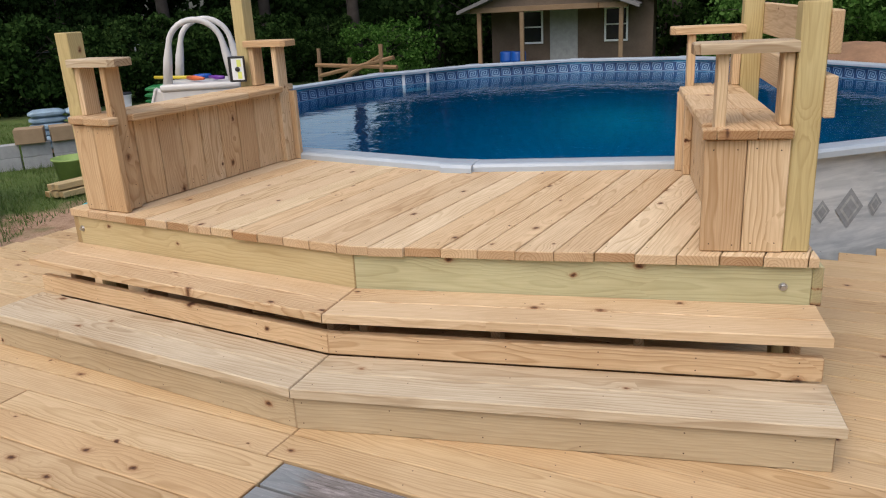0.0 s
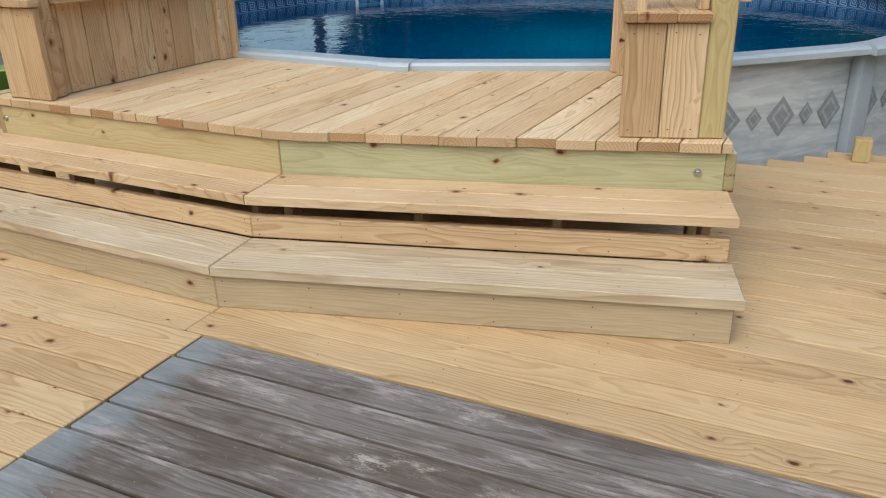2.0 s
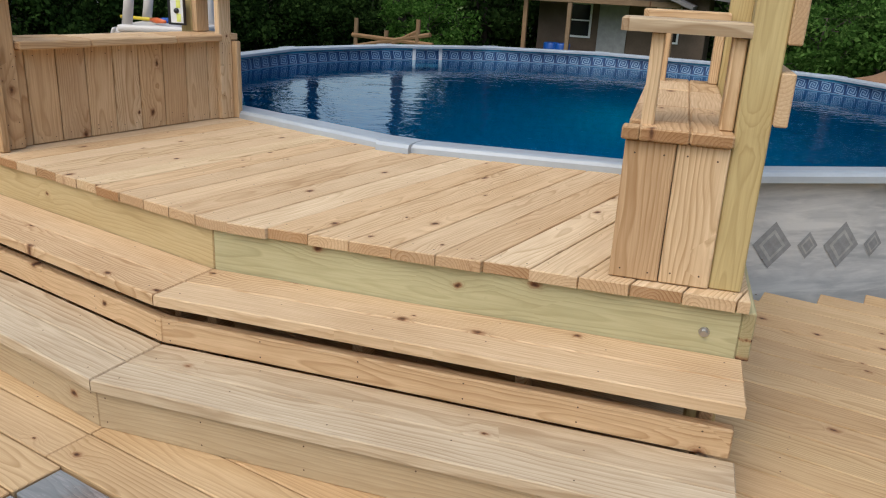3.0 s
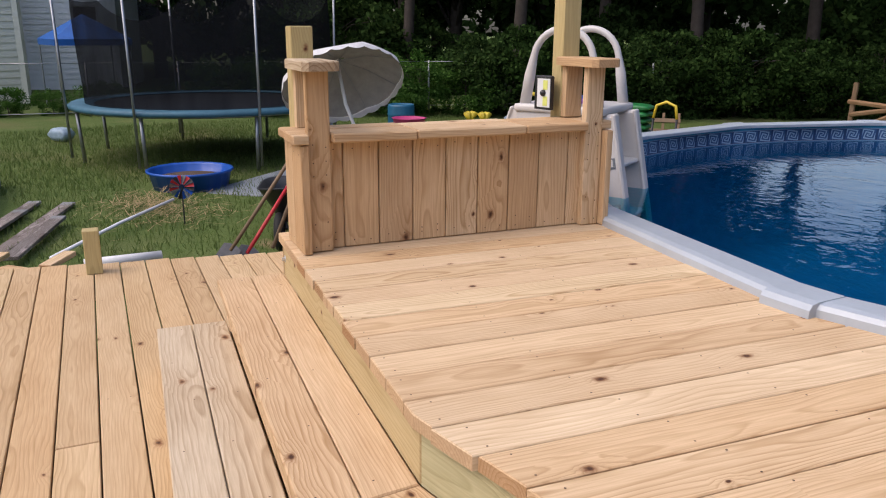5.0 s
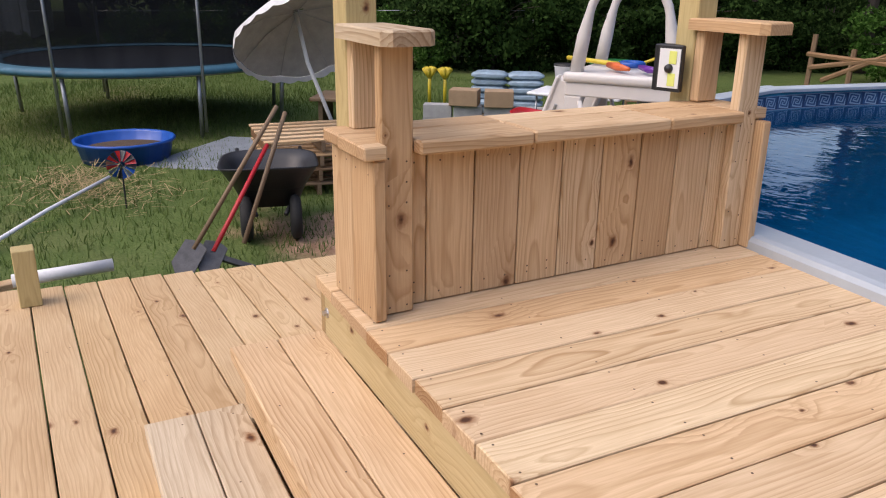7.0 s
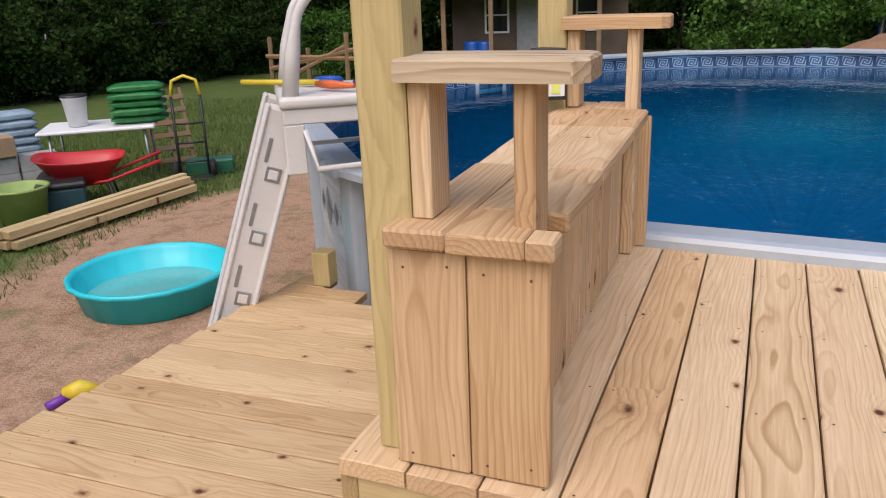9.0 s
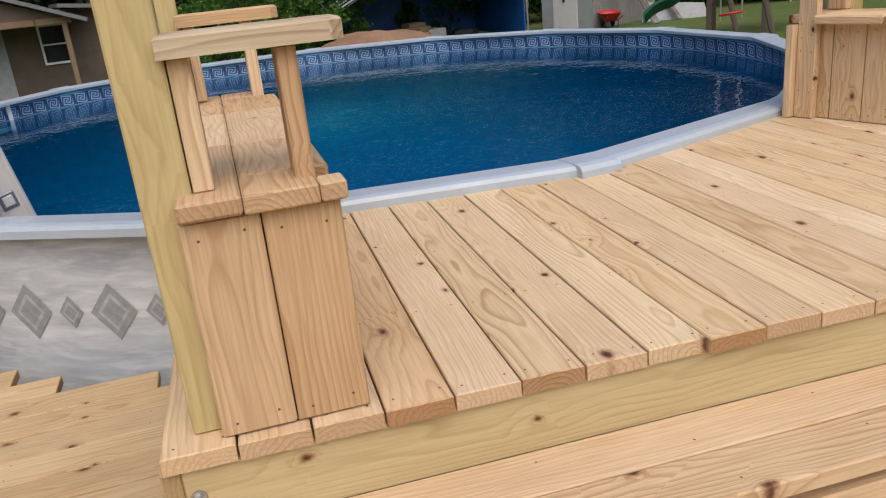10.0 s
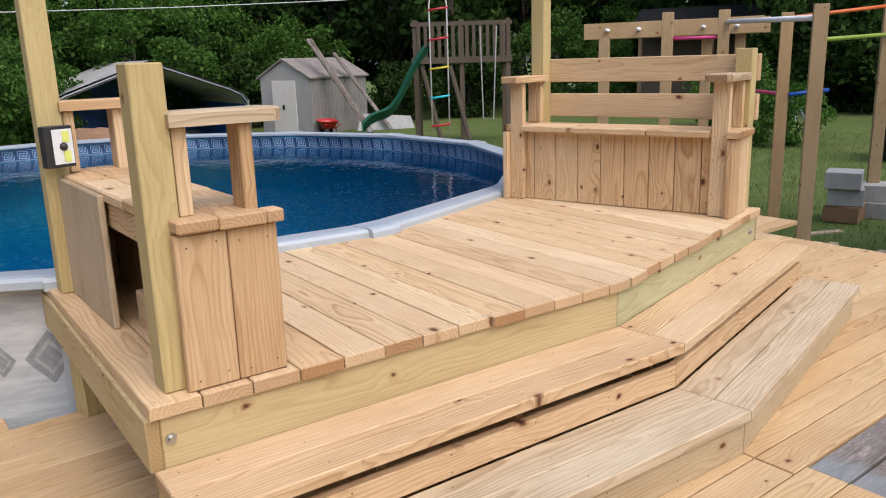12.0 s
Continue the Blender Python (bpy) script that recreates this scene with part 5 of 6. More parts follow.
for x in (-1.2, 1.2):
    box_part("end_board", bed, (x - 0.02, -0.73, 0), (x + 0.02, 0.73, 0.3), OLD_WOOD, 0.006)
box_part("soil", bed, (-1.17, -0.72, 0), (1.17, 0.72, 0.22), DARK_SOIL, 0.0)
for (x0, y0, x1, y1, z) in ((-8.3, 1.05, -6.2, -0.1, 0.05), (-8.6, 0.75, -6.5, -0.35, 0.05), (-8.0, 0.5, -6.1, -0.5, 0.09), (-7.4, 0.75, -6.0, 0.05, 0.1)):
    one = empty("scrap_board", V3(x0, y0, GROUND + z), label="weathered grey scrap board lying on grass", category="board", group="scrap boards")
    board("timber", V3(x0, y0, GROUND + z), V3(x1, y1, GROUND + z), 0.14, 0.035, OLD_WOOD, one)
for i in range(22):
    f = random.random()
    p = Vector((-4.55 + 0.5 * f + random.uniform(-0.5, 0.15), -0.9 + 1.5 * f + random.uniform(-0.1, 0.1), GROUND + 0.2 + random.uniform(0, 0.28)))
    an = random.uniform(0, 360)
    one = empty("offcut", p, label="short pine offcut in a heap beside the deck", category="offcut", group="pine offcuts")
    L = random.uniform(0.15, 0.55)
    board("timber", p, p + Vector((math.cos(radians(an)) * L, math.sin(radians(an)) * L, random.uniform(-0.05, 0.05))), random.choice((0.089, 0.14)), 0.036, PINE, one)

# soil mound beyond the pool
bm = bmesh.new()
bmesh.ops.create_uvsphere(bm, u_segments=40, v_segments=20, radius=1)
for v in bm.verts:
    n = 1 + 0.12 * noise.noise(v.co * 2.3) + 0.05 * noise.noise(v.co * 7)
    v.co = Vector((v.co.x * 2.2 * n, v.co.y * 1.6 * n, v.co.z * 1.05 * n))
tagged(put_mesh("soil_mound", bm, SOIL, None, "", pose(5.7, 14.3, GROUND), True), "heap of bare reddish soil beyond the pool", "mound")

for dx, dy, dz in ((0, 0, 0), (0.22, 0.16, 0.03)):
    one = empty("lawn_sprinkler", (-10.0 + dx, 8.5 + dy, GROUND), label="yellow flower-shaped plastic lawn sprinkler on the grass", category="sprinkler")
    for i in range(6):
        a = 2 * math.pi * i / 6
        part("petal", tube([(0, 0, 0.45), (0.1 * math.cos(a), 0.1 * math.sin(a), 0.62), (0.125 * math.cos(a), 0.125 * math.sin(a), 0.6)], [0.03, 0.045, 0.02], 8), YELLOW, one, "", PLACE[one.name].copy(), True)
    part("stem", tube([(0, 0, 0), (0, 0, 0.5)], 0.03, 8), YELLOW, one, "", PLACE[one.name].copy(), True)
toyc = empty("sand_toy", (-3.64, 2.54, GROUND), label="yellow and purple sand toy lying on bare soil", category="toy")
part("scoop", tube([(-0.05, 0.02, 0.06), (0.03, 0.04, 0.08), (0.12, 0.08, 0.06)], [0.035, 0.05, 0.02], 10), YELLOW, toyc, "", PLACE[toyc.name].copy(), True)
part("handle", tube([(-0.02, 0.03, 0.05), (-0.1, -0.07, 0.03)], 0.026, 8), PURPLE, toyc, "purple handle", PLACE[toyc.name].copy(), True)

# ---------------------------------------------------------------- outbuildings


def at_az(eye, az, dist, z=GROUND):
    return Vector((eye[0] + dist * math.sin(radians(az)), eye[1] + dist * math.cos(radians(az)), z))


def siding(parent, p, q, z0, z1, mat, lap=0.18):
    """A clapboard wall from p to q."""
    d = Vector((q.x - p.x, q.y - p.y, 0))
    m = axes(Vector((p.x, p.y, 0)), d, (0, 0, 1))
    wall = part("wall", add_box(bmesh.new(), (0, 0.002, z0), (d.length, 0.15, z1)), mat, parent, "lapped siding", m.copy())
    for i in range(int((z1 - z0) / lap)):
        za, zb = z0 + i * lap, z0 + (i + 1) * lap
        bm = bmesh.new()
        vs = [bm.verts.new(c) for c in ((0, -0.02, za), (d.length, -0.02, za), (d.length, 0.0, zb), (0, 0.0, zb), (0, 0.0, za), (d.length, 0.0, za))]
        for f in ((0, 1, 2, 3), (0, 4, 5, 1), (4, 3, 2, 5), (0, 3, 4), (1, 5, 2)):
            bm.faces.new([vs[k] for k in f])
        part("clapboard", bm, mat, wall, "", m.copy())
    return m, d.length


W5 = (1.13, -0.84)
house_a = empty("house", at_az(W5, -86, 24), label="single-storey house with cream lapped siding and grey roof", category="house")
pa, pb = at_az(W5, -80.3, 24), at_az(W5, -98, 22)
siding(house_a, pb, pa, GROUND, 3.0, CREAM)
siding(house_a, pa + Vector((-5, 1, 0)), pa, GROUND, 3.0, CREAM)
bm = slab([(-0.4, -9), (6.2, -9), (6.2, 0.6), (-0.4, 0.6)], 0, 0.15, 0)
part("roof", bm, ROOF_GRAY, house_a, "", axes(Vector((pa.x - 6, pa.y, 3.0)), (1, 0, 0), (0, 0, 1)))
house_b = empty("house", at_az(W5, -77, 30), label="single-storey house with white lapped siding and grey roof", category="house")
pa, pb = at_az(W5, -74.2, 30), at_az(W5, -82, 30)
wm, wl = siding(house_b, pb, pa, GROUND, 3.2, WHITE_SIDING)
siding(house_b, pa, pa + Vector((-4, 2.0, 0)), GROUND, 3.2, WHITE_SIDING)
part("roof", slab([(-0.5, -5), (wl + 0.5, -5), (wl + 0.5, 0.5), (-0.5, 0.5)], 3.2, 3.35, 0), ROOF_GRAY, house_b, "", wm @ pose(0, 4.5, 0))
win = part("window", add_box(bmesh.new(), (-0.35, -0.06, 0), (0.35, -0.03, 0.95), None, 0.004), DARK_GLASS, house_b, "", wm @ pose(wl * 0.76, 0, 1.2))
for lo, hi in (((-0.42, -0.1, -0.06), (0.42, -0.02, 0.0)), ((-0.42, -0.1, 0.95), (0.42, -0.02, 1.02)), ((-0.42, -0.1, 0), (-0.35, -0.02, 0.95)), ((0.35, -0.1, 0), (0.42, -0.02, 0.95)), ((-0.35, -0.075, 0.46), (0.35, -0.02, 0.5))):
    part("window_frame", add_box(bmesh.new(), lo, hi, None, 0.004), WHITE_PAINT, win, "", wm @ pose(wl * 0.76, 0, 1.2))
gz = empty("canopy_tent", at_az(W5, -76.3, 22), label="blue pop-up canopy tent on thin legs", category="canopy")
bm = bmesh.new()
c = [bm.verts.new(v) for v in ((-0.9, -0.9, 1.75), (0.9, -0.9, 1.75), (0.9, 0.9, 1.75), (-0.9, 0.9, 1.75))]
c2 = [bm.verts.new(v) for v in ((-0.9, -0.9, 1.6), (0.9, -0.9, 1.6), (0.9, 0.9, 1.6), (-0.9, 0.9, 1.6))]
ap = bm.verts.new((0, 0, 2.35))
for i in range(4):
    bm.faces.new((c[i], c[(i + 1) % 4], ap))
    bm.faces.new((c2[i], c2[(i + 1) % 4], c[(i + 1) % 4], c[i]))
part("roof", bm, TARP_BLUE, gz, "", PLACE[gz.name].copy())
for x in (-0.87, 0.87):
    for y in (-0.87, 0.87):
        part("leg", tube([(x, y, 0), (x, y, 1.7)], 0.02, 6), GRAY_STEEL, gz, "", PLACE[gz.name].copy())

# porch building to the north
pb0 = empty("porch_cabin", (-1.6, 22.0, GROUND), -3, label="brown cabin with gabled porch, white door and two windows", category="cabin")


def cab(lo, hi, mat, name, label="", bevel=0.01):
    return box_part(name, pb0, lo, hi, mat, bevel, label)


cab((-2.0, 1.6, 0), (3.2, 5.0, 2.3), BROWN_WALL, "wall")
door = cab((-0.05, 1.55, 0.1), (0.85, 1.6, 2.05), CANVAS, "door", "white door")
for x in (-0.95, 1.75):
    w = cab((x, 1.56, 0.95), (x + 0.62, 1.6, 1.9), DARK_GLASS, "window")
    for lo, hi in (((x - 0.06, 1.52, 0.89), (x + 0.68, 1.58, 0.95)), ((x - 0.06, 1.52, 1.9), (x + 0.68, 1.58, 1.97)), ((x - 0.06, 1.52, 0.95), (x, 1.58, 1.9)), ((x + 0.62, 1.52, 0.95), (x + 0.68, 1.58, 1.9)), ((x, 1.53, 1.4), (x + 0.62, 1.58, 1.44))):
        bm = bmesh.new()
        add_box(bm, lo, hi, None, 0.004)
        part("window_frame", bm, WHITE_SIDING, w, "", PLACE[pb0.name].copy())
for x in (-2.1, 0.15 - 0.9, 2.25):
    cab((x, 0.0, 0), (x + 0.13, 0.13, 1.98), DIM_WOOD, "porch_post")
bm = bmesh.new()
for s in (-1, 1):
    add_box(bm, (0, -0.35, -0.05), (2.95, 5.3, 0.05), pose(0.1, 0, 3.05, 0, 21 * s if s > 0 else 180 - 21, 0) if s > 0 else pose(0.1, 4.95, 3.05, 0, 21, 180))
part("roof", bm, ROOF_GRAY, pb0, "grey gabled roof", PLACE[pb0.name].copy())
bm = slab([(-2.4, 2.0), (2.6, 2.0), (0.1, 2.95)], 0, 0.05, 0)
part("gable", bm, BROWN_WALL, pb0, "", PLACE[pb0.name] @ pose(0, 0.05, 0, 90, 0, 0))
cab((-2.3, -0.02, 1.96), (2.5, 0.1, 2.12), DIM_WOOD, "porch_beam")
bm = slab([(0, -0.3), (2.2, -0.3), (2.2, 4.2), (0, 4.2)], 0, 0.1, 0)
part("lean_to_roof", bm, ROOF_GRAY, pb0, "", PLACE[pb0.name] @ pose(2.3, 1.2, 2.35, 0, 6, 0))
for x, y in ((-1.3, 0.7), (-0.9, 0.5)):
    drum(PLACE[pb0.name] @ Vector((x, y, 0)), 0.24, 0.75, BLUE, "blue plastic drum on the cabin porch")

# fallen timber frame in the far yard
rn = empty("timber_frame", (-6.3, 17.8, GROUND), -20, label="leaning grey frame of old fence posts and rails", category="fence")
for x0, z0, x1, z1 in ((-1.3, 0, -1.3, 1.2), (-0.2, 0, -0.2, 0.95), (0.9, 0, 0.9, 1.3), (-1.4, 0.75, 1.4, 0.7), (-1.3, 0.45, 1.3, 0.95), (-0.9, 0.2, 0.9, 1.0)):
    part("rail", tube([(x0, 0, z0), (x1, 0.05, z1)], 0.06, 6), DIM_WOOD, rn, "", PLACE[rn.name].copy())

# carport with blue tarpaulin
EYE = (-2.71, -1.27)
cp = empty("carport", at_az(EYE, 32.0, 25), -17, label="grey metal carport with rounded eaves and hanging blue tarpaulin", category="carport")
cm = PLACE[cp.name]
prof_c = [(-3.0, 0.9), (-2.97, 1.3), (-2.8, 1.55), (-2.4, 1.75), (0.0, 2.6), (2.4, 1.75), (2.8, 1.55), (2.97, 1.3), (3.0, 0.9)]
bm = bmesh.new()
for off in (0.0, 0.12):
    lines = [[bm.verts.new((x * (1 - off * 0.3), y, z - off)) for x, z in prof_c] for y in (0, 5.5)]
    for i in range(len(prof_c) - 1):
        bm.faces.new((lines[0][i], lines[0][i + 1], lines[1][i + 1], lines[1][i]))
part("roof", bm, plain("carport_sheet", (0.55, 0.55, 0.55), 0.45, 0.1, 0.1, 2), cp, "grey sheet roof", cm.copy())
for y in (0.05, 2.7, 5.4):
    for x in (-2.95, 2.95):
        part("post", tube([(x, y, 0), (x, y, 1.3)], 0.035, 6), GRAY_STEEL, cp, "", cm.copy())
    part("rafter", tube([(x * 0.985, y, z - 0.07) for x, z in prof_c], 0.03, 6), GRAY_STEEL, cp, "", cm.copy())
for lo, hi in (((-2.9, 5.2, 0), (0.2, 5.24, 2.0)), ((2.86, 0.1, 0), (2.9, 5.3, 1.4)), ((-3.0, 0.1, 0), (-2.96, 2.5, 1.0)), ((0.5, 5.2, 0.0), (2.8, 5.24, 1.5))):
    box_part("tarpaulin", cp, lo, hi, TARP_BLUE, 0.0, "blue hanging tarpaulin")
for i in range(9):
    p = cm @ Vector((random.uniform(-2.4, 2.4), random.uniform(0.6, 4.5), 0))
    h = random.uniform(0.3, 0.9)
    tagged(put_mesh("stored_box", add_box(bmesh.new(), (-0.35, -0.3, 0), (0.35, 0.3, h), None, 0.03), random.choice((DIM_WOOD, BLACK, CONCRETE, CARD)), None, "", pose(p.x, p.y, GROUND, 0, 0, random.uniform(0, 90))), "stored box in the dark under a carport", "box", "stored goods")

# white metal shed
c1, c2, c3 = at_az(EYE, 39.2, 28), at_az(EYE, 42.6, 26.6), at_az(EYE, 48.6, 28)
fx = Vector((c2.x - c1.x, c2.y - c1.y, 0))
sy = Vector((c3.x - c2.x, c3.y - c2.y, 0))
sh = empty("garden_shed", c1, math.degrees(math.atan2(fx.y, fx.x)), label="light grey metal garden shed with a white door and ribbed sides", category="shed")
sm = PLACE[sh.name]
fw, sl = fx.length, sy.length
bm = bmesh.new()
add_box(bm, (0, 0, 0), (fw, 0.04, 1.95))
gv = [bm.verts.new(v) for v in ((0, 0.0, 1.95), (fw, 0.0, 1.95), (fw / 2, 0.0, 2.5))]
bm.faces.new(gv)
part("front", bm, SHED_DOOR, sh, "", sm.copy())
bm = bmesh.new()
n = 34
wave_x = []
for i in range(n):
    for f, x in ((0.0, 0.0), (0.35, 0.0), (0.5, 0.03), (0.85, 0.03)):
        wave_x.append((fw + x, sl * (i + f) / n))
wave_x.append((fw, sl))
low = [bm.verts.new((x, y, 0)) for x, y in wave_x]
top_v = [bm.verts.new((x, y, 1.95)) for x, y in wave_x]
for i in range(len(low) - 1):
    bm.faces.new((low[i], low[i + 1], top_v[i + 1], top_v[i]))
part("side", bm, SHEET_GRAY, sh, "ribbed side", sm.copy())
bm = bmesh.new()
add_box(bm, (0, 0.05, 0), (0.04, sl, 1.95))
add_box(bm, (0.04, sl - 0.04, 0), (fw - 0.04, sl, 1.95))
part("rear", bm, SHEET_GRAY, sh, "", sm.copy())
bm = bmesh.new()
hw = math.hypot(fw / 2 + 0.1, 0.55)
for s in (1, -1):
    vs = [bm.verts.new(v) for v in ((fw / 2, -0.1, 2.53), (fw / 2 + s * (fw / 2 + 0.1), -0.1, 1.9), (fw / 2 + s * (fw / 2 + 0.1), sl + 0.1, 1.9), (fw / 2, sl + 0.1, 2.53))]
    f = bm.faces.new(vs if s > 0 else vs[::-1])
ext = bmesh.ops.extrude_face_region(bm, geom=bm.faces[:])
for g in ext["geom"]:
    if isinstance(g, bmesh.types.BMVert):
        g.co.z += 0.05
part("roof", bm, plain("shed_roof", (0.3, 0.27, 0.25), 0.7, 0.0, 0.2, 3), sh, "stained grey roof", sm.copy())
dr = part("door", add_box(bmesh.new(), (fw * 0.24, -0.03, 0.05), (fw * 0.72, -0.002, 1.85), None, 0.01), WHITE, sh, "white door", sm.copy())
part("door_handle", add_box(bmesh.new(), (fw * 0.45, -0.07, 0.9), (fw * 0.49, -0.03, 1.05), None, 0.01), BLACK, dr, "", sm.copy())
for dx, x0 in ((0.0, 0.7), (0.9, 1.9)):
    a = sm @ Vector((fw + 1.9, x0, 0.05))
    b = sm @ Vector((fw - 0.3 + dx * 0.1, x0 - 0.2, 2.6 + 0.5 * (1 - dx)))
    one = empty("long_plank", a, label="long weathered plank leaning on the shed roof", category="plank", group="leaning planks")
    board("timber", a, b, 0.3 if dx == 0 else 0.18, 0.05, OLD_WOOD, one, (fx.normalized().x, fx.normalized().y, 0.6))
p = sm @ Vector((fw + 0.5, 0.2, 0))
bar = barrow(Vector((p.x, p.y, GROUND)), 60, RED, "red barrow standing upright beside the shed", 0.8)
p = sm @ Vector((fw + 1.6, 2.0, 0))
tagged(put_mesh("white_board", slab([(-1.0, 0), (1.0, 0), (0.9, 0.45), (-0.8, 0.6)], 0, 0.05, 0), CANVAS, None, "", pose(p.x, p.y, GROUND, 70, 0, -40)), "white sheet of board leaning by the shed", "board")

# playset with slide
PLAY_WOOD = wood("play_tower_wood", (0.13, 0.1, 0.075), (0.07, 0.055, 0.04), [(1, 1, 1), (0.8, 0.85, 0.9)], knots=0.2)
ps = empty("playset", at_az(EYE, 53.5, 20), -53, label="weathered wooden play tower with slatted railing and swings", category="playset")
pm2 = PLACE[ps.name]
for x in (-1.15, 0.0, 1.15):
    for y in (0, 1.6):
        part("post", add_box(bmesh.new(), (x - 0.06, y - 0.06, 0), (x + 0.06, y + 0.06, 3.1), None, 0.006), PLAY_WOOD, ps, "", pm2.copy())
part("platform", add_box(bmesh.new(), (-1.25, -0.1, 2.05), (1.25, 1.7, 2.2), None, 0.006), PLAY_WOOD, ps, "", pm2.copy())
part("top_rail", add_box(bmesh.new(), (-1.25, -0.09, 2.95), (1.25, -0.05, 3.05), None, 0.004), PLAY_WOOD, ps, "", pm2.copy())
for i in range(14):
    x = -1.1 + i * 0.17
    part("baluster", add_box(bmesh.new(), (x, -0.09, 2.2), (x + 0.09, -0.06, 2.95), None, 0.004), PLAY_WOOD, ps, "", pm2.copy())
for x, y in ((-1.0, -0.3), (-0.3, -0.3)):
    part("brace", tube([(x, 0, 2.0), (x + 0.5, -0.6, 0)], 0.06, 6), PLAY_WOOD, ps, "", pm2.copy())
sw = part("swing_rope", tube([(0.45, -0.4, 2.9), (0.5, -0.45, 0.7), (0.75, -0.45, 0.68), (0.85, -0.4, 2.9)], 0.015, 6), CANVAS, ps, "pale rope swing", pm2.copy())
s0, s1 = at_az(EYE, 51.0, 19.2, 1.72), at_az(EYE, 46.2, 19.4, -0.15)
d = s1 - s0
bm = bmesh.new()
prev = None
for i in range(17):
    f = i / 16
    c = s0 + d * f + Vector((0, 0, -0.28 * math.sin(f * math.pi) + 0.1 * math.sin(f * 9)))
    side = Vector((0.66, 0.75, 0))
    col = [bm.verts.new(c + side * x + Vector((0, 0, z)) - s0) for x, z in ((-0.3, 0.2), (-0.27, 0.2), (-0.22, 0.0), (0.22, 0.0), (0.27, 0.2), (0.3, 0.2))]
    if prev:
        for j in range(5):
            bm.faces.new((prev[j], prev[j + 1], col[j + 1], col[j]))
    prev = col
tagged(put_mesh("slide", bm, SLIDE_GREEN, None, "", pose(*s0), True), "dark green wavy plastic slide on the play tower", "slide")

# rope ladder hanging from a branch
rl = empty("rope_ladder", at_az(EYE, 51.9, 13.0, 3.2), label="white rope ladder with coloured rungs hanging from a branch", category="rope ladder")
o = at_az(EYE, 51.9, 13.0, 0)
side = Vector((0.62, -0.79, 0))
for s in (-0.14, 0.14):
    tube_part("rope", rl, [o + Vector((0, 0, 3.2)), o + side * s + Vector((0, 0, 2.3)), o + side * s + Vector((0, 0, 0.3))], 0.012, CANVAS_TRIM, "white rope")
for i, mt in enumerate((RED, RED, YELLOW, TEAL, RED)):
    z = 2.24 - 0.46 * i
    tube_part("rung", rl, [o - side * 0.16 + Vector((0, 0, z - 0.02)), o + side * 0.16 + Vector((0, 0, z + 0.02))], 0.018, mt, "coloured rung")

# monkey bars
mb = empty("climbing_frame", (6.0, 1.6, GROUND), label="tall square timber posts joined by coloured climbing bars", category="climbing frame")
POSTS = {"a": (5.37, 0.56, 1.78), "b": (7.86, 0.39, 1.9), "c": (6.96, 1.27, 1.79), "d": (6.96, 1.98, 1.86), "e": (6.73, 2.58, 1.86), "f": (6.96, 3.53, 1.6), "g": (7.84, 2.49, 1.8), "h": (7.97, 2.1, 1.72)}
for x, y, z in POSTS.values():
    p = Vector((x - 0.06, y, GROUND))
    board("post", p, p + Vector((0, 0, z - GROUND)), 0.13, 0.13, DIM_PINE, mb, Vector((-0.95, -0.3, 0)))


def bar(a, b, z0, z1, mat, r=0.021):
    pa, pb = POSTS[a], POSTS[b]
    tube_part("bar", mb, [(pa[0], pa[1], z0), (pb[0], pb[1], z1)], r, mat, "painted pipe bar")


bar("d", "a", 1.72, 1.66, WHITE_PAINT, 0.028)
bar("c", "b", 1.73, 1.84, ORANGE)
bar("a", "b", 1.46, 1.52, plain("lime", (0.4, 0.55, 0.08), 0.4))
bar("e", "d", 1.55, 1.55, PINK)
bar("h", "c", 0.9, 0.88, PINK)
tube_part("bar", mb, [(6.9, 1.2, 0.88), (7.2, 0.85, 0.92)], 0.024, BLUE, "blue pipe bar")
for dx in (0.0, 0.3):
    board("beam", Vector((6.86 + dx, 3.8, 1.68)), Vector((7.66 + dx, 1.75, 1.7)), 0.2, 0.04, DIM_PINE, mb, Vector((-0.93, -0.36, 0)))
for i in range(5):
    f = 0.14 + 0.18 * i
    c = Vector((6.86 + 0.8 * f, 3.8 - 2.05 * f, 1.69))
    tube_part("bar", mb, [c + Vector((-0.08, -0.02, 0)), c + Vector((0.36, 0.05, 0))], 0.024, WHITE_PAINT, "white pipe bar")

# scraps of timber in the grass under the bars
for x, y, an, L in ((6.35, 0.75, -40, 0.42), (5.75, 0.35, 15, 0.3), (5.9, 0.85, 70, 0.34), (5.45, 0.1, -20, 0.5)):
    p = Vector((x, y, GROUND + 0.02))
    one = empty("offcut", p, label="short pale pine offcut lying in the grass", category="offcut", group="offcuts under the climbing frame")
    board("timber", p, p + Vector((math.cos(radians(an)) * L, math.sin(radians(an)) * L, 0.0)), 0.089, 0.036, PALE_PINE, one)

# concrete blocks, white shed, gravel bag
for i, (x, y, z) in enumerate(((7.35, 0.6, 0), (7.35, 0.6, 0.2), (7.3, 0.62, 0.4), (7.75, 0.3, 0.0), (7.8, 0.32, 0.2))):
    blk = put_mesh("concrete_block", add_box(bmesh.new(), (-0.2, -0.19, 0), (0.2, 0.19, 0.195), None, 0.006), CONCRETE if i else SOIL, None, "", pose(x, y, GROUND + z, 0, 0, 12 * i % 17))
    tagged(blk, "grey concrete block stacked on the lawn", "block", "concrete blocks by the climbing frame")
ws = empty("white_shed", (6.0, -0.25, GROUND), label="white wooden shed with pale blue door raised on blocks", category="shed")
fdir = Vector((-0.89, -0.45, 0)).normalized()
ndir = Vector((-0.45, 0.89, 0))
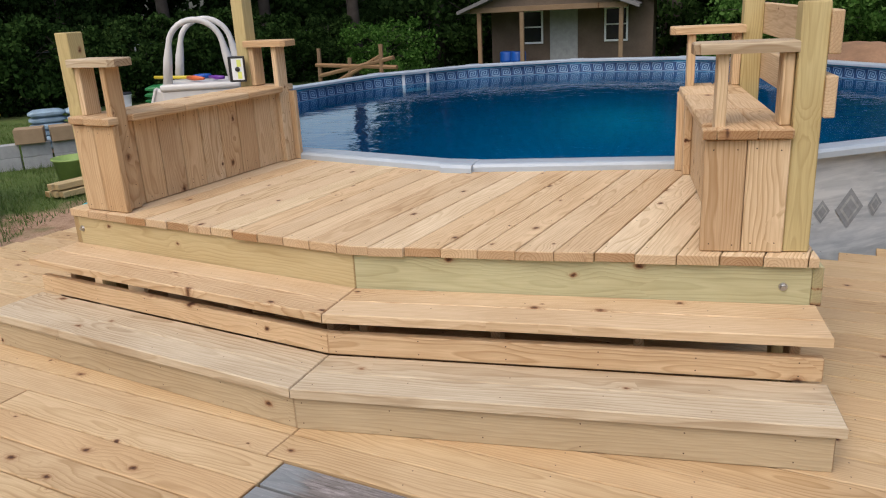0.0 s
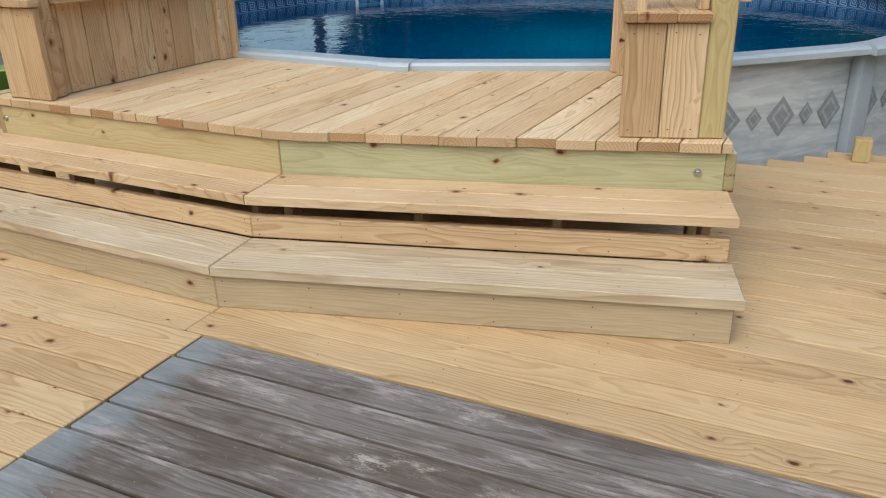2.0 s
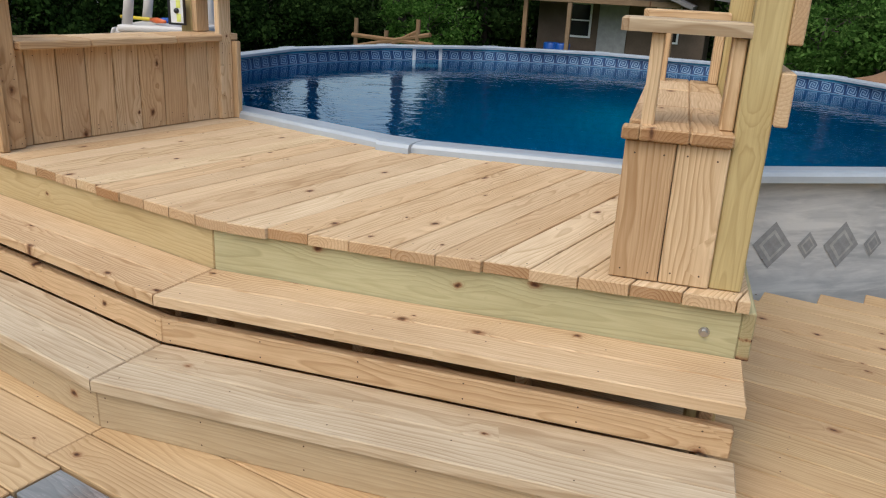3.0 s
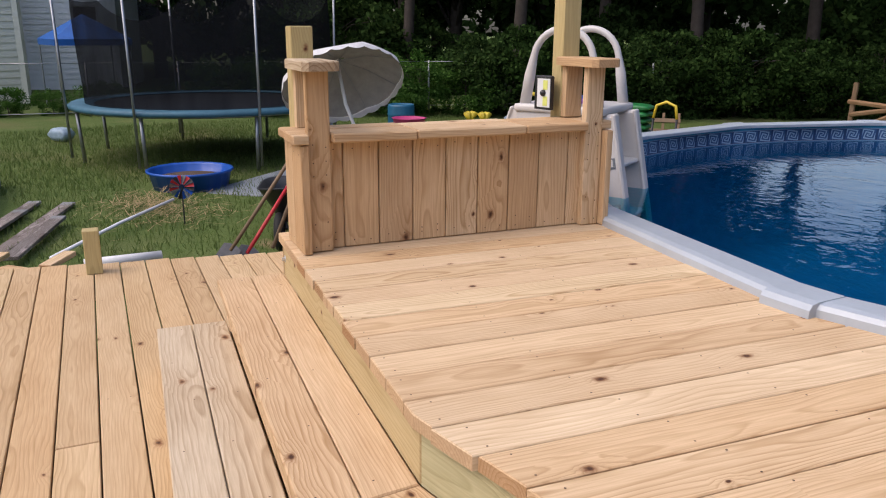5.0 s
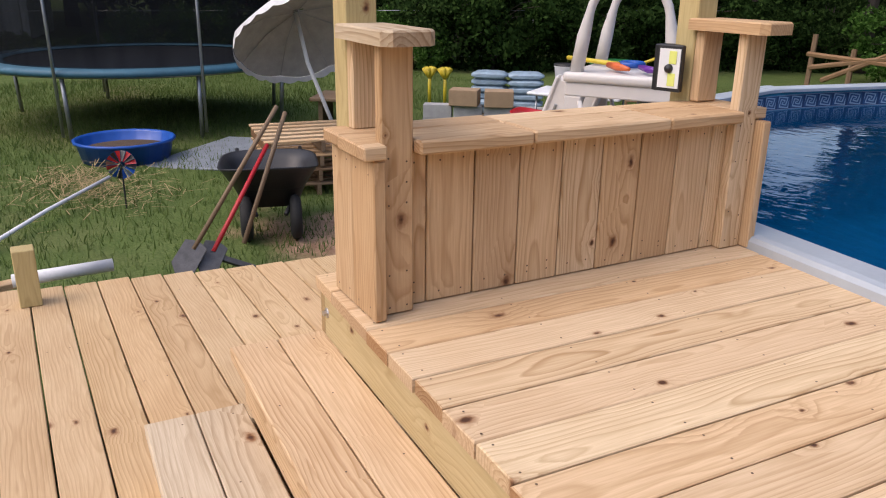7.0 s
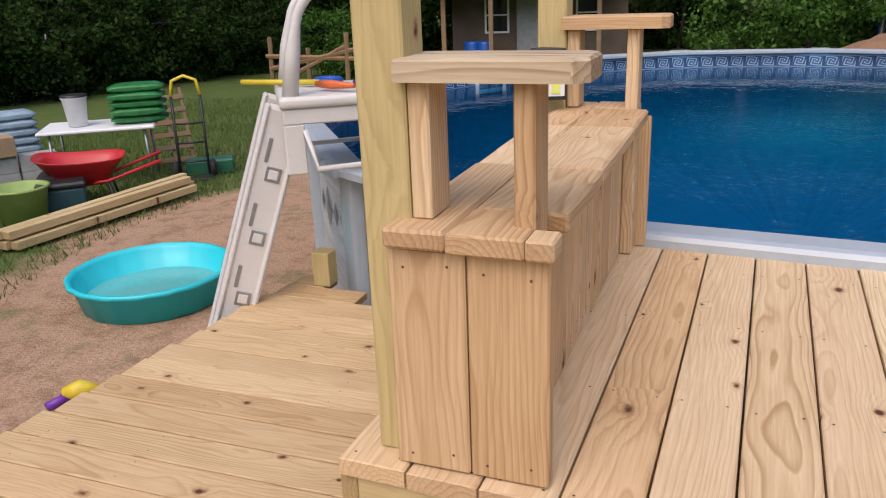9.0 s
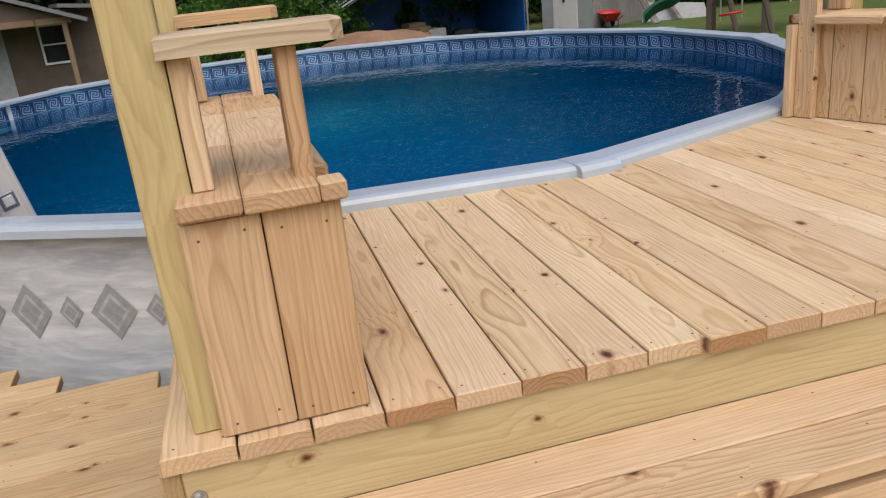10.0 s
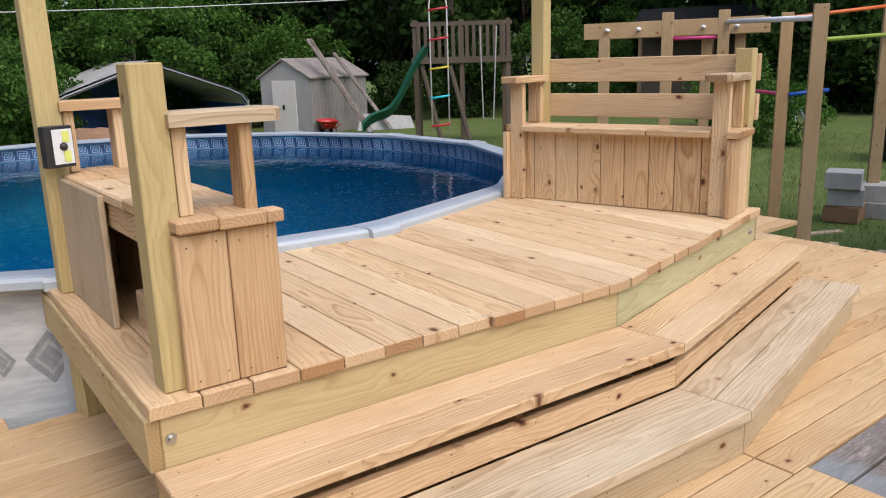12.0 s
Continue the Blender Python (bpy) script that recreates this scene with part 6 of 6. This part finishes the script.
wm = axes(Vector((6.0, -0.25, 0)), fdir, (0, 0, 1))
zb = -0.1
part("wall", add_box(bmesh.new(), (0, 0.03, zb), (1.9, 1.9, 2.6), None, 0.004), WHITE_PAINT, ws, "white painted wall", wm.copy())
for lo, hi in (((-0.02, -0.01, zb), (0.2, 0.028, 2.6)), ((0.202, -0.01, zb), (1.9, 0.028, zb + 0.09))):
    part("trim", add_box(bmesh.new(), lo, hi, None, 0.006), WHITE_PAINT, ws, "", wm.copy())
wd = part("door", add_box(bmesh.new(), (0.22, 0.0, zb + 0.1), (1.7, 0.027, 2.2), None, 0.006), PALE_BLUE, ws, "pale blue door", wm.copy())
part("latch", add_box(bmesh.new(), (0.3, -0.03, 1.55), (0.4, 0.0, 1.65), None, 0.008), BLACK, wd, "", wm.copy())
for x in (0.1, 1.7):
    for y in (0.2, 1.6):
        part("block", add_box(bmesh.new(), (x, y, GROUND), (x + 0.25, y + 0.2, zb - 0.002), None, 0.006), CONCRETE, ws, "", wm.copy())
bgp = Vector((5.1, -0.42, GROUND + 0.02))
gm = pose(bgp.x, bgp.y, bgp.z, 0, 0, -75) @ pose(0, 0, 0, 78, 0, 0)
gb = empty("gravel_bag", bgp, label="purple and white printed gravel bag standing on the ground", category="bag")
part("bag", cushion((-0.2, 0.0, -0.08), (0.2, 0.6, 0.08), 5.0), WHITE_PAINT, gb, "", gm.copy(), True)
part("printed_panel", cushion((-0.135, 0.03, -0.086), (0.165, 0.44, 0.086), 7.0), PURPLE_BAG, gb, "purple printed panel", gm.copy(), True)


def words(text, size, m, mat, parent, name="lettering"):
    cu = bpy.data.curves.new(name, 'FONT')
    cu.body, cu.size, cu.extrude = text, size, 0.001
    cu.align_x, cu.align_y = 'CENTER', 'CENTER'
    ob = new(name, cu)
    dg = bpy.context.evaluated_depsgraph_get()
    me = bpy.data.meshes.new_from_object(ob.evaluated_get(dg))
    bpy.data.objects.remove(ob)
    me.materials.append(mat)
    put_data(name, me, parent, "white printed words", m)


words("GRAVEL", 0.11, gm @ pose(0.05, 0.235, 0.089, 0, 0, 90), WHITE_PAINT, gb)
words("ALL-PURPOSE", 0.045, gm @ pose(-0.06, 0.235, 0.089, 0, 0, 90), WHITE_PAINT, gb)
words("0.5", 0.07, gm @ pose(0.08, 0.52, 0.095, 0, 0, 90), PURPLE_BAG, gb)

# pickup, tractor tyre, bicycle, dark-roofed building
tk = empty("pickup_truck", at_az(EYE, 78.5, 32), 14, label="dark pickup truck parked under the trees", category="truck")
tkm = PLACE[tk.name]
bm = slab([(-2.6, 0.35), (2.6, 0.35), (2.65, 0.85), (1.5, 0.95), (0.9, 1.55), (-0.6, 1.6), (-0.8, 0.95), (-2.6, 0.95)], 0, 1.8, 0.08)
part("body", bm, CAR_DARK, tk, "", tkm @ pose(0, 1.8, 0, 90, 0, 0))
for x in (-1.7, 1.6):
    for y in (-0.02, 1.6):
        part("wheel", lathe([(0.1, 0), (0.36, 0), (0.4, 0.04), (0.4, 0.18), (0.36, 0.22), (0.1, 0.22)], 24), RUBBER, tk, "", tkm @ pose(x, y + 0.22, 0.4, 90, 0, 0), True)
part("side_window", add_box(bmesh.new(), (-0.5, -0.01, 1.0), (0.85, 0.02, 1.48), None, 0.01), DARK_GLASS, tk, "", tkm.copy())
tagged(put_mesh("tractor_tyre", lathe([(0.3, -0.16), (0.52, -0.2), (0.6, -0.12), (0.62, 0), (0.6, 0.12), (0.52, 0.2), (0.3, 0.16), (0.28, 0)], 32, wobble=lambda a: 0.015 * math.copysign(1, math.sin(a * 20))), RUBBER, None, "", pose(*at_az(EYE, 82.0, 16.0, GROUND + 0.62), 90, 0, 10), True), "large black tractor tyre standing on edge", "tyre")
bk = empty("bicycle", at_az(EYE, 75.9, 22.0), 60, label="child's bicycle with thin frame standing on the lawn", category="bicycle")
bkm = PLACE[bk.name]
for x in (-0.42, 0.42):
    part("wheel", tube([(x + 0.3 * math.cos(a), 0, 0.3 + 0.3 * math.sin(a)) for a in [2 * math.pi * i / 28 for i in range(28)]], 0.016, 6, True), CANVAS_TRIM, bk, "", bkm.copy(), True)
for a, b in (((-0.42, 0.3), (-0.12, 0.68)), ((-0.12, 0.68), (0.32, 0.72)), ((0.42, 0.3), (0.3, 0.85)), ((0.32, 0.65), (-0.02, 0.3)), ((-0.02, 0.3), (-0.42, 0.3)), ((-0.02, 0.3), (-0.16, 0.8)), ((0.2, 0.88), (0.4, 0.86))):
    part("frame_tube", tube([(a[0], 0, a[1]), (b[0], 0, b[1])], 0.016, 6), GRAY_STEEL, bk, "", bkm.copy())
br = empty("dark_barn", at_az(EYE, 70.5, 34), -70, label="dark open barn with black sheet roof under trees", category="barn")
brm = PLACE[br.name]
part("roof", slab([(-3.2, 0), (3.0, 0), (2.4, 1.9), (-2.8, 1.9)], 0, 0.08, 0), plain("black_roof", (0.03, 0.03, 0.033), 0.5, 0.3), br, "black sheet roof", brm @ pose(0, -0.3, 3.0, 28, 0, 0))
part("wall", add_box(bmesh.new(), (-2.8, 1.5, 0), (2.8, 1.6, 3.6)), BROWN_WALL, br, "", brm.copy())
for x in (-2.8, 0, 2.7):
    part("post", add_box(bmesh.new(), (x, 0, 0), (x + 0.15, 0.15, 3.0)), DIM_WOOD, br, "", brm.copy())

# overhead wire
tagged(put_mesh("overhead_wire", tube([Vector((-4, 20, 4.6)), Vector((4, 19, 4.35)), Vector((14, 18, 4.75)), Vector((26, 16, 5.4))], 0.02, 6), CANVAS_TRIM, None, "", None), "pale wire strung high across the yard", "wire")

# overhead cable across the yard
cable = put_mesh("overhead_cable", tube([at_az(EYE, 14, 20, 2.62), at_az(EYE, 24, 20, 2.66), at_az(EYE, 34, 20, 2.75), at_az(EYE, 45, 20, 2.86), at_az(EYE, 56, 20, 3.05)], 0.009, 6), WHITE_PAINT, None, "", None, True)
tagged(cable, "thin pale overhead cable hanging across the yard", "cable")

# ---------------------------------------------------------------- plants


def leaf_material(name, a, b, c):
    k = Nodes(name)
    rnd = k.n("NewGeometry").outputs["Random Per Island"]
    own = k.n("ObjectInfo").outputs["Random"]
    col = k.ramp(rnd, (0.0, a), (0.55, b), (1.0, c))
    col = k.mix(k.math('MULTIPLY', own, 0.5), col, k.mix(1.0, col, (0.65, 0.8, 0.6), 'MULTIPLY'))
    diff = k.n("BsdfDiffuse", {"Color": col})
    tr = k.n("BsdfTranslucent", {"Color": col})
    mixs = k.n("MixShader", {0: 0.3, 1: diff.outputs[0], 2: tr.outputs[0]})
    k.t.links.new(mixs.outputs[0], k.t.nodes["Material Output"].inputs[0])
    return k.m


LEAF = leaf_material("leaves", (0.018, 0.036, 0.011), (0.036, 0.07, 0.02), (0.068, 0.115, 0.034))
LEAF_LIGHT = leaf_material("light_leaves", (0.035, 0.085, 0.016), (0.07, 0.15, 0.032), (0.13, 0.23, 0.06))
BARK = plain("bark", (0.075, 0.06, 0.05), 0.95, 0.0, 0.2, 5, 0.6)
rng = np.random.default_rng(7)


def leaves(centres, spread, per, size, flat=0.6):
    """Mesh data of many small leaves gathered in clumps round the centres."""
    c = np.repeat(np.asarray(centres, float), per, axis=0)
    n = len(c)
    g = rng.normal(size=(n, 3))
    g /= np.linalg.norm(g, axis=1)[:, None] + 1e-6
    pos = c + g * (np.repeat(np.asarray(spread, float), per) * rng.random(n) ** 0.45)[:, None] * np.array([1, 1, 0.75])
    a = rng.normal(size=(n, 3))
    a /= np.linalg.norm(a, axis=1)[:, None]
    b = np.cross(a, rng.normal(size=(n, 3)))
    b /= np.linalg.norm(b, axis=1)[:, None]
    s = size * rng.uniform(0.6, 1.35, n)[:, None]
    v = np.empty((n, 4, 3))
    v[:, 0], v[:, 1], v[:, 2], v[:, 3] = pos - a * s, pos - b * s * flat, pos + a * s, pos + b * s * flat
    me = bpy.data.meshes.new("leaves")
    me.from_pydata(v.reshape(-1, 3).tolist(), [], np.arange(4 * n).reshape(n, 4).tolist())
    return me


def tree(name, height, crown_r, clumps, per, size, mat, label, trunk_r=0.16, crown_from=0.25):
    """A tree with a tapered trunk, limbs and a crown of leaf clumps with gaps."""
    base = empty(name, (0, 0, 0), label=label, category="tree", group="yard trees")
    lean = rng.normal(size=2) * 0.04 * height
    pts = [Vector((lean[0] * f, lean[1] * f, height * 0.9 * f)) for f in (0, 0.15, 0.35, 0.6, 0.8, 1.0)]
    bm = tube(pts, [trunk_r * 1.35, trunk_r, trunk_r * 0.85, trunk_r * 0.6, trunk_r * 0.35, 0.02], 9)
    cs, sp = [], []
    for i in range(clumps):
        f = crown_from + (1 - crown_from) * rng.random() ** 0.85
        r = crown_r * (0.35 + 0.75 * math.sin(math.pi * min(1, 0.12 + 0.86 * (1 - f) / (1 - crown_from) + 0.02)) ** 0.7)
        a = rng.random() * 2 * math.pi
        q = r * rng.random() ** 0.4
        cs.append((q * math.cos(a) + lean[0] * f, q * math.sin(a) + lean[1] * f, f * height))
        sp.append(crown_r * rng.uniform(0.16, 0.34))
        if i % 4 == 0:
            z0 = max(0.15, f - 0.18) * height * 0.9
            k0 = z0 / (height * 0.9)
            s = Vector((lean[0] * k0, lean[1] * k0, z0))
            e = Vector(cs[-1])
            join(bm, tube([s, s.lerp(e, 0.55) + Vector((0, 0, 0.25)), e], [trunk_r * 0.3, trunk_r * 0.18, 0.012], 5))
    part("trunk", bm, BARK, base, "", Matrix(), True)
    me = leaves(cs, sp, per, size)
    me.materials.append(mat)
    put_data("crown", me, base, "", Matrix())
    return base


kinds = [tree("tree", 12.5, 3.4, 70, 75, 0.2, LEAF, "tall broadleaf tree with dark green crown at the wood's edge", 0.2, 0.12),
         tree("tree", 15.0, 3.8, 85, 75, 0.22, LEAF, "tall broadleaf tree with dark green crown at the wood's edge", 0.24, 0.22),
         tree("tree", 10.5, 3.2, 65, 75, 0.19, LEAF, "tall broadleaf tree with dark green crown at the wood's edge", 0.16, 0.06)]
bush = tree("bush", 5.2, 2.6, 70, 210, 0.085, LEAF_LIGHT, "large fresh green bush with dense leaves", 0.1, 0.04)
shrub = tree("shrub", 2.3, 1.6, 50, 130, 0.065, LEAF_LIGHT, "low green shrub overgrowing the fence", 0.05, 0.03)
shrub_dark = tree("shrub", 3.6, 2.2, 60, 100, 0.11, LEAF, "dark green undergrowth below the trees", 0.08, 0.0)
high = tree("tree", 17.0, 4.6, 90, 80, 0.22, LEAF, "tall straight tree, its high dark crown added to shade the undergrowth", 0.2, 0.42)
used = set()


def plant(ob, x, y, s=1.0):
    """The first call of a kind moves the thing itself; later ones copy it."""
    m = pose(x, y, GROUND - 0.05, 0, 0, rng.uniform(0, 360)) @ Matrix.Scale(s, 4)
    if ob.name in used:
        c = copy_thing(ob, m)
        c.matrix_basis = m
    else:
        used.add(ob.name)
        ob.matrix_basis = m


O0 = Vector((0.5, 4.0, 0))
for ringn, (r0, cnt) in enumerate(((30, 44), (36, 44), (43, 44))):
    for i in range(cnt):
        az = -125 + 250 * (i + rng.uniform(-0.3, 0.3)) / cnt
        r = r0 + rng.uniform(-2, 2)
        if -100 < az < -66 and ringn == 0:
            continue
        if -36 < az < -17 or (ringn == 0 and 22 < az < 48) or (ringn == 0 and 62 < az < 80):
            continue
        p = O0 + Vector((r * math.sin(radians(az)), r * math.cos(radians(az)), 0))
        if (p - Vector((-2, 23, 0))).length < 7 or (p - Vector((12, 21, 0))).length < 6 or (p - Vector((16, 19, 0))).length < 5:
            continue
        plant(kinds[int(rng.integers(0, 3))], p.x, p.y, rng.uniform(0.85, 1.2))
# tall trees in front of the woods, their overhead, unseen crowns added to shade it
for az, r in ((-63, 25), (-55, 22), (-47, 25), (-40, 22.5), (-31, 25), (-24, 22), (-16, 25), (5, 26), (14, 23), (24, 33), (50, 40)):
    p = O0 + Vector((r * math.sin(radians(az)), r * math.cos(radians(az)), 0))
    plant(high, p.x, p.y, rng.uniform(0.9, 1.1))
for az, r, s in ((60, 36, 0.8), (63, 36, 0.6), (66, 40, 0.9), (69, 40, 0.8), (72, 42, 0.9), (75, 40, 0.7), (79, 40, 0.8), (82, 37, 0.6), (86, 34, 0.6)):
    p = at_az(EYE, az, r)
    plant(bush, p.x, p.y, s)
# bush behind the carport and more light green growth
for x, y, s in ((13.5, 25.5, 1.0), (17.0, 27.5, 1.05), (10.5, 29.0, 1.1), (7.8, 22.5, 0.62), (19.5, 24.0, 0.8)):
    plant(bush, x, y, s)
# growth along the far fences
for i in range(26):
    f = i / 25
    p = Vector((-19.5 + 10 * f ** 1.3, 0.5 + 23 * f, 0))
    plant(shrub if i < 14 else shrub_dark, p.x + rng.uniform(-0.4, 0.4), p.y, rng.uniform(0.26, 0.36) if i < 7 else rng.uniform(0.45, 0.7))
for i in range(52):
    az = -112 + 215 * (i + rng.uniform(-0.4, 0.4)) / 52
    r = 26 + rng.uniform(-1, 3)
    p = O0 + Vector((r * math.sin(radians(az)), r * math.cos(radians(az)), 0))
    if (p - Vector((-2, 23, 0))).length < 5.5 or (p - Vector((12, 21, 0))).length < 6.5 or (p - Vector((16, 19, 0))).length < 5 or az < -72 or 60 < az < 84:
        continue
    plant(shrub_dark, p.x, p.y, rng.uniform(0.6, 1.1))
for x, y, s in ((-6.3, 20.5, 0.5), (4.4, 21.0, 0.6), (6.2, 21.5, 0.7), (19.0, 6.0, 0.5), (15.0, 3.5, 0.35)):
    plant(shrub, x, y, s * 1.6)
# far woods, closing the view
cs, sp = [], []
for i in range(900):
    az = radians(rng.uniform(-180, 180))
    r = rng.uniform(50, 58)
    gap = -0.5 < az < -0.33
    cs.append((r * math.sin(az), r * math.cos(az), rng.uniform(0, 3.5 if gap else 15)))
    sp.append(rng.uniform(1.6, 3.2))
me = leaves(cs, sp, 70, 0.5)
me.materials.append(LEAF)
tagged(put_data("far_woods", me), "dense dark green woods far behind the yard", "woods", kind="stuff")

# chain-link fence along the lawn
fn = empty("wire_fence", (-18.5, 1.0, GROUND), label="grey chain-link fence overgrown with vines", category="fence")
fp = [Vector((-19.2 + 9.6 * f ** 1.3, 0.0 + 23 * f, GROUND)) for f in [i / 12 for i in range(13)]]
for p in fp:
    tube_part("post", fn, [p, p + Vector((0, 0, 1.25))], 0.028, GRAY_STEEL)
for p, q in zip(fp, fp[1:]):
    for z in (1.22, 0.1):
        tube_part("wire_rail", fn, [p + Vector((0, 0, z)), q + Vector((0, 0, z))], 0.008, GRAY_STEEL)

# grass
n = 130000
zones = [((-16, -3.9), (-2.5, 12), 0.62), ((-9, -2.5), (6.5, 16), 0.18), ((3.6, 18), (-2, 10), 0.2)]
pts = []
for (x0, x1), (y0, y1), share in zones:
    m = int(n * share)
    pts.append(np.stack([rng.uniform(x0, x1, m), rng.uniform(y0, y1, m)], 1))
pts = np.concatenate(pts)
keep = np.hypot(pts[:, 0] - POOL.x, pts[:, 1] - POOL.y) > 5.6
bed_d = np.hypot(pts[:, 0] + 8.65, pts[:, 1] - 2.62) > 0.62
pts = pts[keep & bed_d]
pts = pts[(np.abs(pts[:, 0] + 9.1) > 1.25) | (np.abs(pts[:, 1] + 0.4) > 0.95)]
n = len(pts)
an = rng.uniform(0, 2 * math.pi, n)
hh = rng.gamma(4, 0.012, n) + 0.015
ww = rng.uniform(0.004, 0.009, n)
d = np.stack([np.cos(an), np.sin(an)], 1)
v = np.zeros((n, 3, 3))
v[:, 0, :2], v[:, 1, :2] = pts - d * ww[:, None], pts + d * ww[:, None]
v[:, 2, :2] = pts + rng.normal(size=(n, 2)) * 0.035
v[:, :2, 2] = GROUND - 0.02
v[:, 2, 2] = GROUND + hh
v[:, :, 2] -= np.clip(0.024 * (pts[:, 1:2] - 4.0), 0.0, 0.9)
me = bpy.data.meshes.new("grass")
me.from_pydata(v.reshape(-1, 3).tolist(), [], np.arange(3 * n).reshape(n, 3).tolist())
me.materials.append(leaf_material("grass_blades", (0.095, 0.145, 0.04), (0.13, 0.18, 0.055), (0.18, 0.21, 0.08)))
tagged(put_data("grass", me), "short uneven lawn grass", "grass", kind="stuff")

drive_screws(plain("screw_steel", (0.15, 0.095, 0.055), 0.55, 0.4))

# set the far things down on the falling ground
for ob in list(scene.objects):
    if ob.parent is None and ob.type in ('MESH', 'EMPTY') and ob not in (pool, ladder, sk) and ob.matrix_basis.translation.y > 4.0:
        ob.matrix_basis = Matrix.Translation((0, 0, -fall(ob.matrix_basis.translation.y))) @ ob.matrix_basis
